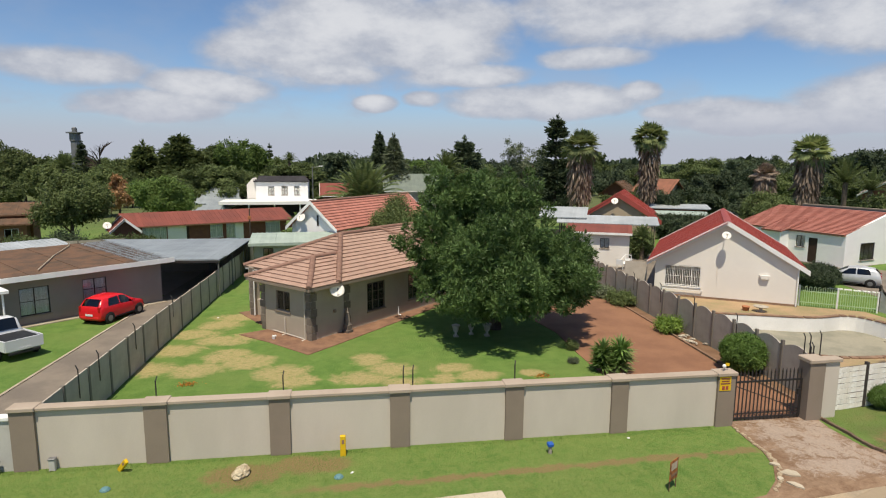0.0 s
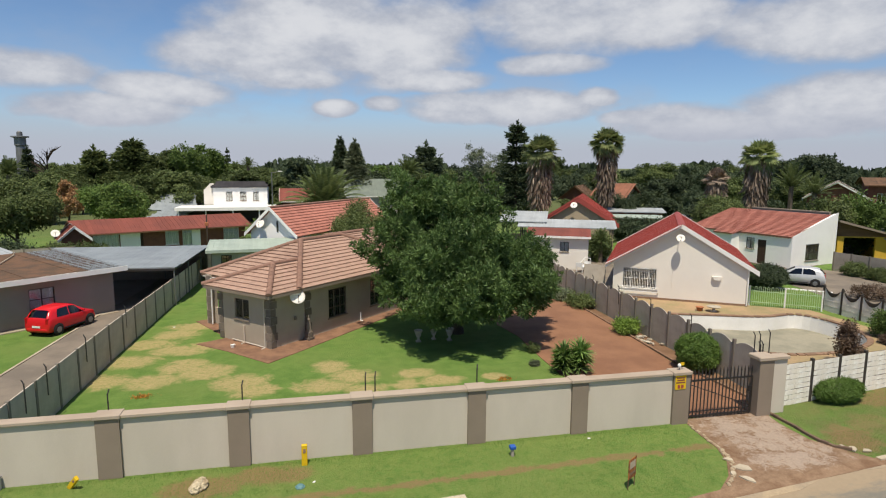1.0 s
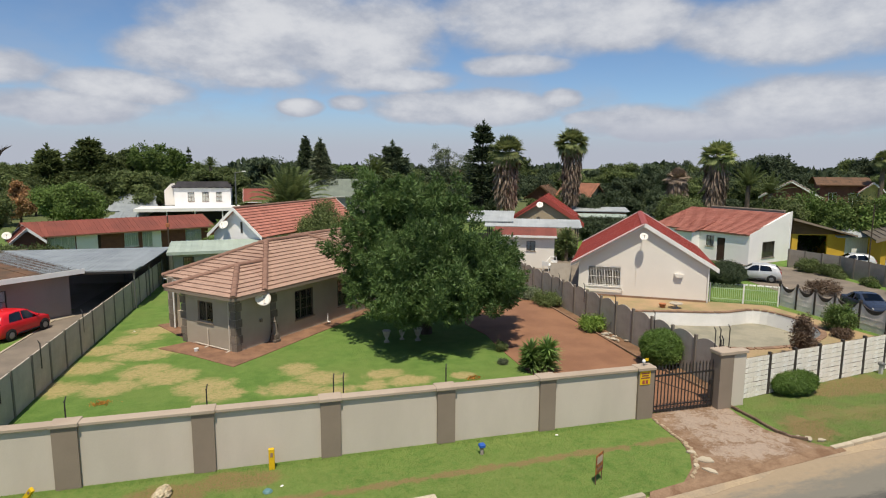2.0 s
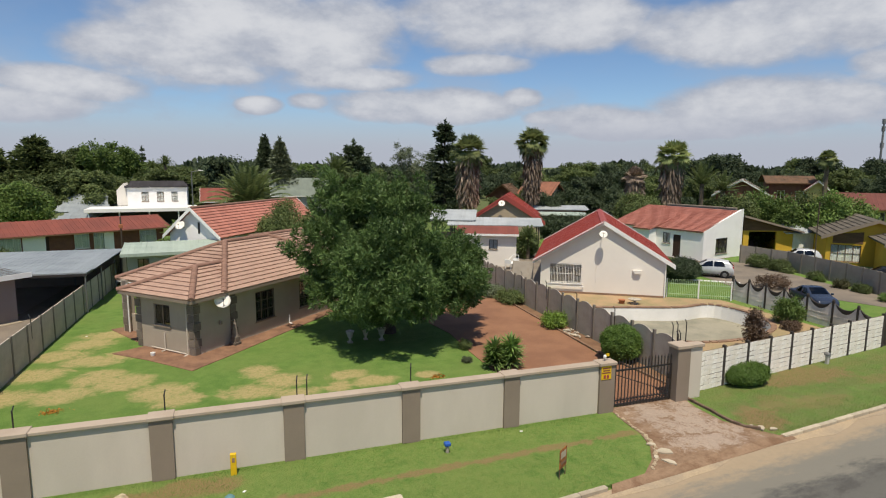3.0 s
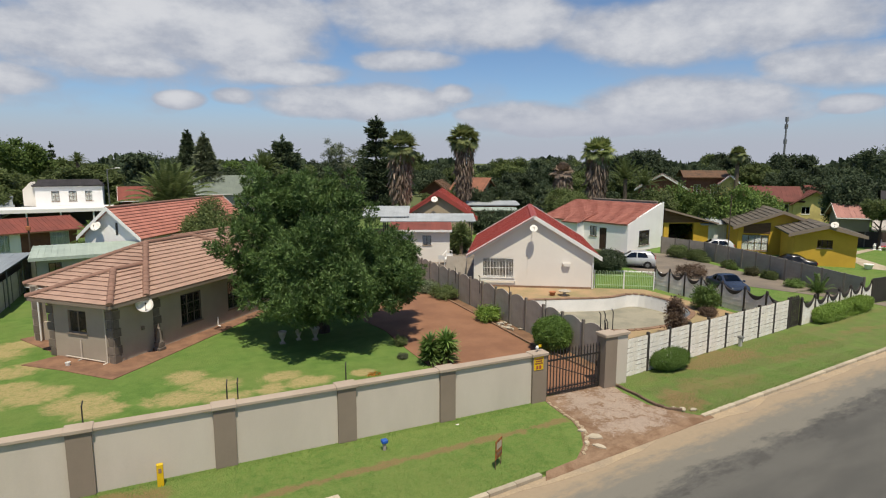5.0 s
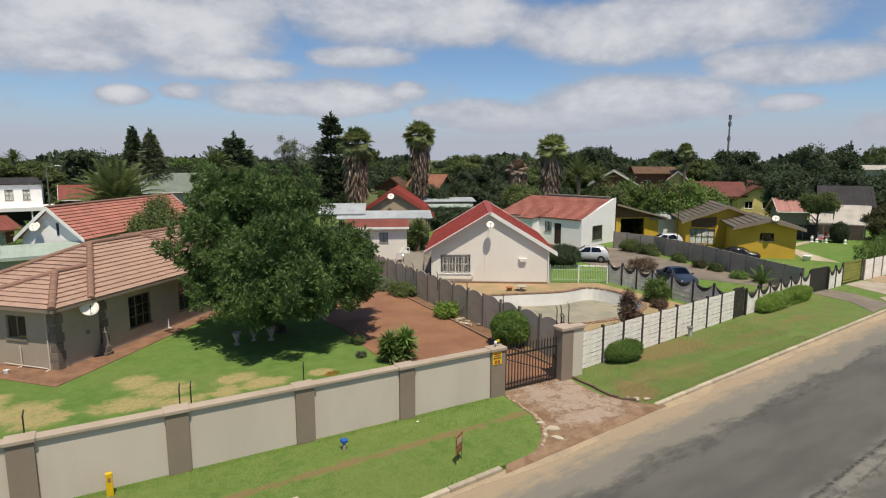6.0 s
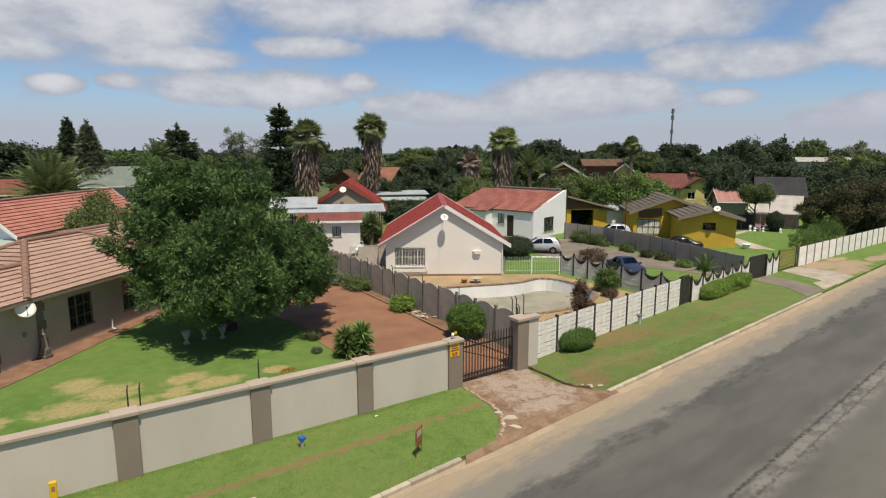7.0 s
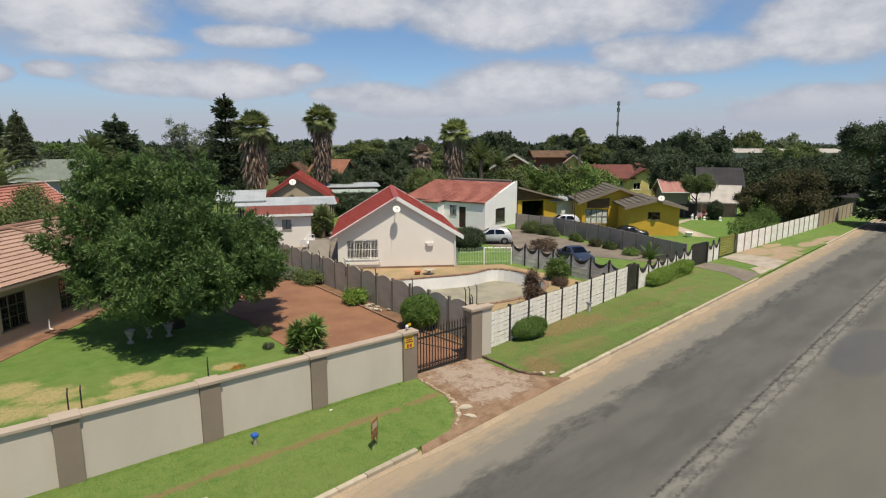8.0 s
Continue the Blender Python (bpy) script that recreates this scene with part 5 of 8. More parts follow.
def hip_roof(root, x0, y0, x1, y1, eave, top, mat, over=0.5, ridge_mat="ridge", hips="front back", drop=0.0, pieces=(0, 0)):
    """A hipped roof whose ridge runs along x."""
    xa, xb, ya, yb = x0 - over, x1 + over, y0 - over, y1 + over
    ym = (ya + yb) / 2
    w = (yb - ya) / 2
    r0 = xa + w if "front" in hips else xa
    r1 = xb - w if "back" in hips else xb
    lo, t = eave - drop, top
    slope(root, "roof_pitch", (xa, ya, lo), (xb, ya, lo), (r1, ym, t), (r0, ym, t), mat, pieces=pieces[0])
    slope(root, "roof_pitch", (xb, yb, lo), (xa, yb, lo), (r0, ym, t), (r1, ym, t), mat)
    if "front" in hips:
        slope(root, "roof_pitch", (xa, yb, lo), (xa, ya, lo), (r0, ym, t), (r0, ym, t), mat, pieces=pieces[1])
        ridge(root, (xa, ya, lo + 0.05), (r0, ym, t + 0.04), ridge_mat)
        ridge(root, (xa, yb, lo + 0.05), (r0, ym, t + 0.04), ridge_mat)
    if "back" in hips:
        slope(root, "roof_pitch", (xb, ya, lo), (xb, yb, lo), (r1, ym, t), (r1, ym, t), mat)
        ridge(root, (xb, ya, lo + 0.05), (r1, ym, t + 0.04), ridge_mat)
    ridge(root, (r0, ym, t + 0.04), (r1, ym, t + 0.04), ridge_mat)


def quoins(root, x, y, h, along, size=0.42):
    """Stacked corner stones, slightly proud of the wall. along: x or y, the wall that they lie on."""
    z, k = 0.0, 0
    while z < h - 0.2:
        w = size if k % 2 else size * 0.8
        hh = min(0.42, h - z)
        if along == "x":
            bm = boxes((x, y - 0.035, z + 0.012, x + w, y - 0.002, z + hh - 0.012), bevel=0.008)
        else:
            bm = boxes((x - 0.035, y, z + 0.012, x - 0.002, y + w, z + hh - 0.012), bevel=0.008)
        part("quoin", bm, "quoin", root)
        z += 0.42
        k += 1


# main house: x runs along its garden front, y along its street end
H1 = thing("bungalow", "taupe plastered bungalow with a brown tiled hip roof and stone quoins", "house", pose(-2.35, 30.4, 0, 0, 0, 45))
EAVE = 2.98
f = shell(H1, 0, 0, 2.6, 4.2, EAVE, "housewall", {"left": [(4.2 - 0.22 - 2.8, 4.2 - 0.22 - 1.65, 1.3, 2.4)]}, skip="right back")
window(H1, f["left"], 4.2 - 0.22 - 2.8, 4.2 - 0.22 - 1.65, 1.3, 2.4, "pillar", cols=2, rows=1, label="open dark bathroom window")
f = shell(H1, 2.6, 0, 12.85, 7.2, EAVE, "housewall", {"front": [(1.62, 3.12, 0.72, 2.4), (5.3, 6.8, 0.78, 2.4)]}, thick=0.22)
for x in (1.62, 5.3):
    window(H1, f["front"], x, x + 1.5, 0.75, 2.4, "pillar", cols=3, rows=3, bars=8, curtain=x > 5)
for x in (3.75, 4.9):
    part("curtain", boxes((x, 0.42, 0.75, x + 0.34, 0.45, 2.4)), "curtain", H1, "white drawn-back curtain")
part("wall", boxes((1.5, 4.2, 0, 2.6, 4.42, EAVE)), "housewall", H1)
part("porch_pier", boxes((1.4, 6.75, 0, 1.85, 7.2, EAVE)), "housewall", H1)
part("wall", boxes((1.6, 4.43, 0, 1.82, 6.74, 1.0)), "housewall", H1)
quoins(H1, 1.4, 6.77, EAVE, "y", 0.4)
quoins(H1, 0.0, 0.0, EAVE, "x")
quoins(H1, 0.0, 0.0, EAVE, "y", 0.4)
quoins(H1, 0.0, 3.75, EAVE, "y", 0.44)
quoins(H1, 2.35, 0.0, EAVE, "x", 0.5)
hip_roof(H1, 2.05, 0, 12.85, 7.2, EAVE, 4.83, "tile", 0.55, drop=0.03, pieces=(300, 100))
# rear wing, set back from the garden front
shell(H1, 12.86, 1.7, 19.0, 9.3, EAVE, "housewall", skip="left")
part("wall", boxes((9.6, 7.21, 0, 12.85, 9.3, EAVE)), "housewall", H1)
part("gable", prism(bmesh.new(), [(1.75, EAVE), (9.25, EAVE), (5.5, 4.52)], "x", 9.62, 9.8), "housewall", H1)
hip_roof(H1, 10.15, 1.7, 19.0, 9.3, EAVE, 4.6, "tile", 0.55, hips="back", drop=0.03)
hip_roof(H1, 0, 0, 6.6, 4.2, EAVE, 3.98, "tile", 0.55, hips="front", drop=0.03, pieces=(100, 80))
part("fascia", boxes((-0.57, -0.57, 2.80, 2.0, -0.54, 2.93), (-0.57, -0.54, 2.80, -0.54, 4.7, 2.93), (2.0, -0.57, 2.80, 13.4, -0.54, 2.93)), "pillar", H1)
part("soffit", boxes((-0.54, -0.54, 2.81, 13.4, -0.003, 2.84), (-0.54, 0.0, 2.81, -0.003, 4.7, 2.84), (1.5, 4.43, 2.81, 2.6, 7.7, 2.84)), "white", H1)
part("downpipe", tubes(((-0.05, 0.42, 2.8), (-0.05, 0.42, 0.06), 0.035), ((-0.05, 0.42, 0.06), (-0.3, 0.42, 0.02), 0.035)), "wall", H1)
part("downpipe", tubes(((6.9, -0.05, 0.55), (6.9, -0.05, 0.05), 0.035), ((6.9, -0.05, 0.05), (6.9, -0.25, 0.03), 0.035)), "white", H1)
part("downpipe", tubes(((1.33, 6.6, 2.8), (1.33, 6.6, 0.06), 0.04)), "white", H1)
part("waste_pipe", tubes(((-0.08, 2.0, 1.0), (-0.08, 2.0, 0.06), 0.035), ((-0.08, 0.5, 0.08), (-0.08, 3.0, 0.12), 0.032), ((-0.08, 2.0, 0.06), (-0.3, 2.0, 0.06), 0.035)), "wall", H1)
part("wall_lamp", boxes((1.55, -0.14, 1.25, 1.7, -0.01, 1.42), bevel=0.02), "pillar", H1)
HOUSE_M = pose(-2.35, 30.4, 0, 0, 0, 45)
p = HOUSE_M @ Vector((1.62, -0.1, 2.36))
dish(None, p, 45 - 30, 0.40, 0.42)
orn = thing("garden_obelisk", "weathered stepped stone garden obelisk", "garden ornament", HOUSE_M @ pose(2.35, -0.3, 0.03) @ Matrix.Diagonal((0.9, 0.9, 1.05, 1)))
part("base", boxes((-0.24, -0.24, 0, 0.24, 0.24, 0.14), (-0.19, -0.19, 0.143, 0.19, 0.19, 0.4), bevel=0.015), "quoin", orn)
part("shaft", lathe([(0.2, 0.4), (0.17, 0.5), (0.13, 0.8), (0.09, 1.0), (0.11, 1.03), (0.05, 1.12), (0.02, 1.3)], 10), "quoin", orn)
pot = thing("white_bucket", "small white bucket on the paving", "bucket", HOUSE_M @ pose(-0.9, 1.9, 0.03))
part("body", lathe([(0.09, 0), (0.12, 0.16), (0.1, 0.16), (0.08, 0.03)], 12), "white", pot)

# white gabled house in the next plot
H2M = pose(22.84, 37.75, 0, 0, 0, -32.3)
H2 = thing("gabled_house", "cream plastered gabled house with a red sheet roof", "house", H2M)
f = shell(H2, -1.92, 0, 7.0, 11.4, 2.72, "whitewall", {"front": [(0.67, 3.0, 0.72, 2.25)]}, ("y", 5.34))
window(H2, f["front"], 0.67, 3.0, 0.72, 2.25, "white", cols=4, rows=1, bars=20, bar_mat="white")
part("window_grille", boxes((-1.42, -0.14, 0.52, 1.24, -0.1, 0.58), (-1.42, -0.14, 0.86, 1.24, -0.1, 0.9), (-1.42, -0.1, 0.52, -1.36, -0.003, 0.58), (1.18, -0.1, 0.52, 1.24, -0.003, 0.58)), "white", H2)
gable_roof(H2, -1.92, 0.3, 7.0, 11.7, 2.72, 5.42, "y", "redroof", 0.55, "rib", "white", wide=0.32)
part("ridge_cap", prism(bmesh.new(), [(2.3, 5.42), (2.54, 5.53), (2.78, 5.42), (2.54, 5.47)], "y", -0.3, 12.2), "redroof", H2)
part("plinth", boxes((-1.95, -0.04, 0, 7.03, -0.003, 0.16)), "coping", H2)
part("wall_light", prism(bmesh.new(), [(4.68, 1.97), (5.3, 1.97), (5.2, 1.72), (4.82, 1.72)], "y", -0.2, -0.003), "whitewall", H2)
part("conduit", tubes(((2.12, -0.03, 2.5), (2.12, -0.03, 1.0), 0.015)), "whitewall", H2)
part("downpipe", tubes(((6.93, -0.07, 2.7), (6.93, -0.07, 0.05), 0.05)), "white", H2)
dish(None, H2M @ Vector((2.4, 0, 4.35)), -32.3 + 8, 0.29, 0.6)

# bird bath and pots at the pool
def pot_thing(x, y, s, mat, label, name="plant_pot"):
    r = thing(name, label, "pot", pose(x, y, 0.02))
    part("body", lathe([(0.5 * s, 0), (0.62 * s, 0.3 * s), (0.75 * s, 0.8 * s), (0.85 * s, 0.85 * s), (0.8 * s, 0.95 * s), (0.6 * s, 0.9 * s)], 14), mat, r, smooth=True)
    return r


pot_thing(24.75, 33.55, 0.3, "terracotta", "round terracotta pot beside the pool")
bath = thing("bird_bath", "pale stone bird bath beside the pool", "bird bath", pose(25.5, 33.15, 0.02) @ Matrix.Diagonal((0.7, 0.7, 0.55, 1)))
part("pedestal", lathe([(0.36, 0), (0.3, 0.1), (0.14, 0.2), (0.14, 0.38), (0.25, 0.46)], 14), "stone", bath, smooth=True)
part("bowl", lathe([(0.2, 0.44), (0.55, 0.54), (0.66, 0.66), (0.6, 0.66), (0.5, 0.58), (0.1, 0.55)], 18), "stone", bath, smooth=True)

# house with a white mono-pitch gable end and a red tiled roof
H3 = thing("white_house", "white house with a red tiled roof and dark windows", "house", pose(43.8, 46.7, 0, 0, 0, 15))
bm = wall_mesh(6.9, 3.0, 0.22, [(2.2, 4.3, 0.55, 2.15)])
prism(bm, [(0, 3.0), (6.9, 3.0), (6.9, 4.95), (6.65, 4.95)], "y", 0, 0.22)
part("wall", bm, "brightwall", H3)
window(H3, pose(0, 0, 0), 2.2, 4.3, 0.55, 2.15, "frame", cols=3, rows=1, bars=10, curtain=True)
SIDE = pose(0, 11.22, 0, 0, 0, -90)
part("wall", wall_mesh(11.0, 3.0, 0.22, [(6.5, 7.4, 1.4, 2.5), (7.75, 8.65, 0.05, 2.4)]), "brightwall", H3, m=SIDE)
door = part("door", boxes((7.75, 0.06, 0.05, 8.65, 0.11, 2.4), bevel=0.01), "door", H3, "dark wooden door", m=SIDE)
part("handle", tubes(((8.5, 0.03, 1.05), (8.5, -0.02, 1.05), 0.02)), "steel", door)
window(H3, SIDE, 6.5, 7.4, 1.4, 2.5, cols=2, rows=1, curtain=True)
part("wall", prism(bmesh.new(), [(0.22, 0.0), (6.68, 0.0), (6.68, 4.7), (0.22, 2.95)], "y", 11.0, 11.22), "brightwall", H3)
part("wall", boxes((6.68, 0.22, 0, 6.9, 11.0, 4.8)), "brightwall", H3)
slope(H3, "roof_pitch", (-0.2, 11.6, 2.97), (-0.2, 0.02, 2.97), (6.66, 0.02, 4.82), (6.66, 11.6, 4.82), "redtile", wide=0.34)
for k in range(14):
    part("rafter_end", boxes((-0.17, 0.3 + k * 0.38, 2.83, -0.003, 0.37 + k * 0.38, 2.91)), "woodframe", H3)
part("parapet", boxes((6.67, -0.06, 0.0, 6.95, 0.0, 5.05)), "brightwall", H3)
slope(H3, "roof_pitch", (-1.5, 7.5, 2.86), (-1.5, 5.3, 2.86), (2.3, 5.3, 3.82), (2.3, 7.5, 3.82), "redtile")
part("wall", boxes((-1.25, 5.5, 0, -0.003, 7.3, 2.78)), "brightwall", H3)
back = thing("back_boundary", "brown plastered wall behind the white house", "wall", pose(43.8, 46.7, 0, 0, 0, 15), kind="structure")
part("panel", boxes((8.0, 1.4, 0, 8.25, 10.0, 4.86)), "darkwall", back)
part("coping", boxes((7.94, 1.4, 4.863, 8.31, 10.0, 5.02), bevel=0.02), "pillar", back)

# ochre house: front room and main room with grey tiled roofs
H4M = pose(52.81, 34.71, 0, 0, 0, -45)
H4 = thing("ochre_house", "ochre yellow front room with a low grey tiled roof", "house", H4M)
f = shell(H4, 0, 0, 5.0, 6.0, 3.0, "yellowwall", {"front": [(1.87, 3.1, 1.67, 2.42)]}, ("y", 3.7))
window(H4, f["front"], 1.87, 3.1, 1.67, 2.42, "woodframe", cols=3, rows=1)
gable_roof(H4, 0, 0, 5.0, 6.0, 3.06, 3.74, "y", "greytile", 0.6, "tile", "pillar", wide=0.9, course=0.5, gap=0.02)
dish(None, H4M @ Vector((3.0, -0.4, 3.66)), -60, 0.32, 0.3)
H4bM = pose(54.3, 41.8, 0, 0, 0, -43)
H4b = thing("ochre_main_house", "ochre yellow main house with a broad grey tiled roof", "house", H4bM)
f = shell(H4b, 0, 0, 8.0, 12.0, 2.92, "yellowwall", {"front": [(0.4, 2.9, 0.35, 2.0)]}, ("y", 4.42))
window(H4b, f["front"], 0.4, 2.9, 0.35, 2.0, "woodframe", cols=4, rows=2, curtain=True)
# brown panel over the window, slightly proud of the wall
part("gable_board", prism(bmesh.new(), [(0.5, 2.15), (3.0, 2.15), (3.0, 3.3), (0.5, 3.0)], "y", -0.03, -0.003), "woodframe", H4b, "brown panel on the wall over the window")
gable_roof(H4b, 0, 0, 8.0, 12.0, 2.95, 4.47, "y", "greytile", 0.55, "tile", "pillar", wide=0.9, course=0.5)
H5 = thing("garage", "ochre garage with a dark open doorway and a sloping roof", "garage", pose(52.05, 49.74, 0, 0, 0, -20))
part("wall", wall_mesh(5.4, 2.55, 0.25, [(0.6, 3.6, 0.0, 2.45)]), "yellowwall", H5)
part("wall", boxes((0, 0.25, 0, 0.25, 6, 2.5)), "yellowwall", H5)
part("wall", boxes((5.15, 0.25, 0, 5.4, 6, 2.5)), "yellowwall", H5)
part("wall", boxes((0.25, 5.75, 0, 5.15, 6, 2.5)), "inside", H5)
bm = prism(bmesh.new(), [(0, 2.553), (5.4, 2.553), (0.0, 4.0)], "y", 0.0, 0.25)
part("gable", bm, "woodframe", H5, "brown timber gable")
slope(H5, "roof_pitch", (6.2, -0.7, 2.5), (6.2, 6.5, 2.5), (-0.3, 6.5, 4.2), (-0.3, -0.7, 4.2), "greytile", "rib", wide=0.4)
part("barge_board", prism(bmesh.new(), [(6.2, 2.38), (6.2, 2.55), (-0.3, 4.28), (-0.3, 4.05)], "y", -0.75, -0.71), "pillar", H5)
yp = thing("yard_pole", "thin dark pole at the corner of the ochre house", "pole", pose(51.9, 41.0, 0))
part("post", tubes(((0, 0, 0), (0, 0, 6.2), 0.06, 0.045)), "bark", yp)
sh = thing("lean_to", "pale wooden lean-to with a zinc roof", "shed", pose(57.0, 48.0, 0, 0, 0, -20))
part("wall", boxes((-0.6, 0, 0, 2.6, 0.15, 2.3)), "curtain", sh)
slope(sh, "roof_pitch", (-0.9, -0.5, 2.35), (3.2, -0.5, 2.35), (3.2, 3, 3.2), (-0.9, 3, 3.2), "zinc", "rib", wide=0.4)

# west neighbour: long dark house with low roof, zinc carport
H6M = pose(-13.0, 40.5, 0, 0, 0, 43)
H6 = thing("west_house", "dark grey-brown house with a low rusty roof and white fascia", "house", H6M)
f = shell(H6, -17.0, 0, 0.3, 8.5, 2.7, "darkwall", {"front": [(17 - 7.7, 17 - 6.2, 0.55, 2.15), (17 - 4.45, 17 - 3.1, 0.9, 2.2), (17 - 11.5, 17 - 10, 0.55, 2.15)]})
for a, b, c, d in ((9.3, 10.8, 0.55, 2.15), (12.55, 13.9, 0.9, 2.2), (5.5, 7.0, 0.55, 2.15)):
    window(H6, f["front"], a, b, c, d, "frame", cols=2, rows=2, curtain=True)
part("fascia", boxes((-17.4, -0.75, 2.68, 0.9, -0.7, 2.98)), "white", H6)
part("soffit", boxes((-17.4, -0.7, 2.71, 0.9, -0.003, 2.74)), "white", H6)
slope(H6, "roof_pitch", (-17.4, -0.74, 2.96), (-1.6, -0.74, 2.96), (-1.6, 8.8, 3.25), (-17.4, 8.8, 3.25), "brownroof", "rib", wide=2.6)
slope(H6, "roof_pitch", (-1.58, -0.74, 2.96), (0.9, -0.74, 2.96), (0.9, 8.8, 3.25), (-1.58, 8.8, 3.25), "oldzinc", "rib", wide=0.4, rib=0.016)
part("plinth", boxes((-17.03, -0.5, 0, 0.33, -0.003, 0.05)), "kerb", H6)
part("roof_pipe", tubes(((-6.6, 0.2, 3.08), (-4.4, 4.4, 3.2), 0.035), ((-4.4, 4.4, 3.2), (-2.4, 7.6, 3.3), 0.035), ((-2.4, 7.6, 3.2), (-2.4, 7.6, 3.55), 0.045)), "kerb", H6)
part("porch_roof", boxes((-11.6, -2.4, 2.45, -8.75, -0.76, 2.62), bevel=0.02), "white", H6)
for x in (-11.3, -9.0):
    part("porch_post", tubes(((x, -2.2, 0), (x, -2.2, 2.45), 0.05)), "white", H6)
CP = thing("carport", "open carport with a pale zinc sheet roof on steel posts", "carport", pose(-12.9, 43.2, 0, 0, 0, -2))
slope(CP, "roof_pitch", (-0.2, -1.4, 2.62), (3.7, -1.4, 2.62), (3.9, 8.6, 2.75), (-8.0, 8.6, 2.75), "oldzinc", "rib", wide=0.35, thick=0.08, rib=0.016)
part("beam", boxes((-0.2, -1.4, 2.38, 3.7, -1.3, 2.54)), "ironblack", CP)
part("beam", boxes((3.55, -1.3, 2.40, 3.65, 8.5, 2.54)), "ironblack", CP)
for x, y in ((3.6, -1.3), (3.6, 2.5), (3.6, 6.5), (0.4, 8.3), (3.6, 8.3)):
    part("post", tubes(((x, y, 0), (x, y, 2.5), 0.05)), "steel", CP)
part("back_wall", boxes((-6.0, 8.45, 0, 3.7, 8.6, 2.4)), "darkwall", CP)
WS = thing("workshop_roof", "low building with a white sheet roof behind the dark house", "shed", pose(-25.5, 45.5, 0, 0, 0, 43))
part("wall", boxes((-5, 0.2, 0, 5.4, 5, 2.3)), "greywall", WS)
slope(WS, "roof_pitch", (-5.4, -0.2, 2.4), (5.6, -0.2, 2.4), (5.6, 5.2, 2.75), (-5.4, 5.2, 2.75), "zinc", "rib", wide=0.4)

# long brick house with an oxide red roof
H7 = thing("brick_house", "long brown brick house with an oxide red sheet roof", "house", pose(-22.92, 67.2, 0, 0, 0, 26))
f = shell(H7, -1.0, 0, 16.2, 7.0, 2.3, "brick", {"front": [(1.2, 3.6, 0.25, 2.1), (5.1, 5.95, 0.05, 2.1), (8.2, 9.6, 0.5, 2.0), (10.0, 11.2, 0.3, 2.1), (14.6, 16.4, 0.6, 2.0)]})
window(H7, f["front"], 1.2, 3.6, 0.25, 2.1, "white", cols=4, rows=1, curtain=True)
window(H7, f["front"], 8.2, 9.6, 0.5, 2.0, "white", cols=2, rows=1, curtain=True)
window(H7, f["front"], 10.0, 11.2, 0.3, 2.1, "white", cols=2, rows=1, curtain=True)
window(H7, f["front"], 14.6, 16.4, 0.6, 2.0, "white", cols=3, rows=1, curtain=True)
part("door", boxes((5.1, 0.06, 0.05, 5.95, 0.11, 2.1)), "door", H7, "dark wooden door", m=f["front"])
for a, b in ((4.7, 6.9), (11.0, 14.2)):
    part("plaster_panel", boxes((a - 1.0 - (1.0 if a < 5 else 0), -0.03, 0, a - 0.05, -0.003, 2.25)), "brightwall", H7)
gable_roof(H7, -1.0, 0, 16.2, 7.0, 2.35, 3.35, "x", "oxidered", 0.6, "rib", "woodframe", wide=0.5)
g = thing("brick_house_wing", "short gabled wing of the brick house", "house", pose(-24.9, 65.2, 0, 0, 0, 26))
shell(g, 0, 0, 2.2, 2.6, 2.1, "brick", None, ("y", 3.1))
gable_roof(g, 0, 0, 2.2, 2.6, 2.15, 3.15, "y", "oxidered", 0.4, "rib", "white", wide=0.4)

dish(None, (-25.1, 64.4, 2.4), 20, 0.4, 0.4)
yl = thing("yard_pole", "thin dark yard pole with a pale box near its top", "pole", pose(-9.75, 57.0, 0))
part("post", tubes(((0, 0, 0), (0, 0, 4.85), 0.07, 0.06)), "bark", yl)
part("box", boxes((-0.16, -0.16, 3.85, 0.16, 0.0, 4.2), bevel=0.03), "terracotta", yl)

# white double-storey house and its flat white carport roof
H8 = thing("double_storey_house", "white double-storey house with a grey roof", "house", pose(-17.99, 103.45, 0, 0, 0, 2))
f = shell(H8, 1.5, 0, 10.1, 6.0, 5.7, "brightwall", {"front": [(2.0, 3.0, 3.45, 4.95), (4.2, 5.2, 3.45, 4.95), (6.3, 7.2, 3.45, 4.95)]})
for a in (2.0, 4.2, 6.3):
    window(H8, f["front"], a, a + 0.98, 3.45, 4.95, "pillar", cols=2, rows=2, curtain=True)
part("gable", prism(bmesh.new(), [(0.0, 2.8), (1.5, 2.8), (1.5, 5.72), (1.0, 6.3), (0.0, 5.2)], "y", 0.3, 5.0), "whitewall", H8)
slope(H8, "roof_pitch", (1.2, -0.3, 5.75), (10.4, -0.3, 5.75), (9.5, 3.2, 6.6), (1.9, 3.2, 6.6), "darkroof", "rib", wide=0.5)
slope(H8, "roof_pitch", (10.4, 6.3, 5.75), (1.2, 6.3, 5.75), (1.9, 3.2, 6.6), (9.5, 3.2, 6.6), "darkroof", "rib", wide=0.5)
part("verandah_roof", boxes((-3.5, -6.0, 2.25, 11.5, -0.02, 2.75)), "white", H8)
for x in (-3.0, 1.0, 5.0, 9.0, 11.0):
    part("verandah_post", tubes(((x, -5.7, 0), (x, -5.7, 2.3), 0.1)), "white", H8)
# near-black board that stands in for the shade under the verandah roof
part("carport_back", boxes((-3.4, -0.6, 0, 11.4, -0.3, 2.2)), "frame", H8, "dark board standing in for the shade below the verandah roof")
part("annex", boxes((-7.4, 1.0, 0, -3.6, 6, 2.3)), "greywall", H8)
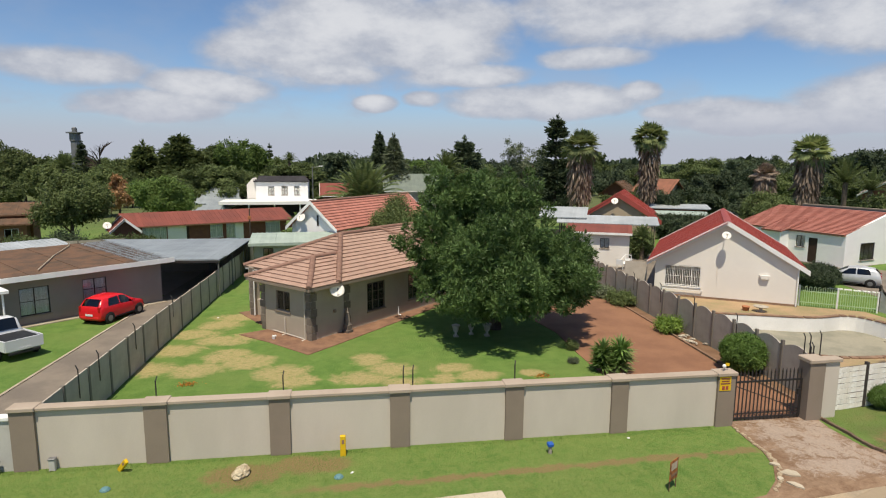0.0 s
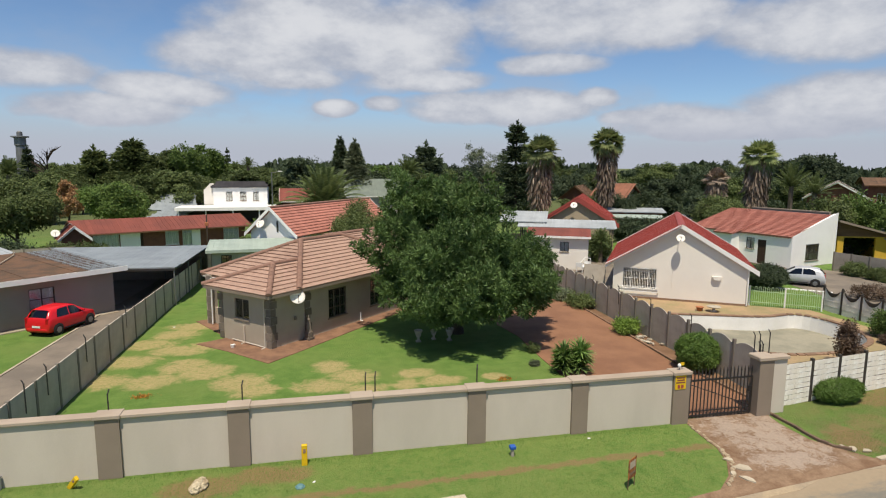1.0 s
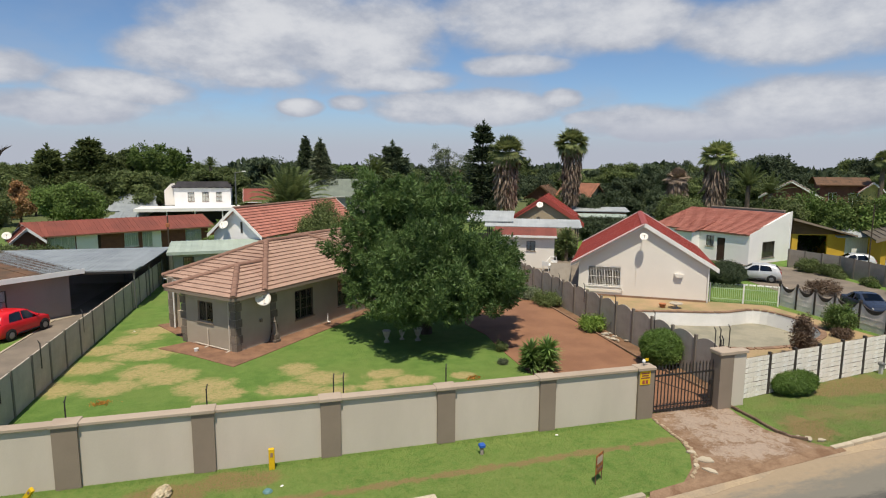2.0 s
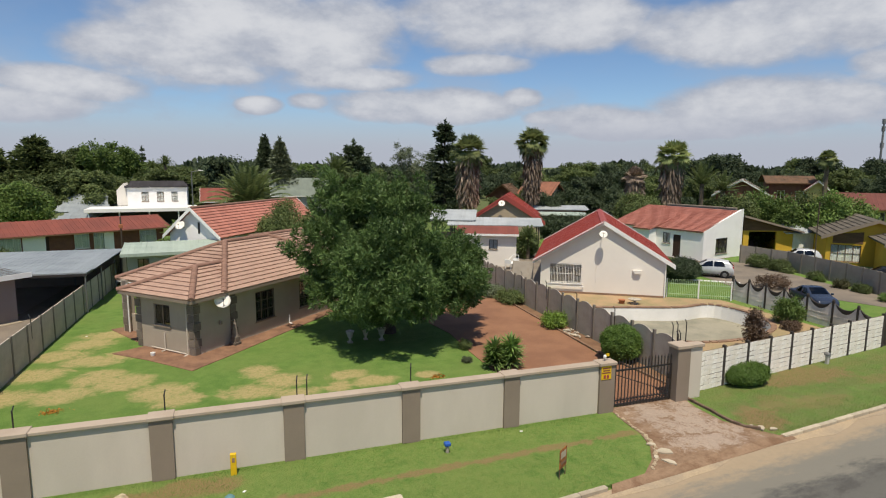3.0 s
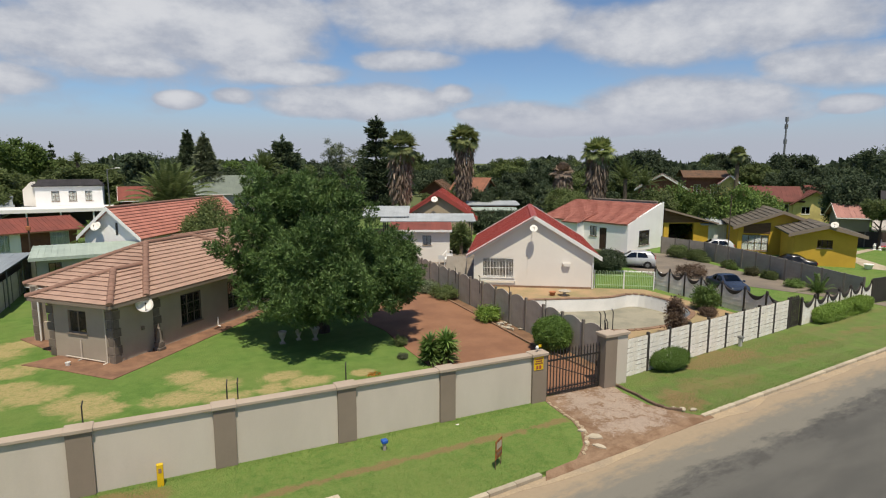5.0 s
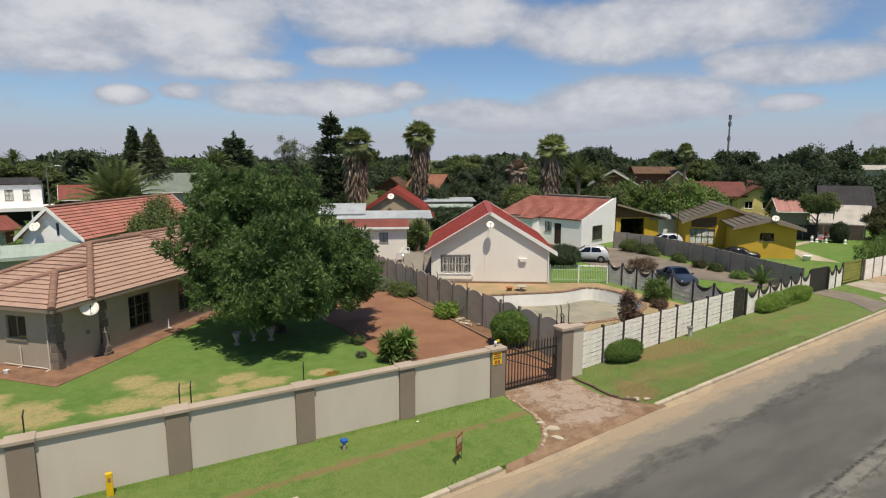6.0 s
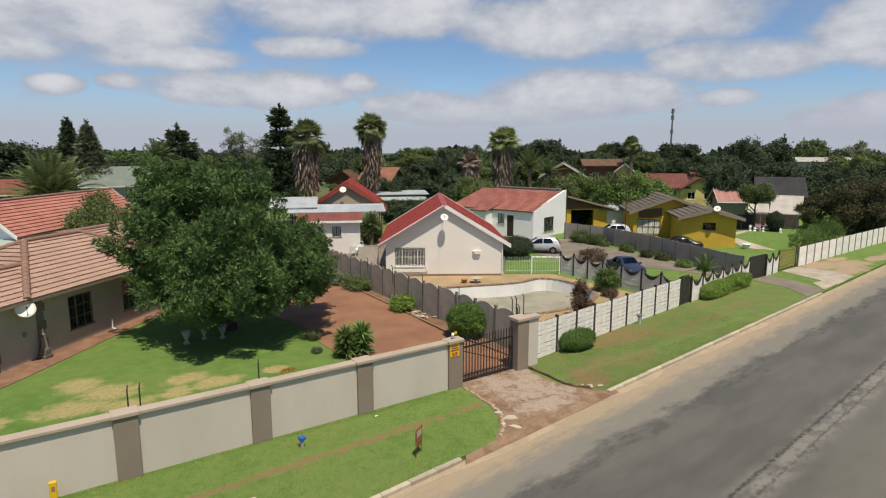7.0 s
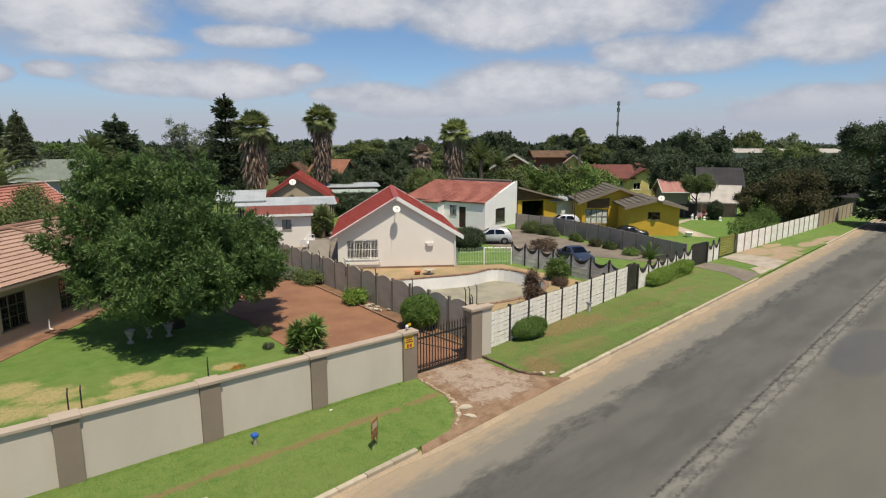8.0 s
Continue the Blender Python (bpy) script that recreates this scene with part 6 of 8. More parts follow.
slope(H8, "roof_pitch", (-8.6, -1.0, 2.1), (-1.0, -1.0, 2.1), (-2.0, 4.5, 4.6), (-6.5, 4.5, 4.6), "oldzinc", "rib", wide=0.5)
slope(H8, "roof_pitch", (-7.5, -6.0, 1.3), (-2.5, -6.0, 1.3), (-1.0, -2.0, 2.2), (-6.0, -2.0, 2.2), "oldzinc", "rib", wide=0.5)

# house with a pale gable and a long red tiled roof behind the bungalow
H9 = thing("red_roof_house", "pale grey gabled house with a long red tiled roof", "house", pose(-5.99, 56.68, 0, 0, 0, -35))
shell(H9, 0.15, 0, 5.2, 17.0, 3.5, "brightwall", None, ("y", 5.55))
gable_roof(H9, 0.15, 0, 5.2, 17.0, 3.45, 5.6, "y", "redtile", 0.4, "tile", "white", "ridge")
part("window_slot", boxes((3.1, -0.03, 3.4, 3.3, -0.003, 4.4)), "frame", H9)
dish(None, pose(-5.99, 56.68, 0, 0, 0, -35) @ Vector((1.7, 0, 3.9)), -30, 0.42, 0.5)
H10 = thing("green_roof_annex", "grey annex with a pale green flat roof", "annex", pose(-8.38, 49.29, 0, 0, 0, 5))
f = shell(H10, 0.2, 0, 8.0, 4.0, 2.5, "greywall", {"front": [(0.7, 1.5, 1.5, 2.2)]})
window(H10, f["front"], 0.7, 1.5, 1.5, 2.2, "frame", cols=2, rows=1)
slope(H10, "roof_pitch", (-0.2, -0.5, 2.6), (8.2, -0.5, 2.6), (8.2, 4.5, 2.95), (-0.2, 4.5, 2.95), "greenroof", "rib", wide=0.4)
part("fascia", boxes((-0.22, -0.56, 2.46, 8.2, -0.51, 2.7)), "greenroof", H10)

# red gable behind the white house, its sheds and outbuilding
H11 = thing("red_gable_house", "tan house with a red-edged gable roof", "house", pose(26.37, 67.0, 0, 0, 0, -28))
shell(H11, 0.4, 0, 8.8, 12.0, 2.7, "tanwall", None, ("y", 5.5))
gable_roof(H11, 0.4, 0, 8.8, 12.0, 2.9, 5.75, "y", "redroof", 0.3, "rib", None, wide=0.4)
for s, e in ((-0.2, 4.6), (9.4, 4.6)):
    part("barge_board", prism(bmesh.new(), [(s, 2.35), (s, 2.85), (e, 5.95), (e, 5.3)], "y", -0.42, -0.3), "redroof", H11)
dish(None, pose(26.37, 67.0, 0, 0, 0, -28) @ Vector((4.2, -0.55, 4.7)), -28, 0.4, 0.3)
for k, (x, y, w, d, z0, z1) in enumerate(((21.4, 60.3, 10.2, 3.5, 3.0, 3.55), (20.0, 62.4, 5.0, 5.0, 3.42, 4.2))):
    s = thing("zinc_shelter", "open shelter with a pale zinc sheet roof", "shed", pose(x, y, 0, 0, 0, -24), group="zinc shelters")
    slope(s, "roof_pitch", (0, 0, z0), (w, 0, z0), (w, d, z1), (0, d, z1), "zinc", "rib", wide=0.4)
    for px in (0.3, w / 2, w - 0.3):
        for py, pz in ((0.2, z0), (d - 0.2, z1 - 0.05)):
            part("post", tubes(((px, py, 0), (px, py, pz - 0.1), 0.06)), "ironblack", s)
    part("back_wall", boxes((0.1, d - 0.1, 0, w - 0.1, d, 1.5)), "tanwall", s)
OB = thing("outbuilding", "small cream outbuilding with a red roof", "outbuilding", pose(20.66, 50.97, 0, 0, 0, -25))
f = shell(OB, -1.5, 0, 4.05, 4.0, 3.0, "whitewall", {"front": [(3.0, 3.8, 1.65, 2.55)]})
window(OB, f["front"], 3.0, 3.8, 1.65, 2.55, "frame", cols=2, rows=1, curtain=True)
slope(OB, "roof_pitch", (-1.7, -0.35, 3.12), (4.25, -0.35, 3.12), (4.25, 4.3, 3.4), (-1.7, 4.3, 3.4), "oxidered", "rib", wide=0.4)
part("fascia", boxes((-1.7, -0.41, 2.92, 4.25, -0.36, 3.12)), "white", OB)
for k, (x, y, w, d, z0, z1, mt) in enumerate(((37.5, 71.7, 7.4, 2.6, 2.8, 3.05, "greenroof"), (39.5, 76.5, 8.5, 5, 3.2, 3.5, "zinc"), (46.0, 67.0, 4.0, 5, 2.8, 3.1, "zinc"))):
    s = thing("zinc_shelter", "low shed with a pale zinc sheet roof", "shed", pose(x, y, 0, 0, 0, -25), group="zinc shelters")
    part("wall", boxes((0.2, 0.3, 0, w - 0.2, d - 0.2, z0 - 0.1)), "brick", s)
    slope(s, "roof_pitch", (0, 0, z0), (w, 0, z0), (w, d, z1), (0, d, z1), mt, "rib", wide=0.4)


# ---- houses far off ----
def far_house(name, label, x, y, yaw, w, d, h, top, axis, wall, roof, barge="white", over=0.6, mode="rib"):
    r = thing(name, label, "house", pose(x, y, 0, 0, 0, yaw), group="houses in the distance")
    f = shell(r, 0, 0, w, d, h, wall, {"front": [(w * 0.2, w * 0.2 + 1.2, h * 0.4, h * 0.8), (w * 0.65, w * 0.65 + 1.2, h * 0.4, h * 0.8)]} if w > 5 else None, (axis, top))
    if w > 5:
        for k in (0.2, 0.65):
            window(r, f["front"], w * k, w * k + 1.2, h * 0.4, h * 0.8, "white", cols=2, rows=1)
    gable_roof(r, 0, 0, w, d, h + 0.05, top + 0.05, axis, roof, over, mode, barge, wide=0.6)
    return r


far_house("green_roof_house", "house with a pale green hip roof among trees", 6.0, 109.8, 0, 9, 8, 4.1, 6.8, "x", "greywall", "dullgreen")
far_house("brown_shed_house", "brick building with brown roofs behind trees", -40.0, 66.5, 20, 6.2, 6, 3.6, 4.5, "x", "rawbrick", "brownroof", "woodframe")
far_house("low_brown_house", "low brown flat-roofed building", -38.5, 64.0, 20, 5.4, 3, 2.8, 3.1, "x", "rawbrick", "brownroof", "woodframe")
far_house("brick_gable_house", "dark brick gable with white barge boards", 76.0, 79.0, -46, 7.8, 8, 5.0, 7.3, "y", "brick", "brownroof")
far_house("brick_upper_house", "dark brick two-storey house with a low roof", 85.4, 77.0, -40, 6.2, 7, 6.9, 7.9, "x", "brick", "brownroof", "woodframe")
far_house("yellow_gable_house", "small pale yellow gable", 89.1, 72.7, -40, 2.6, 5, 6.1, 7.2, "y", "paleyellow", "oxidered")
far_house("red_roof_far_house", "pale yellow house with a broad red tiled roof", 88.0, 66.5, -45, 7.6, 8, 3.4, 5.4, "x", "paleyellow", "darkred", "woodframe")
far_house("red_gable_far_house", "pale yellow gable under a red roof", 92.5, 61.5, -45, 6.0, 8, 3.0, 4.9, "y", "paleyellow", "darkred", "woodframe")
far_house("red_ridge_far_house", "house with a red roof among trees", 98.0, 62.0, -45, 6, 8, 3.8, 5.5, "x", "paleyellow", "darkred", "woodframe")
far_house("pink_roof_house", "low building with a faded pink roof", 82.6, 48.2, -45, 3.4, 5, 2.4, 3.8, "x", "darkwall", "fadedpink")
far_house("charcoal_roof_house", "house with a broad charcoal roof", 84.68, 43.77, -60, 5.0, 11, 3.3, 5.6, "x", "greywall", "darkroof", "darkroof")
far_house("pale_roof_garage", "garage with a pale weathered sloping roof", 75.88, 37.52, -66, 3.0, 11, 1.75, 3.6, "x", "greywall", "palegarage", "palegarage", 0.25)
far_house("pale_roof_shed", "low shed with a pale weathered roof", 75.06, 39.87, -62, 1.7, 5, 1.75, 2.6, "x", "greywall", "palegarage", "palegarage", 0.2)
far_house("long_white_roof_hall", "long low hall with a white roof", 154.0, 70.8, -50, 24, 10, 7.1, 7.9, "x", "greywall", "palegarage")
far_house("terracotta_roof_house", "house with a terracotta roof behind palms", 50.6, 101.8, -50, 5.5, 9, 4.0, 6.3, "x", "tanwall", "terraroof", "woodframe")
far_house("terracotta_ridge_house", "long terracotta roofed house among trees", 44.6, 102.0, -35, 4.9, 9, 3.9, 5.9, "y", "brick", "brownroof", "woodframe")
far_house("red_far_house", "red-roofed house beside the double-storey", -5.5, 106.0, 2, 6, 7, 3.4, 5.2, "x", "brick", "oxidered")
far_house("grey_roof_far_house", "grey low building behind the tall fence", 88.0, 30.0, -72, 4.9, 7, 2.6, 3.2, "x", "darkwall", "darkroof", "steel")

tower = thing("water_tower", "tall dark concrete tower with a flat top", "tower", pose(-51.0, 119.6, 0))
part("shaft", lathe([(1.2, 0), (0.85, 8), (0.75, 12.4)], 14), "steel", tower)
part("head", lathe([(0.75, 12.4), (0.9, 12.6), (0.9, 13.9), (1.4, 14.0), (1.4, 14.2), (0.45, 14.25), (0.45, 14.9), (0.2, 15.1)], 14), "steel", tower)
mast = thing("cell_mast", "tall thin grey cellular mast", "mast", pose(246.9, 170.5, 0))
part("pole", tubes(((0, 0, 0), (0, 0, 18), 0.5, 0.4), ((0, 0, 18), (0, 0, 29), 0.4, 0.3)), "steel", mast)
for z in (17.5, 24.0, 27.0):
    part("antenna", boxes((-0.62, -0.4, z, 0.62, 0.4, z + 2.0)), "steel", mast)
for x, y, h in ((30.9, 95.1, 9.0), (-6.0, 88.0, 8.4)):
    pl = thing("street_lamp", "thin grey street lamp on a tall pole", "street lamp", pose(x, y, 0), group="street lamps")
    part("pole", tubes(((0, 0, 0), (0, 0, h), 0.1, 0.06)), "steel", pl)
    part("arm", tubes(((0, 0, h - 0.1), (1.1, 0, h + 0.1), 0.04)), "steel", pl)
    part("head", boxes((0.9, -0.12, h + 0.05, 1.5, 0.12, h + 0.17), bevel=0.02), "white", pl)


# ---- trees ----
def tree(name, x, y, height, radius, seed, mat="leaf", label="leafy green tree", trunk=0.3, leaf=0.42, dense=1.0, squat=1.0, skirt=0.25, category="tree", group="", clump=0.9, slim=0.5, z=0.0):
    """A broadleaf tree: trunk with limbs, crown of many leaf clumps."""
    if len(label.split()) < 4:
        label += " in the distance"
    r = thing(name, label, category, pose(x, y, z, 0, 0, seed * 47 % 360), group)
    low = height * skirt
    rz = (height - low) / 2 * squat
    zc = height - rz * 1.06
    part("trunk", trunk_mesh(seed, max(zc, 0.5), trunk, radius * 0.6), "bark", r)
    count = int(230 * dense)
    me = crown_mesh("crown", seed, radius * 0.93, rz * 0.95, zc, count, 52, leaf * 0.68, mat, clump * (0.55 + 0.05 * radius), slim)
    ob = new("crown", me)
    ob.parent = r
    return r


def conifer(name, x, y, height, radius, seed, mat="leaf_dark", label="dark conifer", tiers=16, layered=False, group="", dense=1):
    """A conifer: straight trunk, tiers of branches carrying needle sprays."""
    if len(label.split()) < 4:
        label += " in the distance"
    r = thing(name, label, "tree", pose(x, y, 0, 0, 0, seed * 31 % 360), group)
    part("trunk", tubes(((0, 0, -0.1), (0, 0, height * 0.97), height * 0.022, 0.04), sides=8), "bark", r)
    rng = np.random.default_rng(seed)
    pts, dirs = [], []
    for k in range(tiers):
        f = (k + rng.uniform(-0.35, 0.35)) / tiers
        z = height * (0.12 + 0.86 * min(max(f, 0), 1))
        reach = radius * ((1 - min(max(f, 0), 1)) ** (0.7 if layered else 1.0) + 0.03)
        arms = int(rng.integers(5, 8)) if layered else 9
        for j in range(arms):
            a = j * math.tau / arms + k * 0.9 + rng.uniform(-0.4, 0.4)
            rr = reach * (rng.uniform(0.45, 1.15) if layered else rng.uniform(0.7, 1.1))
            fall = 0.05 if layered else 0.3
            for s in np.linspace(0.12, 1.0, 11):
                q = np.array([math.cos(a) * rr * s, math.sin(a) * rr * s, z - fall * rr * s + 0.22 * rr * s * s])
                fan = (0.16 if layered else 0.13) * rr * (0.35 + math.sin(math.pi * min(1, s * 0.9)))
                for _ in range(6 * dense):
                    w = rng.normal(0, 1)
                    pts.append(q + np.array([-math.sin(a) * w * fan, math.cos(a) * w * fan, rng.normal(0, 0.05 * radius if layered else 0.04 * radius)]))
                    dirs.append((math.cos(a) - math.sin(a) * w * 0.6, math.sin(a) + math.cos(a) * w * 0.6, 0.1 if layered else -0.15))
    for s in range(40):
        pts.append(np.array([rng.normal(0, 0.06), rng.normal(0, 0.06), height * rng.uniform(0.93, 1.0)]))
        dirs.append((rng.normal(0, 0.4), rng.normal(0, 0.4), 1.0))
    v, f_ = scatter_leaves(np.array(pts), np.array(dirs), 0.07 * radius + 0.3 + 0.1 * (dense - 1), 0.26, 0.35, seed)
    ob = new("crown", mesh_from("crown", v, f_, mat))
    ob.parent = r
    return r


def fan_palm(name, x, y, height, radius, seed, label, skirt=5.0, mat="palmleaf", width=0.8):
    """A fan palm: trunk wrapped in a skirt of dry fronds, crown of fan leaves."""
    r = thing(name, label, "palm", pose(x, y, 0), group="fan palms")
    rng = random.Random(seed)
    top = height - radius * 0.75
    part("trunk", tubes(((0, 0, -0.1), (0, 0, top), 0.42, 0.3), sides=10), "palmtrunk", r)
    if skirt:
        pts, dirs = [], []
        g = np.random.default_rng(seed)
        for k in range(1500):
            z = top - skirt * g.random() ** 0.9
            a = g.random() * math.tau
            rr = (0.35 + width * (0.55 + 0.45 * (z - top + skirt) / skirt)) * g.uniform(0.55, 1.1)
            pts.append((math.cos(a) * rr, math.sin(a) * rr, z))
            dirs.append((math.cos(a) * 0.22, math.sin(a) * 0.22, -1.0))
        v, f = scatter_leaves(np.array(pts), np.array(dirs), 1.15, 0.16, 0.16, seed)
        ob = new("dead_frond_skirt", mesh_from("dead_frond_skirt", v, f, "skirt"))
        ob.parent = r
        tagged(ob, "hanging skirt of dry brown fronds")
    radius *= 0.9
    verts, faces = [], []
    for k in range(72):
        a = k * 2.39996 + rng.uniform(-0.25, 0.25)
        el = math.radians(-46 + 134 * ((k + 0.5) / 72) ** 0.62 + rng.uniform(-8, 8))
        stalk = radius * rng.uniform(0.42, 0.62)
        heart = Vector((0, 0, top))
        out = Vector((math.cos(a) * math.cos(el), math.sin(a) * math.cos(el), math.sin(el)))
        hub = heart + out * stalk
        sidev = Vector((-math.sin(a), math.cos(a), 0))
        sidev = (sidev + out.cross(sidev) * rng.uniform(-0.5, 0.5)).normalized()
        up = sidev.cross(out)
        up = -up if up.z < 0 else up
        i = len(verts)
        verts += [heart + sidev * 0.04, heart - sidev * 0.04, hub - sidev * 0.03, hub + sidev * 0.03]
        faces.append((i, i + 1, i + 2, i + 3))
        tip_ = math.radians(max(8, 62 - 0.75 * max(0, math.degrees(el) + 10)))
        fore = out * math.cos(tip_) - up * math.sin(tip_)
        blades = 13
        ln = radius * rng.uniform(0.42, 0.56)
        half = 1.75 / (blades - 1)
        for b in range(blades):
            ang = (b / (blades - 1) - 0.5) * 3.5
            def ray(g, r_, sag):
                return hub + (fore * math.cos(g) + sidev * math.sin(g)) * r_ - up * (0.10 * r_ * (g * 0.6) ** 2) - Vector((0, 0, sag))
            far_ = ln * (1 - 0.08 * abs(ang)) * rng.uniform(0.9, 1.08)
            i = len(verts)
            verts += [hub, ray(ang - half, far_ * 0.6, 0.04 * ln), ray(ang, far_, ln * rng.uniform(0.02, 0.2)), ray(ang + half, far_ * 0.6, 0.04 * ln)]
            faces.append((i, i + 1, i + 2, i + 3))
    ob = new("crown", mesh_from("crown", np.array([tuple(v) for v in verts]), np.array(faces), mat))
    ob.parent = r
    return r


def feather_palm(name, x, y, height, radius, seed, label, mat="leaf_grey", fronds=44, trunk=0.4, arch=1.0, group="feather palms"):
    """A date palm: arching feather fronds from the top of a stout trunk."""
    r = thing(name, label, "palm", pose(x, y, 0), group=group)
    rng = random.Random(seed)
    top = max(0.3, height - radius * 0.85)
    part("trunk", tubes(((0, 0, -0.1), (0, 0, top), trunk * 1.1, trunk * 0.9), sides=10), "palmtrunk", r)
    verts, faces = [], []
    for k in range(fronds):
        a = k * 2.39996 + rng.uniform(-0.2, 0.2)
        el = math.radians(12 + 72 * (k / fronds) ** 0.8)
        ln = radius * rng.uniform(0.95, 1.25)
        hd = Vector((math.cos(a), math.sin(a), 0))
        sidev = Vector((-math.sin(a), math.cos(a), 0))
        pts = []
        for s in range(11):
            t = s / 10
            pts.append(Vector((0, 0, top)) + hd * ln * math.cos(el) * t + Vector((0, 0, 1)) * (ln * math.sin(el) * t - arch * 0.55 * ln * t * t * math.cos(el * 0.7)))
        for s in range(1, 11):
            p, q = pts[s - 1], pts[s]
            i = len(verts)
            verts += [p + sidev * 0.03, p - sidev * 0.03, q - sidev * 0.02, q + sidev * 0.02]
            faces.append((i, i + 1, i + 2, i + 3))
            for j in range(3):
                b = p.lerp(q, j / 3)
                for sg in (-1, 1):
                    w = ln * 0.16 * (1 - 0.55 * s / 10) * rng.uniform(0.8, 1.2)
                    tip = b + sidev * sg * w + (q - p).normalized() * w * 0.75 - Vector((0, 0, 1)) * w * 0.35
                    m_ = b.lerp(tip, 0.5)
                    o = (q - p).normalized() * 0.035 * ln * 0.3
                    i = len(verts)
                    verts += [b - o, m_ + o, tip, m_ - o]
                    faces.append((i, i + 1, i + 2, i + 3))
    ob = new("crown", mesh_from("crown", np.array([tuple(v) for v in verts]), np.array(faces), mat))
    ob.parent = r
    return r


def bush(name, x, y, rx, h, seed, mat="leaf_hedge", label="clipped round bush", ry=None, leaf=0.12, dense=1.0, category="bush", yaw=0, square=False, z=0.0, per=24, crisp=False):
    """A shrub: short stems and a crown of small leaves; crisp: clipped to a smooth outline."""
    ry = ry or rx
    r = thing(name, label, category, pose(x, y, z, 0, 0, yaw))
    part("stems", tubes(((0, 0, -0.05), (rx * 0.3, 0, h * 0.6), 0.04, 0.02), ((0, 0, -0.05), (-rx * 0.3, ry * 0.2, h * 0.6), 0.04, 0.02), ((0, 0, -0.05), (0, -ry * 0.3, h * 0.6), 0.04, 0.02), sides=5), "bark", r)
    rng = np.random.default_rng(seed)
    count = int(260 * dense)
    p, u = clumps(rng, count, 1.0, 1.0, 0.0, 0.5)
    if crisp:
        p = u * (1 - 0.16 * rng.random(count) ** 2 + 0.05 * np.sin(5 * u[:, 0] + 3) * np.sin(6 * u[:, 1] + 4 * u[:, 2]))[:, None]
    if square:
        p = np.sign(p) * np.abs(p) ** 0.6 * 0.95
    p = p * np.array([rx, ry, h / 2]) * 0.9 + np.array([0, 0, h / 2 + 0.02])
    q = np.repeat(p, per, 0) + rng.normal(0, leaf * 0.9, (count * per, 3))
    q[:, 2] = np.maximum(q[:, 2], 0.02)
    w = np.repeat(u, per, 0) + np.array([0, 0, 0.7])
    v, f = scatter_leaves(q, w, leaf, 0.5, 0.7, seed, lay=0.75 if crisp else 0.5)
    ob = new("foliage", mesh_from("foliage", v, f, mat))
    ob.parent = r
    return r


# the big tree in the garden
def garden_tree():
    r = thing("garden_tree", "broad dense dark green tree on the lawn", "tree", pose(7.75, 31.6, 0))
    rng = np.random.default_rng(11)
    part("trunk", trunk_mesh(5, 4.0, 0.34, 2.4, 9, 0.3), "bark", r)
    # boughs: middle, half width, half height, number of leaf bunches
    BOUGHS = [(0, 0, 4.2, 3.9, 2.5, 280), (-2.7, 0.2, 7.1, 1.9, 1.7, 170), (-0.7, 0, 7.3, 1.7, 1.6, 140), (1.2, 0.6, 6.7, 1.6, 1.9, 120),
              (3.6, -0.1, 4.3, 1.8, 1.5, 170), (-3.5, 0.0, 4.9, 1.7, 1.5, 130), (-2.8, -1.0, 3.0, 1.8, 1.1, 130), (0.2, -3.5, 2.7, 2.2, 1.4, 190),
              (2.7, -2.0, 2.5, 2.0, 1.5, 190), (-1.9, -2.6, 4.8, 1.9, 1.5, 140), (1.5, -2.3, 5.0, 1.7, 1.4, 120), (4.3, 0.0, 2.9, 1.7, 1.3, 140), (-1.6, -3.2, 2.4, 1.9, 1.2, 150),
              (0.0, 3.2, 4.0, 2.6, 2.2, 120), (0.6, -4.3, 3.5, 1.9, 1.1, 120), (3.0, -3.3, 3.6, 1.7, 1.1, 90), (-2.2, -3.9, 3.4, 1.6, 1.0, 80)]
    q, w = [], []
    for cx, cy, cz, rx, rz, k in BOUGHS:
        # tufts of shoots on each bough, longer than wide, turned outwards and up
        c, u = clumps(rng, max(8, k // 5), rx, rz, 0, 0.45)
        c = c + np.array([cx, cy, cz])
        for i in range(len(c)):
            if c[i, 2] < 1.75 + 0.35 * rng.random():
                continue
            out = u[i] * 0.65 + np.array([0, 0, 0.7]) + rng.normal(0, 0.22, 3)
            out /= np.linalg.norm(out)
            size = rng.uniform(0.7, 1.35)
            m_ = int(36 * size)
            along = rng.uniform(-0.5, 0.45, (m_, 1)) * size
            ring = rng.normal(0, 1, (m_, 3))
            ring /= np.linalg.norm(ring, axis=1)[:, None]
            side = ring * 0.27 * size * np.sqrt(np.clip(1 - (along / (0.55 * size)) ** 2, 0.05, 1))
            q.append(c[i] + out * along + side)
            w.append(ring * 0.8 + out * (0.5 + 0.9 * along / size) + np.array([0, 0, 0.25]))
        p, u = clumps(rng, k * 2, rx * 0.78, rz * 0.78, 0, 0.8)
        p = p + np.array([cx, cy, cz])
        keep = p[:, 2] > 1.8
        q.append(p[keep])
        w.append(u[keep])
    bunch, bw = np.concatenate(q), np.concatenate(w)
    pts = np.repeat(bunch, 8, 0) + rng.normal(0, 0.035, (len(bunch) * 8, 3))
    v, f = scatter_leaves(pts, np.repeat(bw, 8, 0), 0.24, 0.22, 0.45, 21, lay=0.25)
    ob = new("crown", mesh_from("crown", v, f, "leaf_main"))
    ob.parent = r


garden_tree()

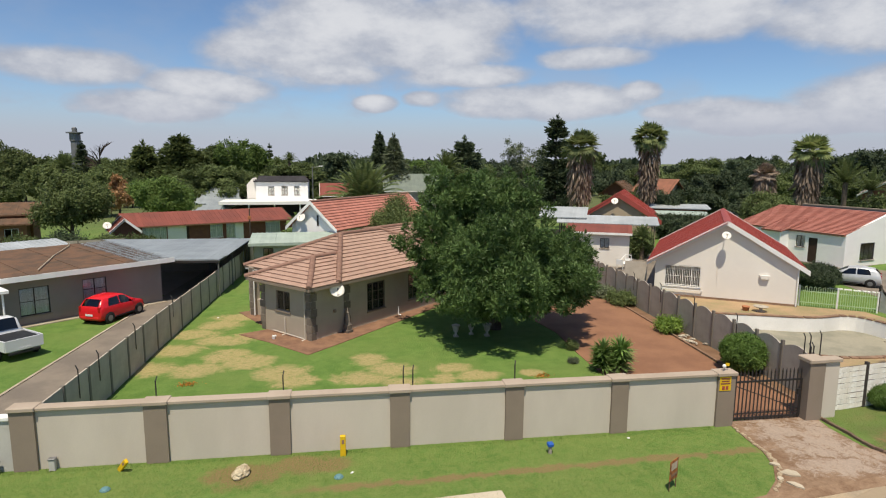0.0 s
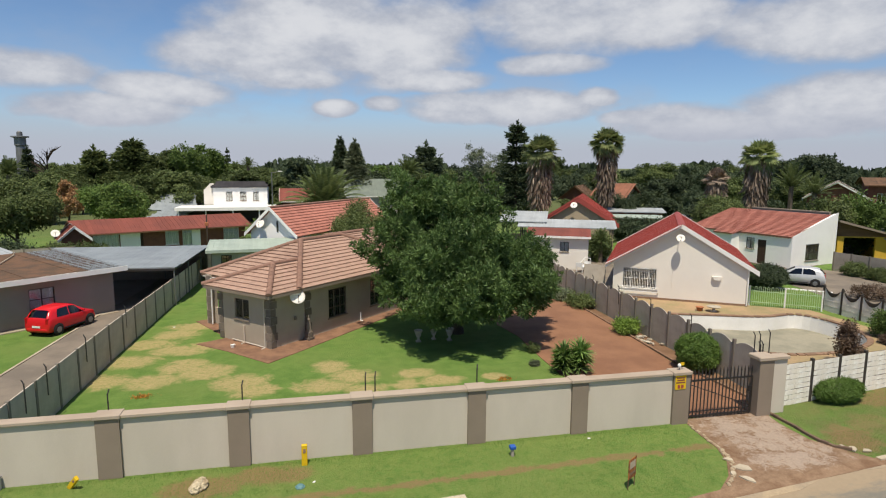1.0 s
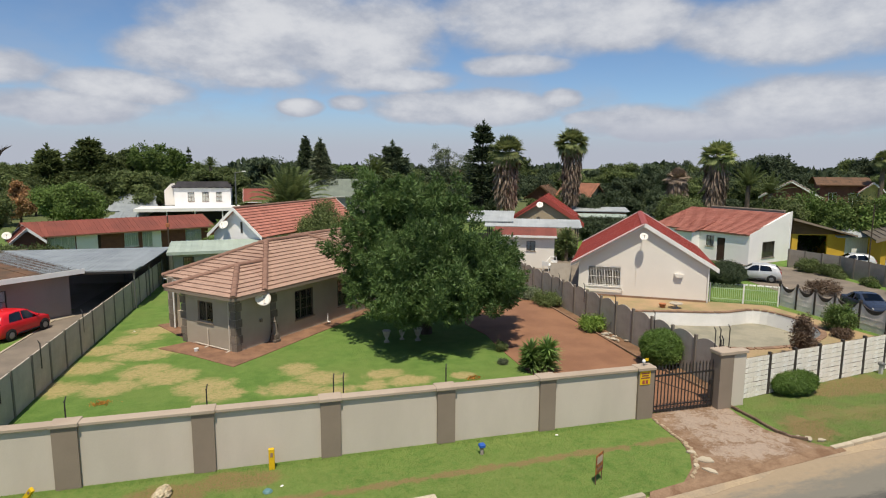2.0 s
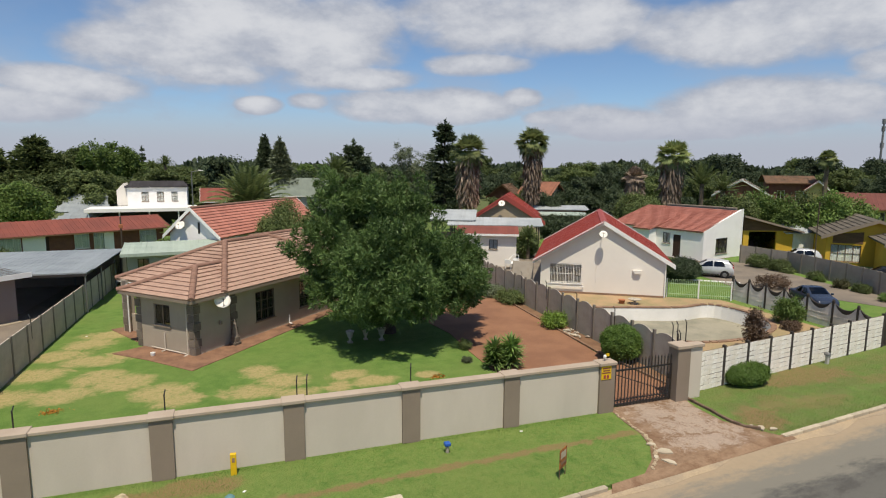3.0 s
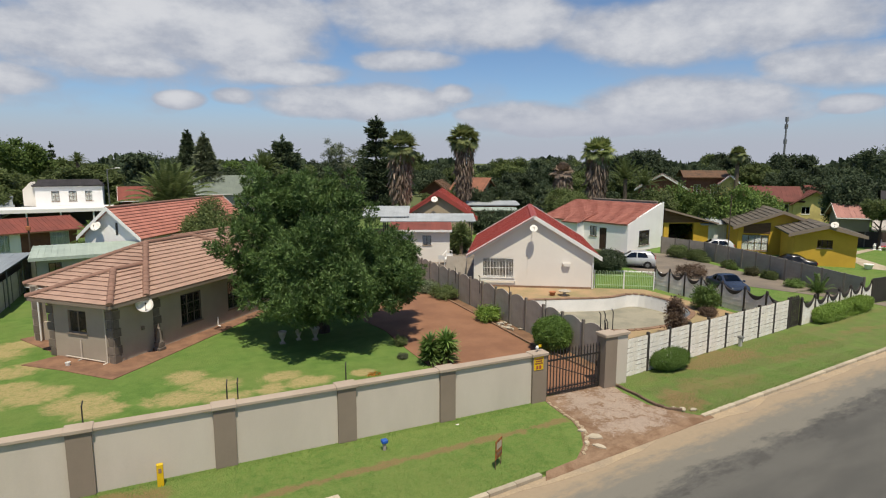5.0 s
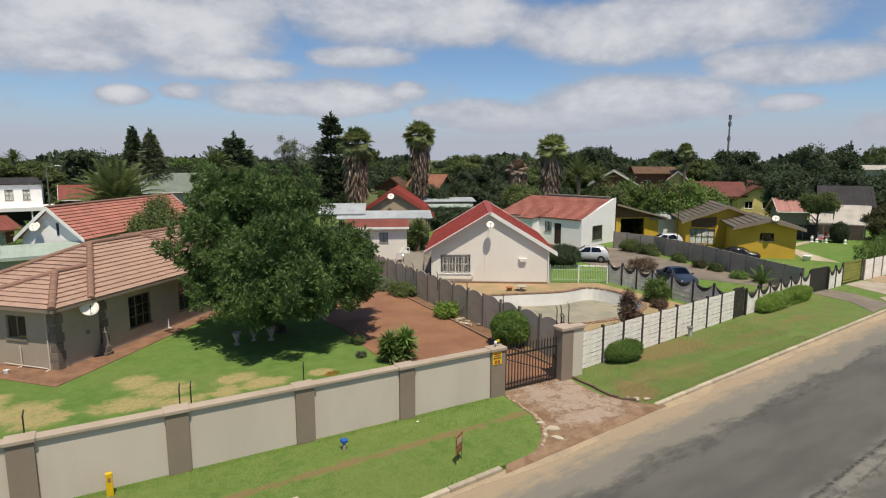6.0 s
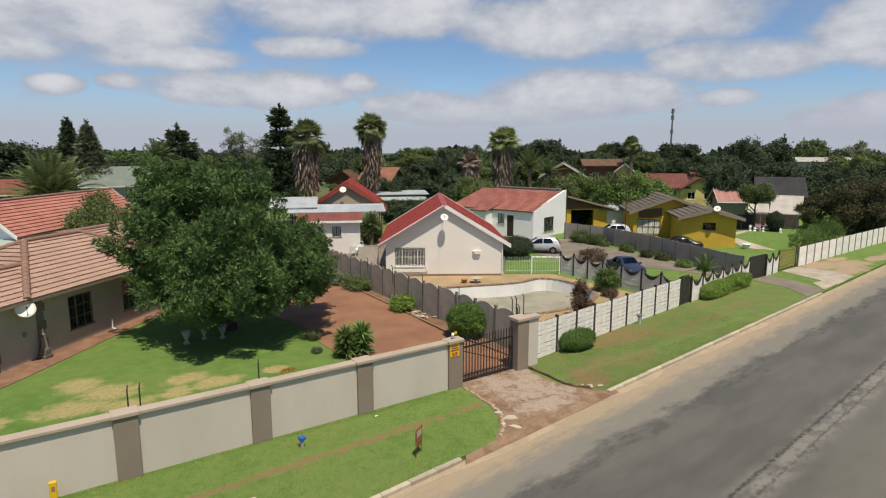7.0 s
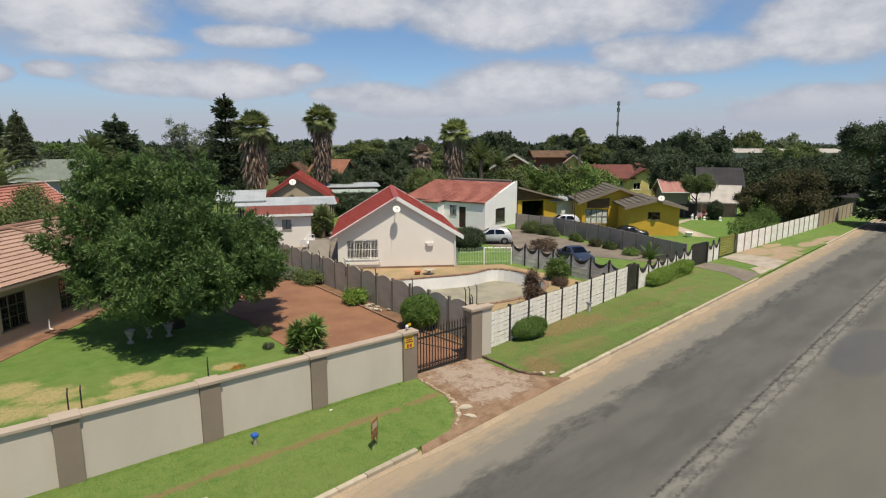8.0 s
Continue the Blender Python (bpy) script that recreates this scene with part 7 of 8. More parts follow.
# single trees that stand out, west to east
tree("tree", -63.9, 124.5, 11.9, 6.5, 3, "leaf", "dark round tree", 0.4, 0.7, 0.9)
tree("tree", -29.5, 66.8, 7.7, 4.3, 5, "leaf", "broad dark green tree with a dark trunk", 0.25, 0.4, 2.2, 0.95, 0.24)
feather_palm("date_palm", -46.8, 105.1, 10.6, 3.4, 4, "dark green palm among trees", "leaf")
tree("tree", -52.0, 110, 9.2, 4.0, 8, "leaf", "dark tree below the tower", 0.3, 0.6, 0.8)
conifer("conifer", -49.0, 117, 12.4, 3.2, 9, label="ivy-dark conifer at the tower foot")
tree("tree", -34.7, 93.8, 7.7, 2.2, 10, "leaf_brown", "tree with withered orange-brown leaves", 0.2, 0.5, 0.6)
tree("tree", -25.3, 84.3, 7.0, 4.6, 12, "leaf_bright", "bright green rounded tree", 0.3, 0.45, 1.5, 0.85, 0.15)
conifer("cedar", -47.0, 143.1, 12.9, 6.0, 13, "leaf", label="broad layered cedar", layered=True, tiers=11, dense=3)
conifer("cedar", -39.4, 144.0, 14.4, 8.0, 14, "leaf", label="broad layered cedar", layered=True, tiers=12, dense=3)
tree("tree", -26.7, 147.6, 14.2, 7.0, 15, "leaf_bright", "tall rounded tree", 0.4, 0.75, 1.2)
conifer("cypress", -31.4, 146.7, 12.0, 1.6, 16, label="slim cypress")
conifer("cypress", -20.1, 148.6, 13.3, 1.6, 17, label="slim cypress")
feather_palm("date_palm", -17.2, 138.9, 10.4, 2.3, 18, "small palm in the distance", "leaf")
feather_palm("date_palm", -14.5, 139.2, 11.4, 2.5, 19, "small palm in the distance", "leaf")
tree("tree", -3.4, 140.0, 11.2, 4.6, 20, "leaf_dark", "dark tree", 0.3, 0.7, 0.9)
feather_palm("date_palm", 1.1, 75.0, 9.8, 7.0, 21, "large date palm with arching grey-green fronds", "leaf", 64, 0.5)
conifer("conifer", 5.1, 119.9, 14.8, 4.6, 22, label="pointed dark conifer", tiers=22)
conifer("conifer", 7.6, 114.7, 14.1, 5.2, 23, label="grey-green open conifer", mat="leaf_grey", tiers=22)
tree("tree", 13.2, 129.3, 10.7, 3.4, 24, "leaf_bright", "light green tree", 0.25, 0.6, 0.7)
feather_palm("date_palm", 16.1, 103.8, 11.5, 4.2, 25, "date palm behind the garden tree", "leaf", 50)
conifer("cedar", 23.8, 127.8, 14.2, 6.4, 26, label="dark layered cedar", layered=True, tiers=11, dense=3)
tree("tree", 36.6, 124.7, 14.8, 6.0, 27, "leaf_grey", "thin-leaved grey-green tree", 0.35, 0.5, 0.5)
conifer("conifer", 32.9, 94.4, 16.6, 4.6, 28, label="tall dark layered conifer", tiers=15, layered=True, dense=2)
fan_palm("fan_palm", 30.1, 76.3, 13.4, 3.4, 30, "tall fan palm with a long skirt of dead fronds", 6.4, width=1.2)
fan_palm("fan_palm", 40.8, 78.0, 14.7, 3.1, 31, "tall fan palm with a skirt of dead fronds", 7.5, width=0.9)
fan_palm("fan_palm", 54.2, 64.2, 12.6, 3.0, 32, "fan palm with a thick brown skirt", 5.5, width=1.0)
fan_palm("dead_palm", 50.6, 67.0, 9.2, 2.0, 33, "withered yucca with dry fronds", 1.6, "skirt", 0.6)
feather_palm("strelitzia", 57.0, 61.7, 9.8, 3.0, 34, "wild banana clump with upright leaves", "leaf", 34, 0.3, 0.5)
feather_palm("strelitzia", 59.0, 60.2, 8.6, 2.6, 35, "wild banana clump with upright leaves", "leaf", 30, 0.3, 0.5)
tree("tree", 48.4, 63.4, 6.5, 3.3, 36, "leaf", "mid green bushy tree behind the red roof", 0.2, 0.35, 1.3, 0.8, 0.1)
tree("tree", 4.4, 55.5, 6.3, 3.4, 37, "leaf", "olive green shrubby tree beside the red roof", 0.15, 0.26, 2.2, 1.0, 0.05)
fan_palm("fan_palm", 90.6, 70.9, 12.1, 2.1, 38, "slim fan palm in the distance", 0, width=0.5)
tree("tree", 70.72, 36.97, 5.7, 2.0, 39, "leaf", "small umbrella-shaped tree", 0.16, 0.26, 1.5, 0.8, 0.42)
bush("bush", 72.08, 35.16, 0.95, 2.3, 40, "leaf_dark", "dark round bush on the far lawn", dense=2.5, crisp=True)
tree("tree", 78.52, 28.11, 7.9, 4.0, 41, "leaf_olive", "dark spreading tree with a pinkish top", 0.3, 0.4, 1.7, 1.0, -0.2)
tree("tree", 78.7, 33.41, 5.9, 2.4, 42, "leaf_olive", "dull green shrubby tree", 0.2, 0.3, 1.0, 1.0, -0.2)
tree("acacia", 106.0, 28.5, 12.0, 5.6, 43, "leaf_dark", "flat-topped spreading acacia", 0.35, 0.5, 1.1, 0.6, 0.45)
conifer("conifer", 80.6, 18.6, 15.0, 3.8, 44, label="large dark conifer beside the street", tiers=26, dense=3)
tree("tree", 92.0, 28.5, 7.4, 3.6, 45, "leaf_dark", "dark tree over the far wall", 0.3, 0.5, 1.3, 1.0, -0.1)
tree("tree", 150.9, 78.3, 13.2, 2.6, 46, "leaf", "tall slim tree in the distance", 0.25, 0.7, 0.6)
conifer("cypress", 144.0, 69.7, 13.2, 1.7, 47, label="slim dark cypress", mat="leaf_dark")
tree("tree", 181.5, 79.2, 13.4, 6.0, 48, "leaf", "tall tree in the distance", 0.3, 0.7, 0.9)
tree("tree", 192.0, 74.0, 12.2, 4.2, 49, "leaf_grey", "thin tall tree in the distance", 0.25, 0.7, 0.5)
tree("tree", 86.6, 49.9, 8.4, 3.4, 50, "leaf_dark", "dark tree behind the ochre house", 0.3, 0.45, 1.2, 1.0, 0.05)
conifer("conifer", 142.7, 140.1, 13.6, 1.8, 51, label="small pointed conifer far off")
for k in range(6):
    az = radians(45.6 + 1.7 * k)
    dist = 78 + 2 * (k % 2)
    bush("creeper_hedge", dist * math.sin(az), dist * math.cos(az), 2.6, 6.3 + 0.4 * math.sin(k * 2.1), 60 + k, "leaf_bright" if k % 3 else "leaf", "tall overgrown leafy hedge behind the garage", leaf=0.3, category="hedge", per=34)
for k in range(5):
    az = radians(28.5 + 1.5 * k)
    bush("dark_hedge", 78 * math.sin(az), 78 * math.cos(az), 1.9, 3.0, 140 + k, "leaf_dark", "dark hedge in front of the low sheds", leaf=0.24, category="hedge")
for k, (x, y, h) in enumerate(((-34, 58, 2.6), (-31, 59.5, 2.2), (-27.5, 60.5, 2.4), (-24.2, 61.8, 1.8), (-37, 56.5, 3.0), (-21.5, 62.5, 1.7))):
    bush("shrub", x, y, 2.0, h, 150 + k, "leaf" if k % 2 else "leaf_dark", "dark shrub along the back boundary", leaf=0.2)

bare = thing("bare_tree", "tall leafless tree with thin grey branches", "tree", pose(-44.0, 111.8, 0))
part("trunk", trunk_mesh(91, 11.0, 0.22, 2.4, 30, 0.35), "bark", bare)

for k in range(9):
    az = radians(58.5 + 1.75 * k)
    dist = 118 + 7 * (k % 3)
    bush("dark_thicket", dist * math.sin(az), dist * math.cos(az), 4.6, 6.9 + 0.6 * math.sin(k * 2.7), 170 + k, "leaf_dark", "dark thicket behind the far gardens", leaf=0.42, per=40, category="thicket")

# shared background trees
protos = [tree("background_tree", 0, -400 - 30 * k, 10, 4.4 + 0.5 * (k % 3), 70 + k, ("leaf", "leaf_dark", "leaf_dark", "leaf_dark", "leaf")[k], "dark leafy tree in the distant tree belt", 0.25, 0.62, 1.0 + 0.1 * k, (1.0, 0.85, 0.9, 1.0, 0.8)[k], 0.1, group="distant tree belt") for k in range(5)]
rng = random.Random(77)
spots = []
for ring, (near, far_, count) in enumerate(((84, 100, 34), (108, 135, 52), (150, 190, 60), (210, 280, 60))):
    for k in range(count):
        az = -34 + 118 * (k + rng.uniform(0.1, 0.9)) / count
        dist = rng.uniform(near, far_)
        spots.append((az, dist, ring))
for az, dist, ring in spots:
    x, y = dist * math.sin(radians(az)), dist * math.cos(radians(az))
    if ring == 0 and (az < 22 or 48 < az):
        if rng.random() < 0.85 or az > 48:
            continue
    if dist < 104 and -13.5 < az < -1.5:
        continue
    if ring == 1 and az > 44 and rng.random() < 0.75:
        continue
    if 61.5 < az < 71.5 and ring < 2:
        continue
    top = (6.0, 7.9, 9.0, 10.0)[ring] * rng.uniform(0.72, 1.1)
    if ring > 1 and rng.random() < 0.16:
        top *= 1.3
    s = top / 10
    wdt = s * rng.uniform(0.95, 1.5)
    ob = copy_thing(rng.choice((protos[0], protos[4])) if az < -4 else rng.choice(protos), pose(x, y, 0, 0, 0, rng.uniform(0, 360)))
    ob.scale = (wdt, wdt, s)
for k, ob in enumerate(protos):
    az = radians(12 * k - 10)
    ob.matrix_basis = pose(170 * math.sin(az), 170 * math.cos(az), 0)

# far wood that closes the horizon
g = np.random.default_rng(5)
k = 26000
az = np.radians(g.uniform(-60, 110, k))
dist = g.uniform(300, 430, k)
hgt = 9.8 * g.random(k) ** 0.7 * (0.75 + 0.35 * np.sin(az * 23) * np.sin(az * 51 + 1))
pts = np.stack([dist * np.sin(az), dist * np.cos(az), hgt], 1)
v, f = scatter_leaves(pts, np.tile(np.array([0, 0, 1.0]), (k, 1)), 3.0, 0.8, 0.9, 6)
ob = new("far_wood", mesh_from("far_wood", v, f, "leaf_dark"))
tagged(ob, "dark belt of far trees on the horizon", "wood", "", "stuff")

# bushes and plants in the gardens
bush("bush", 17.25, 29.7, 0.68, 0.75, 80, "leaf_hedge", "light green rounded bush in the flower bed")
bush("bush", 17.7, 36.2, 1.2, 0.8, 81, "leaf", "low dark green shrub beside the boundary wall")
bush("bush", 17.2, 38.4, 0.8, 0.7, 82, "leaf_grey", "low grey-green shrub beside the boundary wall")
bush("clipped_bush", 17.35, 23.4, 1.02, 1.75, 83, "leaf_clip", "large clipped round bush behind the gate", dense=4.5, leaf=0.075, per=30, crisp=True)
bush("bush", 10.75, 27.4, 0.3, 0.45, 84, "leaf", "small shrub at the lawn edge", leaf=0.06, per=12)
bush("bush", 10.1, 25.5, 0.24, 0.16, 85, "leaf_grey", "small grey shrub at the lawn edge", leaf=0.05, per=10)
bush("clipped_hedge", 20.8, 19.05, 1.3, 0.86, 86, "leaf_clip", "clipped rounded hedge in front of the white fence", 0.72, yaw=8, dense=4.5, leaf=0.055, per=32, category="hedge", crisp=True)
bush("clipped_hedge", 37.9, 21.35, 4.1, 0.9, 87, "leaf_hedge", "long clipped hedge in front of the scalloped fence", 0.5, square=True, yaw=8, dense=6, leaf=0.08, per=28, category="hedge", crisp=True)
bush("clipped_bush", 34.6, 39.4, 1.9, 1.9, 88, "leaf_dark", "large dark rounded bush beside the silver car", dense=3.5, leaf=0.1, per=28, crisp=True)
bush("bush", 31.2, 25.9, 0.85, 1.6, 89, "leaf_bright", "green shrub at the pool")
bush("bush", 30.2, 24.9, 0.5, 0.45, 90, "bush_red", "low dry brown shrub at the pool", leaf=0.08)
bush("bronze_bush", 24.9, 22.6, 0.45, 2.15, 91, "bush_red", "bronze-leaved upright shrub behind the white fence", dense=0.7, leaf=0.11)
bush("bush", 25.5, 22.7, 0.45, 1.0, 197, "bush_red", "low brown shrub beside the bronze bush", dense=0.5, leaf=0.1)
bush("bush", 39.4, 34.4, 1.25, 1.0, 92, "bush_red", "reddish-brown shrub beside the driveway", dense=0.6)
for k, (x, y, rx, h) in enumerate(((46.4, 42.3, 1.0, 1.2), (46.6, 40.2, 0.9, 1.0), (45.9, 36.0, 0.5, 0.5), (44.7, 31.2, 0.5, 0.4))):
    bush("bush", x, y, rx, h, 93 + k, "leaf", "dark shrub along the driveway fence")
for k, (t, rx, h) in enumerate(((0.03, 0.7, 0.8), (0.13, 0.5, 0.45), (0.38, 0.35, 0.3), (0.55, 0.6, 0.6), (0.68, 0.3, 0.25), (0.86, 0.7, 0.55), (0.97, 0.5, 0.5))):
    bush("weeds", 46.9 - 3.9 * t + 0.3 * math.sin(k * 3.3), 41.0 - 15.0 * t, rx, h, 190 + k, ("leaf_olive", "leaf", "leaf_bright")[k % 3], "low weeds at the foot of the driveway fence", leaf=0.1, dense=0.45)
bush("hedge", 59.5, 26.0, 2.6, 2.4, 98, "leaf_bright", "green hedge behind the far street fence", 1.3, category="hedge")
bush("hedge", 65.0, 26.6, 2.6, 2.9, 99, "leaf_bright", "leafy hedge behind the far street fence", 1.5, category="hedge")
for k, (x, y, rx, h) in enumerate(((-3.2, 70.5, 1.6, 1.5), (-7.4, 68.0, 1.3, 1.2), (-24.5, 63.0, 1.2, 1.6))):
    bush("bush", x, y, rx, h, 110 + k, ("leaf_bright", "leaf", "leaf_grey")[k], "garden shrub in front of the brick house", leaf=0.2)
feather_palm("banana_plant", -5.6, 62.5, 4.2, 2.6, 113, "bright green banana plants behind the annex", "leaf_bright", 26, 0.2, 0.9, "banana plants")
feather_palm("banana_plant", -3.4, 63.5, 3.6, 2.4, 114, "bright green banana plants behind the annex", "leaf_bright", 24, 0.2, 0.9, "banana plants")
feather_palm("banana_plant", 27.6, 53.2, 3.5, 1.7, 115, "dark green banana plant beside the outbuilding", "leaf", 34, 0.2, 0.9, "banana plants")
bush("shrub", 27.8, 54.2, 1.3, 2.6, 117, "leaf", "dark leafy shrub beside the outbuilding", leaf=0.22)
feather_palm("palm_shrub", 38.8, 23.6, 2.2, 1.5, 116, "young palm behind the scalloped fence", "leaf_bright", 20, 0.12, 0.8, "banana plants")


def yucca(name, x, y, height, seed, label):
    r = thing(name, label, "yucca", pose(x, y, 0), group="yuccas")
    rng = random.Random(seed)
    part("stem", tubes(((0, 0, -0.05), (0.03, 0, height * 0.55), 0.07, 0.06)), "bark", r)
    verts, faces = [], []
    for k in range(420):
        z = height * (0.08 + 0.5 * rng.random())
        a = rng.uniform(0, math.tau)
        el = math.radians(rng.uniform(-10, 80))
        d = Vector((math.cos(a) * math.cos(el), math.sin(a) * math.cos(el), math.sin(el)))
        sd = d.cross(Vector((0, 0, 1))).normalized() * 0.045
        ln = height * rng.uniform(0.32, 0.46)
        b = Vector((0, 0, z))
        mid = b + d * ln * 0.5
        i = len(verts)
        verts += [b, mid + sd, b + d * ln - Vector((0, 0, ln * 0.12)), mid - sd]
        faces.append((i, i + 1, i + 2, i + 3))
    ob = new("leaves", mesh_from("leaves", np.array([tuple(v) for v in verts]), np.array(faces), "spike"))
    ob.parent = r


yucca("yucca", 11.0, 24.25, 1.75, 1, "spiky green yucca at the paving edge")
yucca("yucca", 11.75, 24.1, 1.95, 2, "spiky green yucca at the paving edge")


# ---- vehicles ----
def loft(stations, section):
    bm = bmesh.new()
    rings = [[bm.verts.new(p) for p in section(*s)] for s in stations]
    for a, b in zip(rings, rings[1:]):
        for i in range(len(a)):
            j = (i + 1) % len(a)
            bm.faces.new((a[i], a[j], b[j], b[i]))
    bm.faces.new(rings[0][::-1])
    bm.faces.new(rings[-1])
    return bm


def strip(rows, lift):
    """A thin plate laid over rows of points, lifted off them."""
    bm = bmesh.new()
    pts = [[Vector(p) for p in r] for r in rows]
    mid = sum((p for r in pts for p in r), Vector()) / sum(len(r) for r in pts)
    nrm = (pts[0][-1] - pts[0][0]).cross(pts[-1][0] - pts[0][0]).normalized()
    if nrm.dot(mid - Vector((mid.x * 0.9, 0, mid.z - 0.4))) < 0:
        nrm = -nrm
    hi = [[bm.verts.new(p + nrm * lift) for p in r] for r in pts]
    lo = [[bm.verts.new(p - nrm * 0.004) for p in r] for r in pts]
    for g in (hi, lo):
        for a, b in zip(g, g[1:]):
            for i in range(len(a) - 1):
                bm.faces.new((a[i], a[i + 1], b[i + 1], b[i]))
    rim = [(hi[0], lo[0]), (hi[-1], lo[-1]), ([r[0] for r in hi], [r[0] for r in lo]), ([r[-1] for r in hi], [r[-1] for r in lo])]
    for a, b in rim:
        for i in range(len(a) - 1):
            bm.faces.new((a[i], a[i + 1], b[i + 1], b[i]))
    return bm


# stations: place along the car, sill, shoulder and roof heights, widths at shoulder and roof
SHAPES = {
    "hatch": [(-0.5, 0.38, 0.62, 0.66, 0.82, 0.72), (-0.494, 0.26, 0.86, 0.92, 0.93, 0.8), (-0.478, 0.22, 0.95, 1.04, 0.97, 0.80), (-0.425, 0.2, 0.98, 1.30, 0.99, 0.74),
              (-0.375, 0.19, 0.97, 1.43, 1.0, 0.72), (-0.20, 0.19, 0.95, 1.50, 1.0, 0.74), (-0.02, 0.19, 0.93, 1.50, 1.0, 0.74), (0.07, 0.19, 0.91, 1.42, 1.0, 0.73),
              (0.19, 0.19, 0.89, 1.16, 1.0, 0.78), (0.285, 0.19, 0.87, 0.96, 0.99, 0.85), (0.38, 0.2, 0.83, 0.88, 0.97, 0.84), (0.455, 0.22, 0.74, 0.79, 0.92, 0.8),
              (0.49, 0.27, 0.6, 0.64, 0.84, 0.74), (0.5, 0.36, 0.48, 0.52, 0.74, 0.66)],
    "sedan": [(-0.5, 0.40, 0.70, 0.75, 0.80, 0.7), (-0.485, 0.27, 0.86, 0.92, 0.93, 0.8), (-0.42, 0.22, 0.92, 0.97, 0.98, 0.84), (-0.33, 0.2, 0.93, 1.02, 1.0, 0.84),
              (-0.26, 0.19, 0.93, 1.22, 1.0, 0.76), (-0.17, 0.19, 0.92, 1.40, 1.0, 0.73), (-0.05, 0.19, 0.91, 1.44, 1.0, 0.74), (0.06, 0.19, 0.9, 1.40, 1.0, 0.73),
              (0.14, 0.19, 0.89, 1.18, 1.0, 0.77), (0.23, 0.19, 0.88, 0.95, 0.99, 0.85), (0.36, 0.2, 0.82, 0.87, 0.97, 0.84), (0.455, 0.22, 0.72, 0.77, 0.92, 0.8),
              (0.49, 0.27, 0.6, 0.64, 0.84, 0.74), (0.5, 0.36, 0.48, 0.52, 0.74, 0.66)],
}
SHAPES["pickup"] = [(-0.5, 0.45, 0.60, 0.62, 0.9, 0.85), (-0.12, 0.3, 0.60, 0.62, 1.0, 0.9), (-0.118, 0.3, 0.98, 1.04, 1.0, 0.8), (-0.075, 0.28, 0.98, 1.54, 1.0, 0.76),
                    (0.06, 0.27, 0.97, 1.56, 1.0, 0.75), (0.11, 0.27, 0.96, 1.42, 1.0, 0.74), (0.17, 0.27, 0.95, 1.15, 1.0, 0.8), (0.22, 0.27, 0.94, 1.0, 1.0, 0.86),
                    (0.36, 0.28, 0.9, 0.95, 0.98, 0.86), (0.46, 0.3, 0.8, 0.85, 0.94, 0.82), (0.5, 0.4, 0.6, 0.64, 0.8, 0.7)]
SIDE_PANES = {"hatch": ((-0.325, -0.09, -0.275, -0.09), (-0.068, 0.205, -0.068, 0.06)), "sedan": ((-0.245, -0.075, -0.17, -0.075), (-0.045, 0.175, -0.045, 0.055)),
              "pickup": ((-0.085, 0.16, -0.07, 0.055),)}
SCREENS = {"hatch": ((2, 4), (7, 9)), "sedan": ((3, 5), (7, 9)), "pickup": ((2, 3), (5, 7))}


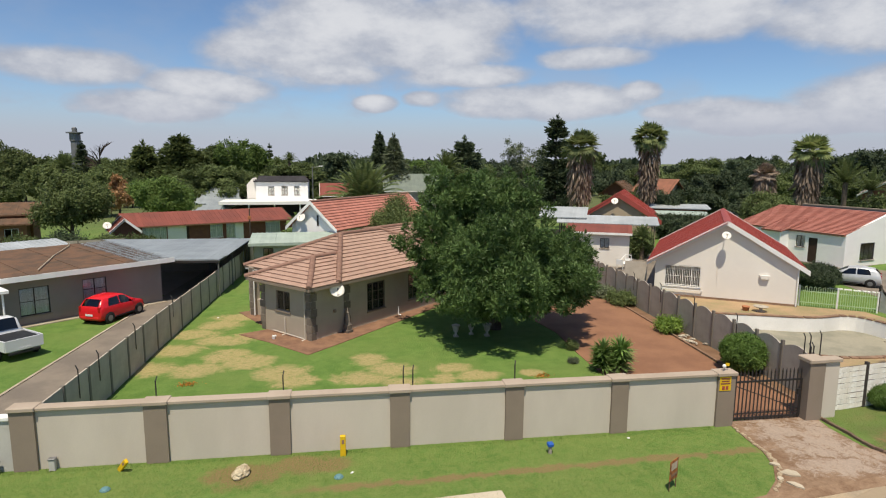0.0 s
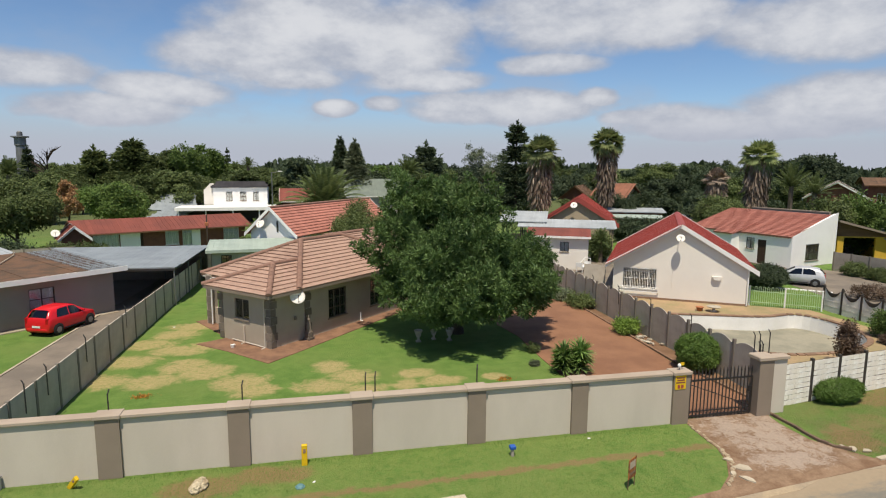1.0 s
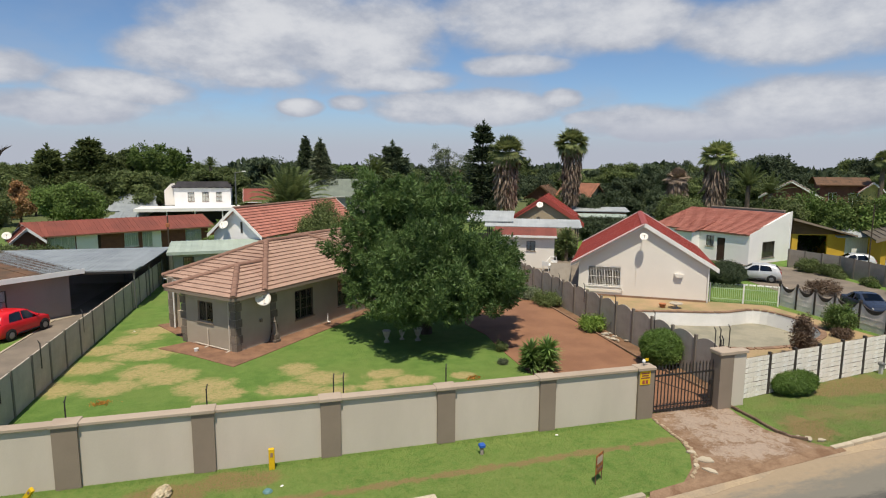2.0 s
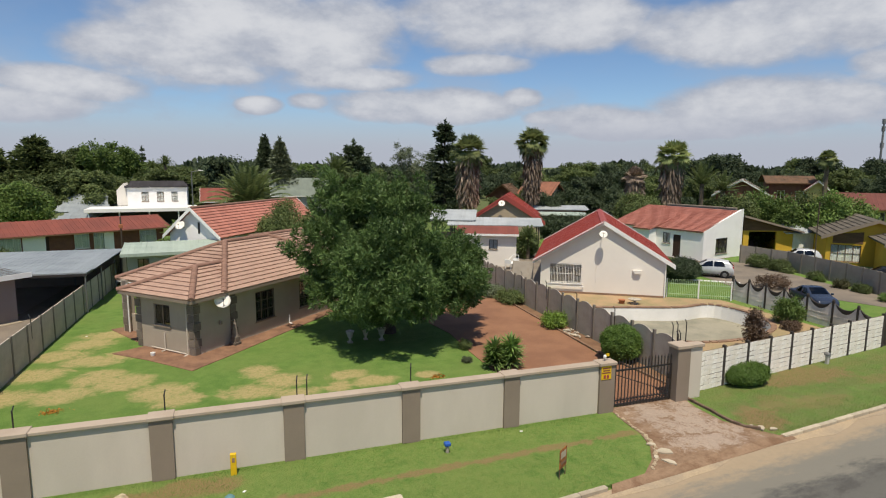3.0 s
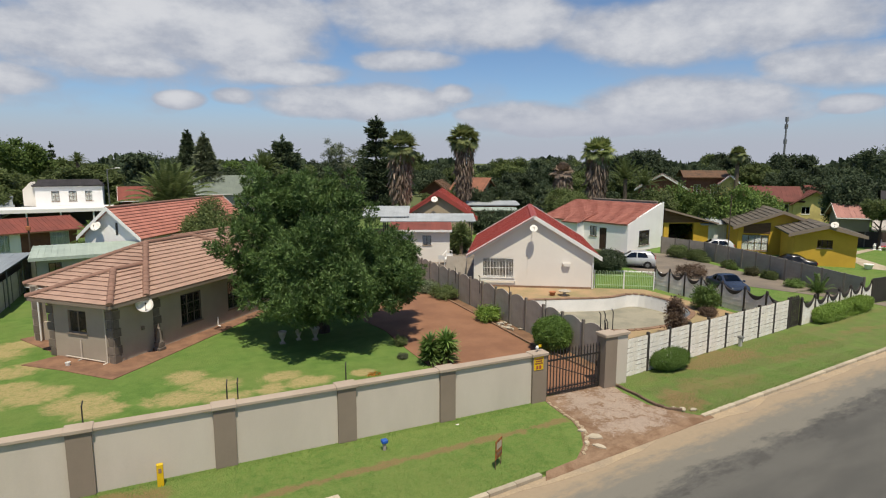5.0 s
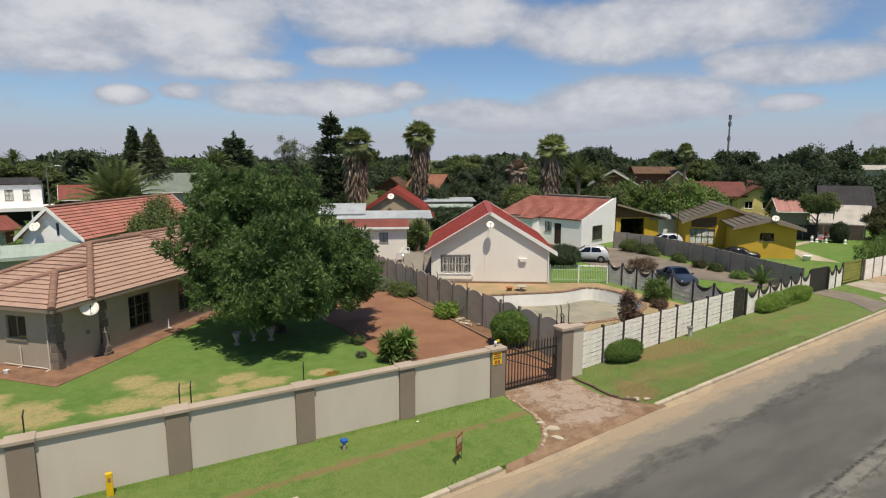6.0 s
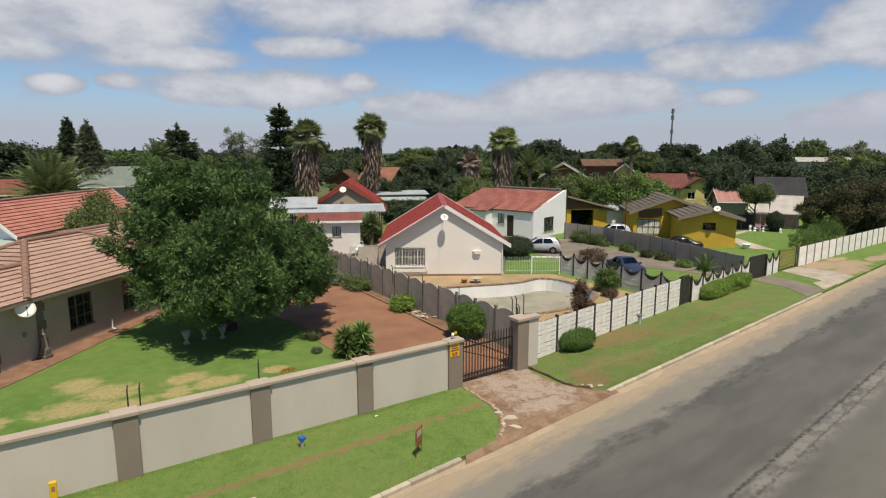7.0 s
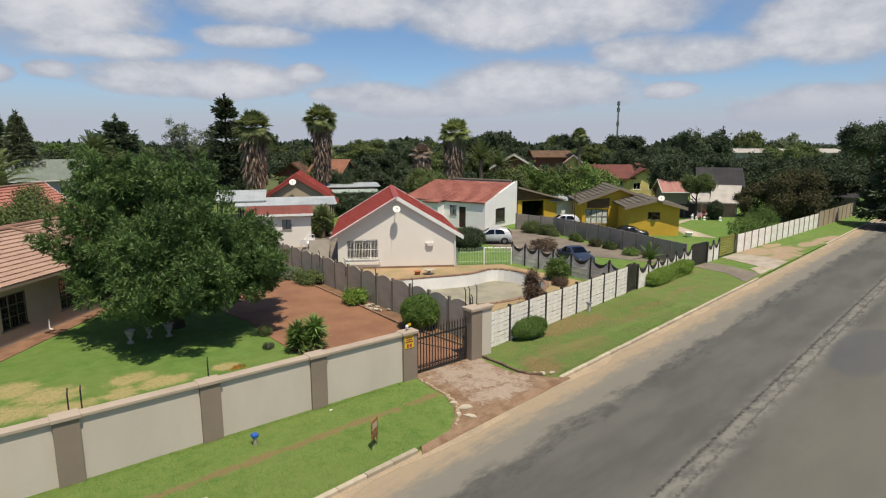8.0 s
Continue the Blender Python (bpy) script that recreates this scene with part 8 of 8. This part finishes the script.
def car(name, label, x, y, yaw, paint, L=3.6, W=1.6, H=1.48, kind="hatch"):
    """A small car, x pointing forward: lofted body, panes, wheels, lamps, bumpers, plates."""
    root = thing(name, label, "car" if kind != "pickup" else "pickup truck", pose(x, y, 0.03, 0, 0, yaw))
    w, kz = W / 2, H / 1.5
    st = SHAPES[kind]

    def section(fx, lo, zs, zt, ks, kt):
        X, a, b = fx * L, ks * w, kt * w
        zs, zt = zs * kz, zt * kz
        half = [(0.0, lo), (a * 0.84, lo), (a * 0.97, lo + 0.09), (a, lo + (zs - lo) * 0.55), (a * 0.985, zs - 0.05), (a * 0.955, zs),
                (b + (a * 0.955 - b) * 0.45, zs + (zt - zs) * 0.55), (b + (a * 0.955 - b) * 0.1, zs + (zt - zs) * 0.9), (b * 0.86, zt - 0.004), (b * 0.45, zt + 0.012 * kz)]
        pts = [(X, yy, zz) for yy, zz in half] + [(X, 0, zt + 0.016 * kz)]
        return pts + [(X, -yy, zz) for yy, zz in half[:0:-1]]
    body = part("body", loft(st, section), paint, root, smooth=True)
    rings = [[Vector(p) for p in section(*s)] for s in st]
    count = len(rings[0])

    def span(i0, i1, f0, f1):
        i0 = max(i0, 0)
        out = []
        for i in range(i0, i1):
            steps = 3
            for k in range(steps + (1 if i == i1 - 1 else 0)):
                out.append((i, k / steps))
        n_ = len(out)
        lo_, hi_ = int(f0 * (n_ - 1)), max(int(round(f1 * (n_ - 1))), 1)
        return out[lo_:hi_ + 1]

    def at(i, t, j):
        return rings[i][j].lerp(rings[min(i + 1, len(rings) - 1)][j], t)
    def point(fx, j):
        for i in range(len(st) - 1):
            if st[i][0] <= fx <= st[i + 1][0]:
                return at(i, (fx - st[i][0]) / (st[i + 1][0] - st[i][0]), j)
        return rings[-1][j]
    # each side pane: rear and front end of its lower edge, then of its upper edge
    for lo_a, lo_b, up_a, up_b in SIDE_PANES[kind]:
        for flip in (False, True):
            j = [5, 6, 7] if not flip else [count - 5, count - 6, count - 7]
            rows_ = []
            for k in range(6):
                t = k / 5
                fl, fu = lo_a + (lo_b - lo_a) * t, up_a + (up_b - up_a) * t
                fm = (fl + fu) / 2
                rows_.append([point(fl, j[0]).lerp(point(fl, j[1]), 0.1), point(fm, j[1]), point(fu, j[1]).lerp(point(fu, j[2]), 0.85)])
            part("side_window", strip(rows_, 0.012), "carglass", body)
    for name_, (i0, i1) in zip(("rear_window", "windscreen"), SCREENS[kind]):
        rows_ = []
        for i, t in span(i0, i1, 0.12, 0.9):
            ks = [8, 9, 10, count - 9, count - 8]
            rows_.append([at(i, t, k) for k in ks])
        part(name_, strip(rows_, 0.014), "carglass", body)
    sh = 0.95 * kz
    for sg_ in (-1, 1):
        part("sill_trim", boxes((-0.2 * L, sg_ * w * 0.985 - 0.02, 0.24, 0.22 * L, sg_ * w * 0.985 + 0.02, 0.31), bevel=0.008), "plastic", body, "black sill trim")
        part("mirror", boxes((0.17 * L, sg_ * (w + 0.03) - 0.09, sh, 0.17 * L + 0.12, sg_ * (w + 0.03) + 0.07, sh + 0.13), bevel=0.02), paint, root)
        part("headlight", boxes((0.43 * L, sg_ * w * 0.6 - 0.13, sh * 0.56, 0.478 * L, sg_ * w * 0.6 + 0.12, sh * 0.7), bevel=0.02), "lamp_clear", root)
        part("tail_light", boxes((-0.5 * L, sg_ * w * 0.8 - 0.08, sh * 0.74 if kind != "pickup" else 0.55, -0.455 * L, sg_ * w * 0.8 + 0.09, sh * 1.08 if kind == "hatch" else sh * 0.92), bevel=0.02), "lamp_red", root)
    for a, b in ((-0.508, -0.46), (0.46, 0.508)):
        part("bumper", boxes((a * L, -w * 0.8, 0.3, b * L, w * 0.8, 0.46), bevel=0.04), paint if kind != "pickup" else "plastic", root)
    part("number_plate", boxes((-0.512 * L, -0.24, 0.5, -0.507 * L, 0.24, 0.61)), "lamp_clear", root)
    prof = [(0.05, -0.09), (0.2, -0.09), (0.27, -0.085), (0.29, -0.06), (0.29, 0.06), (0.27, 0.085), (0.2, 0.09), (0.05, 0.09)]
    for fx in (-0.32, 0.33):
        for sg_ in (-1, 1):
            part("wheel_arch", lathe([(0.02, -0.012), (0.34, -0.012), (0.36, 0.0), (0.34, 0.012), (0.02, 0.012)], 20), "plastic", body, "dark wheel arch", m=pose(fx * L, sg_ * (w - 0.012), 0.31, 90, 0, 0))
            wheel = part("wheel", lathe(prof, 18), "rubber", root, m=pose(fx * L, sg_ * (w - 0.06), 0.29, 90, 0, 0) @ Matrix.Diagonal((1.06, 1.06, 1.0, 1)))
            part("rim", lathe([(r_, z_ * (-sg_)) for r_, z_ in [(0.03, 0.095), (0.06, 0.1), (0.15, 0.094), (0.165, 0.091)]], 14), "rim", wheel)
    if kind == "pickup":
        hi = 0.97 * kz
        part("load_bed", boxes((-0.49 * L, -w * 0.98, 0.5, -0.12 * L, -w * 0.9, hi), (-0.49 * L, w * 0.9, 0.5, -0.12 * L, w * 0.98, hi), bevel=0.01), paint, root)
        part("tailgate", boxes((-0.506 * L, -w * 0.95, 0.5, -0.494 * L, w * 0.95, hi), bevel=0.005), paint, root)
        part("bed_floor", boxes((-0.492 * L, -w * 0.89, 0.64, -0.13 * L, w * 0.89, hi - 0.07)), "plastic", root, "black load cover")
    return root


car("red_hatchback", "bright red small hatchback parked on the grass", -14.35, 36.75, 68, "redpaint", 3.5, 1.62, 1.5)
car("white_pickup", "white pickup truck with an open dark load bed", -17.3, 30.75, 142, "whitecar", 4.7, 1.72, 1.58, "pickup")
car("silver_hatchback", "silver hatchback parked beside a round bush", 38.5, 40.15, 136, "silver", 3.8, 1.66, 1.46)
car("blue_sedan", "dark blue sedan on the driveway behind the fence", 37.1, 29.1, -112, "bluecar", 3.7, 1.6, 1.36, "sedan")
car("dark_sedan", "dark sedan parked in front of the ochre house", 50.0, 33.2, 132, "blackcar", 4.2, 1.7, 1.42, "sedan")
car("pale_hatchback", "pale hatchback parked beside the lean-to", 51.8, 42.6, 140, "silver", 3.7, 1.62, 1.5)


# ---- far lawn ----
for x, y, h in ((70.03, 37.0, 0.75), (70.25, 36.57, 0.5), (70.66, 35.77, 0.5), (71.45, 34.16, 0.55)):
    orn = thing("garden_ornament", "small white garden ornament at the lawn edge", "garden ornament", pose(x, y, 0), group="white garden ornaments")
    part("ornament", lathe([(0.0, -0.02), (0.2, -0.02), (0.2, 0.06), (0.1, 0.12), (0.14, h * 0.5), (0.17, h * 0.65), (0.08, h * 0.8), (0.1, h * 0.9), (0.0, h)], 12), "white", orn)
chair_x, chair_y = (70.59, 36.36)
gc = thing("garden_chair", "white garden chair with a red cushion", "chair", pose(chair_x, chair_y, 0, 0, 0, -60) @ Matrix.Diagonal((0.8, 0.8, 0.8, 1)))
for u in (-0.3, 0.3):
    for v in (-0.25, 0.25):
        part("leg", boxes((u - 0.03, v - 0.03, 0, u + 0.03, v + 0.03, 0.45)), "white", gc)
part("seat", boxes((-0.36, -0.32, 0.451, 0.36, 0.32, 0.5), bevel=0.01), "white", gc)
part("cushion", boxes((-0.33, -0.28, 0.502, 0.33, 0.2, 0.62), bevel=0.03), "redpaint", gc, "red seat cushion")
part("backrest", boxes((-0.36, 0.25, 0.503, 0.36, 0.32, 1.1), bevel=0.02), "white", gc)

# ---- verge things ----
mk = thing("yellow_marker", "short yellow concrete marker post on the verge", "marker post", pose(-0.49, 18.02, 0), group="yellow markers")
part("post", boxes((-0.09, -0.06, -0.05, 0.09, 0.06, 0.68), bevel=0.012), "yellowpaint", mk)
part("plate", boxes((-0.04, -0.066, 0.42, 0.04, -0.0605, 0.56)), "coping", mk)
tilt = copy_thing(mk, pose(-7.2, 18.0, 0.02, 0, 42, -35))
tilt.scale = (0.8, 0.8, 0.75)
tagged(tilt, "yellow concrete marker post lying tilted in the grass")


def boulder(name, x, y, s, seed, label, mat="stone", z=0.0, flat=0.6):
    bm = bmesh.new()
    bmesh.ops.create_icosphere(bm, subdivisions=4, radius=1.0)
    off = Vector((seed * 3.1, seed * 1.7, 0))
    for v in bm.verts:
        k = 1 + 0.28 * noise.noise(v.co * 1.3 + off) + 0.16 * noise.noise(v.co * 3.5 + off) - 0.12 * abs(noise.noise(v.co * 7.5 + off))
        v.co = Vector((v.co.x * k * s, v.co.y * k * s * 0.65, v.co.z * k * s * flat))
    return solid(name, bm, mat, label, "rock", pose(x, y, z + s * flat * 0.6, 0, 0, seed * 33))


boulder("boulder", -3.5, 17.2, 0.34, 2, "pale weathered pitted boulder in the verge grass", "boulder", flat=0.5)
mt = thing("meter_post", "blue-capped grey water meter post on the verge", "meter", pose(6.17, 17.26, 0) @ Matrix.Diagonal((0.8, 0.8, 0.95, 1)))
part("pipe", lathe([(0.075, -0.05), (0.075, 0.26)], 12), "precast", mt)
part("cap", boxes((-0.13, -0.12, 0.255, 0.13, 0.12, 0.39), bevel=0.03), "bluepaint", mt, "bright blue plastic cap")
for x, y in ((-7.2, 16.9), (-0.6, 16.7)):
    ld = thing("valve_cover", "small dull teal round valve cover in the grass", "cover", pose(x, y, 0) @ Matrix.Diagonal((0.75, 0.75, 0.8, 1)), group="valve covers")
    part("lid", lathe([(0.16, 0.0), (0.16, 0.05), (0.12, 0.09), (0.03, 0.1)], 14), "tealpaint", ld)
    part("rim", lathe([(0.19, -0.02), (0.19, 0.03), (0.17, 0.035)], 14), "tealpaint", ld)
for x, y in ((-9.2, 18.28), (-10.75, 18.22)):
    mb = thing("meter_box", "small grey meter box at the wall foot", "meter box", pose(x, y, 0), group="meter boxes")
    part("box", boxes((-0.09, -0.07, 0, 0.09, 0.07, 0.36), bevel=0.015), "greywall", mb)
    part("lid", boxes((-0.11, -0.09, 0.363, 0.11, 0.09, 0.4), bevel=0.01), "steel", mb)
sg = thing("verge_sign", "weathered orange board sign on two thin legs", "sign", pose(9.0, 14.72, 0, 0, 0, 34) @ Matrix.Diagonal((1, 1, 0.88, 1)))
for x in (-0.2, 0.2):
    part("leg", tubes(((x, 0, -0.05), (x, 0, 1.0), 0.014), sides=6), "woodframe", sg)
part("board", boxes((-0.24, -0.02, 0.36, 0.24, -0.005, 1.06), bevel=0.003), "boardart", sg)
part("text_panel", boxes((-0.17, -0.026, 0.72, 0.17, -0.0205, 0.96)), "kerb", sg)
part("text_bar", boxes((-0.17, -0.026, 0.5, 0.17, -0.0205, 0.58)), "coping", sg)
sl = thing("culvert_slab", "pale concrete culvert slab flush with the verge", "slab", pose(3.1, 14.75, 0, 0, 0, 4), kind="structure")
part("slab", boxes((-1.0, -0.55, -0.05, 1.0, 0.5, 0.035), bevel=0.012), "kerb", sl)
stake = thing("verge_stake", "short grey stake with a cap near the white fence", "stake", pose(26.6, 19.85, 0))
part("post", boxes((-0.07, -0.07, -0.05, 0.07, 0.07, 0.42), bevel=0.01), "greywall", stake)
part("cap", boxes((-0.12, -0.12, 0.42, 0.12, 0.12, 0.55), bevel=0.03), "steel", stake)
for k, (x, y) in enumerate(((9.2, 17.9), (-0.2, 16.9), (-1.6, 22.6), (-3.4, 31.2), (-8.2, 35.9))):
    bit = thing("litter", "small scrap of white litter on grass", "litter", pose(x, y, 0, 0, 0, k * 50), group="litter")
    part("scrap", boxes((-0.05, -0.03, 0.0, 0.05, 0.03, 0.025), bevel=0.006), "white", bit)

# electric fence rods behind the walls
rod_me = mesh_of(tubes(((0, 0, 0), (0, 0, 1.05), 0.022), ((0, 0, 1.05), (0.03, 0.08, 1.2), 0.02), sides=6), "rod", "ironblack")


def rod(x, y, z, yaw=0, s=1.0):
    r = thing("fence_rod", "black electric-fence rod on the wall", "fence rod", pose(x, y, z, 0, 0, yaw) @ Matrix.Diagonal((s, s, s, 1)), group="electric fence rods")
    part("rod", rod_me, "ironblack", r)
    for h in (0.55, 0.8, 1.05):
        key = ("insulator", h)
        if key not in RIDGE:
            RIDGE[key] = mesh_of(boxes((-0.02, -0.02, h, 0.02, 0.02, h + 0.03)), "insulator", "plastic")
        part("insulator", RIDGE[key], "plastic", r)


for x in (-6.26, -2.38, 1.51, 1.83, 5.34):
    rod(x, 18.74, 1.45)
for y in (21.5, 23.2, 27.0, 32.5):
    rod(-9.72, y, 1.0, 90)
for y in (24.8, 28.4, 31.9, 35.3):
    rod(17.9, y, 1.15, 90)
for x, y in ((17.7, 20.3), (17.1, 19.15), (18.0, 20.35), (18.6, 20.5), (16.9, 19.05)):
    rod(x, y, 1.5, 40)

precast("back_boundary_wall", [(-40.0, 53.5), (-22.0, 60.2)], 2.0, 1.8, "plain", "precast", "precast_post", "grey precast wall behind the low house", 5)

# ---- garden things ----
for x, y, h in ((5.3, 30.35, 0.66), (7.0, 30.25, 0.7), (6.2, 30.65, 0.58)):
    up = thing("white_planter", "white stone planter under the big tree", "planter", pose(x, y, 0) @ Matrix.Diagonal((h, h, h, 1)), group="white planters")
    part("foot", boxes((-0.2, -0.2, 0, 0.2, 0.2, 0.12), bevel=0.02), "stone", up)
    part("bowl", lathe([(0.12, 0.12), (0.1, 0.35), (0.2, 0.5), (0.3, 0.85), (0.36, 0.95), (0.32, 1.0), (0.24, 0.9)], 14), "stone", up)
rng = random.Random(15)
pile = thing("stone_pile", "pile of pale stones in the flower bed", "stones")
for k in range(22):
    s = rng.uniform(0.16, 0.34)
    part("stone", stone_me, "stone", pile, m=pose(17.65 + rng.uniform(-0.45, 0.3), 28.0 + rng.uniform(-0.9, 0.8), 0.05 + rng.uniform(0, 0.08), rng.uniform(0, 90), 0, rng.uniform(0, 360)) @ Matrix.Diagonal((s, s, s, 1)))
for x, y in ((-7.1, 25.0), (8.1, 24.0)):
    fl = thing("leaf_heap", "small heap of orange-brown dry leaves", "leaf heap", pose(x, y, 0), group="leaf heaps")
    g = np.random.default_rng(int(x * 7) + 90)
    pts = g.normal(0, 0.16, (160, 3)) * np.array([1.3, 0.8, 0.05]) + np.array([0, 0, 0.03])
    pts[:, 2] = np.abs(pts[:, 2])
    v, f = scatter_leaves(pts, g.normal(0, 1, (160, 3)), 0.08, 0.6, 0.4, 5)
    o = new("leaves", mesh_from("leaves", v, f, "leaf_orange"))
    o.parent = fl

# ---- east plot: pale green palisade, gates ----
gf = thing("palisade_fence", "pale green metal palisade fence beside the pool", "fence", pose(29.2, 34.4, 0, 0, 0, math.degrees(math.atan2(-2.5, 3.5))))
FL = math.hypot(3.5, 2.5)
part("rail", boxes((0, -0.015, 0.25, FL, 0.015, 0.3)), "greenpaint", gf)
part("rail", boxes((0, -0.015, 1.0, FL, 0.015, 1.05)), "greenpaint", gf)
pk = mesh_of(tubes(((0, 0, 0), (0, 0, 1.25), 0.016), sides=6), "picket", "greenpaint")
for k in range(34):
    part("picket", pk, "greenpaint", gf, m=pose(0.05 + k * (FL - 0.1) / 33, 0, 0.02))
hoop_me = mesh_of(tubes(((-0.065, 0, 0), (-0.045, 0, 0.07), 0.013), ((-0.045, 0, 0.07), (0, 0, 0.1), 0.013), ((0, 0, 0.1), (0.045, 0, 0.07), 0.013), ((0.045, 0, 0.07), (0.065, 0, 0), 0.013), sides=5), "hoop", "greenpaint")
for k in range(17):
    part("hoop", hoop_me, "greenpaint", gf, m=pose(0.05 + (2 * k + 0.5) * (FL - 0.1) / 33, 0, 1.26))
for x in (0.0, FL / 2, FL):
    part("post", boxes((x - 0.04, -0.04, 0, x + 0.04, 0.04, 1.4)), "white", gf)
brick_me = mesh_of(boxes((-0.24, -0.1, -0.02, 0.24, 0.1, 0.09), bevel=0.015), "brick", "white")
for k in range(7):
    eb = thing("edging_brick", "white-painted edging brick on the lawn", "edging brick", pose(35.6 + k * 0.43, 38.9 - k * 0.36, 0, 0, 0, -40 + 6 * math.sin(k * 2.7)), group="white edging bricks")
    part("brick", brick_me, "white", eb)
pg = thing("pedestrian_gate", "dark brown metal pedestrian gate between the fences", "gate", pose(32.05, 20.98, 0.03, 0, 0, 8))
part("gate_frame", boxes((0, -0.02, 0, 1.1, 0.02, 0.06), (0, -0.02, 1.6, 1.1, 0.02, 1.66), (0, -0.02, 0.06, 0.05, 0.02, 1.6), (1.05, -0.02, 0.06, 1.1, 0.02, 1.6)), "darkpost", pg)
for k in range(9):
    part("bar", boxes((0.1 + k * 0.108, -0.012, 0.06, 0.15 + k * 0.108, 0.012, 1.75 + 0.08 * (k % 2))), "darkpost", pg)
sgate = thing("sliding_gate", "solid dark steel sliding gate across the driveway", "gate", pose(42.85, 22.5, 0.03, 0, 0, 1))
part("gate_frame", boxes((0, -0.03, 0, 2.25, 0.03, 0.08), (0, -0.03, 1.62, 2.25, 0.03, 1.7), (0, -0.03, 0.08, 0.06, 0.03, 1.62), (2.19, -0.03, 0.08, 2.25, 0.03, 1.62)), "ironblack", sgate)
for k in range(8):
    part("board", boxes((0.065 + k * 0.266, -0.015, 0.085, 0.065 + k * 0.266 + 0.258, 0.015, 1.615)), "ironblack", sgate)
og = thing("slatted_gate", "olive timber slatted gate beside the lawn", "gate", pose(47.7, 22.8, 0.03, 0, 0, 4))
part("gate_frame", boxes((0, -0.04, 0, 0.1, 0.04, 1.7), (3.2, -0.04, 0, 3.32, 0.04, 1.75)), "darkpost", og)
for k in range(8):
    part("slat", boxes((0.1, -0.015, 0.1 + k * 0.2, 3.2, 0.015, 0.24 + k * 0.2)), "olive", og)
cart = thing("white_cart", "white metal garden cart beside the outbuilding", "cart", pose(23.6, 48.6, 0, 0, 0, 30))
part("tray", boxes((-0.7, -0.35, 0.5, 0.7, 0.35, 0.56), (-0.7, -0.35, 0.56, -0.65, 0.35, 0.9), (0.65, -0.35, 0.56, 0.7, 0.35, 0.9)), "white", cart)
part("frame", tubes(((-0.6, -0.3, 0), (-0.6, -0.3, 0.5), 0.03), ((0.6, -0.3, 0), (0.6, -0.3, 1.2), 0.03), ((-0.6, 0.3, 0), (-0.6, 0.3, 0.5), 0.03), ((0.6, 0.3, 0), (0.6, 0.3, 1.2), 0.03), ((0.6, -0.3, 1.2), (0.6, 0.3, 1.2), 0.03), ((-0.6, 0.3, 0.5), (0.6, 0.3, 1.2), 0.025)), "white", cart)
lean = thing("leaning_sheet", "dark sheet leaning against the side of the house", "sheet", pose(21.0, 39.6, 0, 0, 0, 57))
part("sheet", prism(bmesh.new(), [(0.0, 0.0), (0.05, 0.0), (0.62, 2.1), (0.57, 2.1)], "y", 0.0, 1.6), "precast", lean)
for k, (x, y, mt_) in enumerate(((72.2, 37.8, "white"), (72.9, 37.2, "redtile"), (72.6, 36.4, "white"))):
    ch = thing("garden_chair", "white plastic garden chair on the far lawn" if mt_ == "white" else "reddish garden chair on the far lawn", "chair", pose(x, y, 0, 0, 0, 200 + 40 * k), group="garden chairs")
    part("seat", boxes((-0.25, -0.25, 0.4, 0.25, 0.25, 0.45)), mt_, ch)
    part("backrest", boxes((-0.25, 0.22, 0.45, 0.25, 0.27, 0.95)), mt_, ch)
    for a in (-0.22, 0.22):
        for b in (-0.22, 0.22):
            part("leg", tubes(((a, b, 0), (a, b, 0.4), 0.025)), mt_, ch)
pot_thing(56.6, 30.2, 0.5, "white", "white pot at the corner of the ochre house")
sheet("far_lawn_path", [(57.0, 30.5), (63.0, 36.5), (75.0, 38.5), (75.0, 37.9), (63.5, 35.6), (58.0, 28.0)], "kerb", 0.02, "pale concrete path beside the far lawn", "path")
sheet("white_house_yard", [(36.0, 42.0), (46.0, 47.0), (50.5, 48.6), (52.0, 50.0), (44.0, 60.0), (40.0, 58.0), (43.0, 48.0)], "greydrive", 0.016, "grey concrete yard beside the white house", "paving")

# ---- grass ----
def grass(name, x0, x1, y0, y1, count, seed, inside, h=0.05):
    g = np.random.default_rng(seed)
    p = np.stack([g.uniform(x0, x1, count), g.uniform(y0, y1, count), np.zeros(count)], 1)
    p = p[inside(p[:, 0], p[:, 1])]
    v, f = scatter_leaves(p, np.tile(np.array([0, 0, 1.0]), (len(p), 1)), h, 0.16, 0.45, seed + 1)
    ob = new(name, mesh_from(name, v, f, "grass"))
    tagged(ob, "short green kikuyu grass blades", "grass", "", "stuff")


def verge_ok(x, y):
    kerb_y = 12.72 + 0.1135 * x
    drive_x = (x > 11.4 + (y - 14.0) * 0.55) & (x < 17.2) | ((x > 12.7) & (x < 17.2))
    path = np.abs(y - (16.13 + 0.035 * x)) < 0.22
    return (y > kerb_y + 0.08) & (y < np.where(x < 13, 18.32, 18.9 + 0.13 * (x - 18))) & ~drive_x & ~path


grass("verge_grass", -12, 32, 12.0, 20.8, 150000, 3, verge_ok)
grass("wall_foot_grass", -12, 12.5, 18.1, 18.37, 5000, 5, lambda x, y: y < 18.36, 0.05)
grass("kerb_grass", -4, 32, 12.5, 16.6, 20000, 6, lambda x, y: (np.abs(y - (12.85 + 0.1135 * x)) < 0.12) & ((x < 9.6) | (x > 18.2)), 0.07)
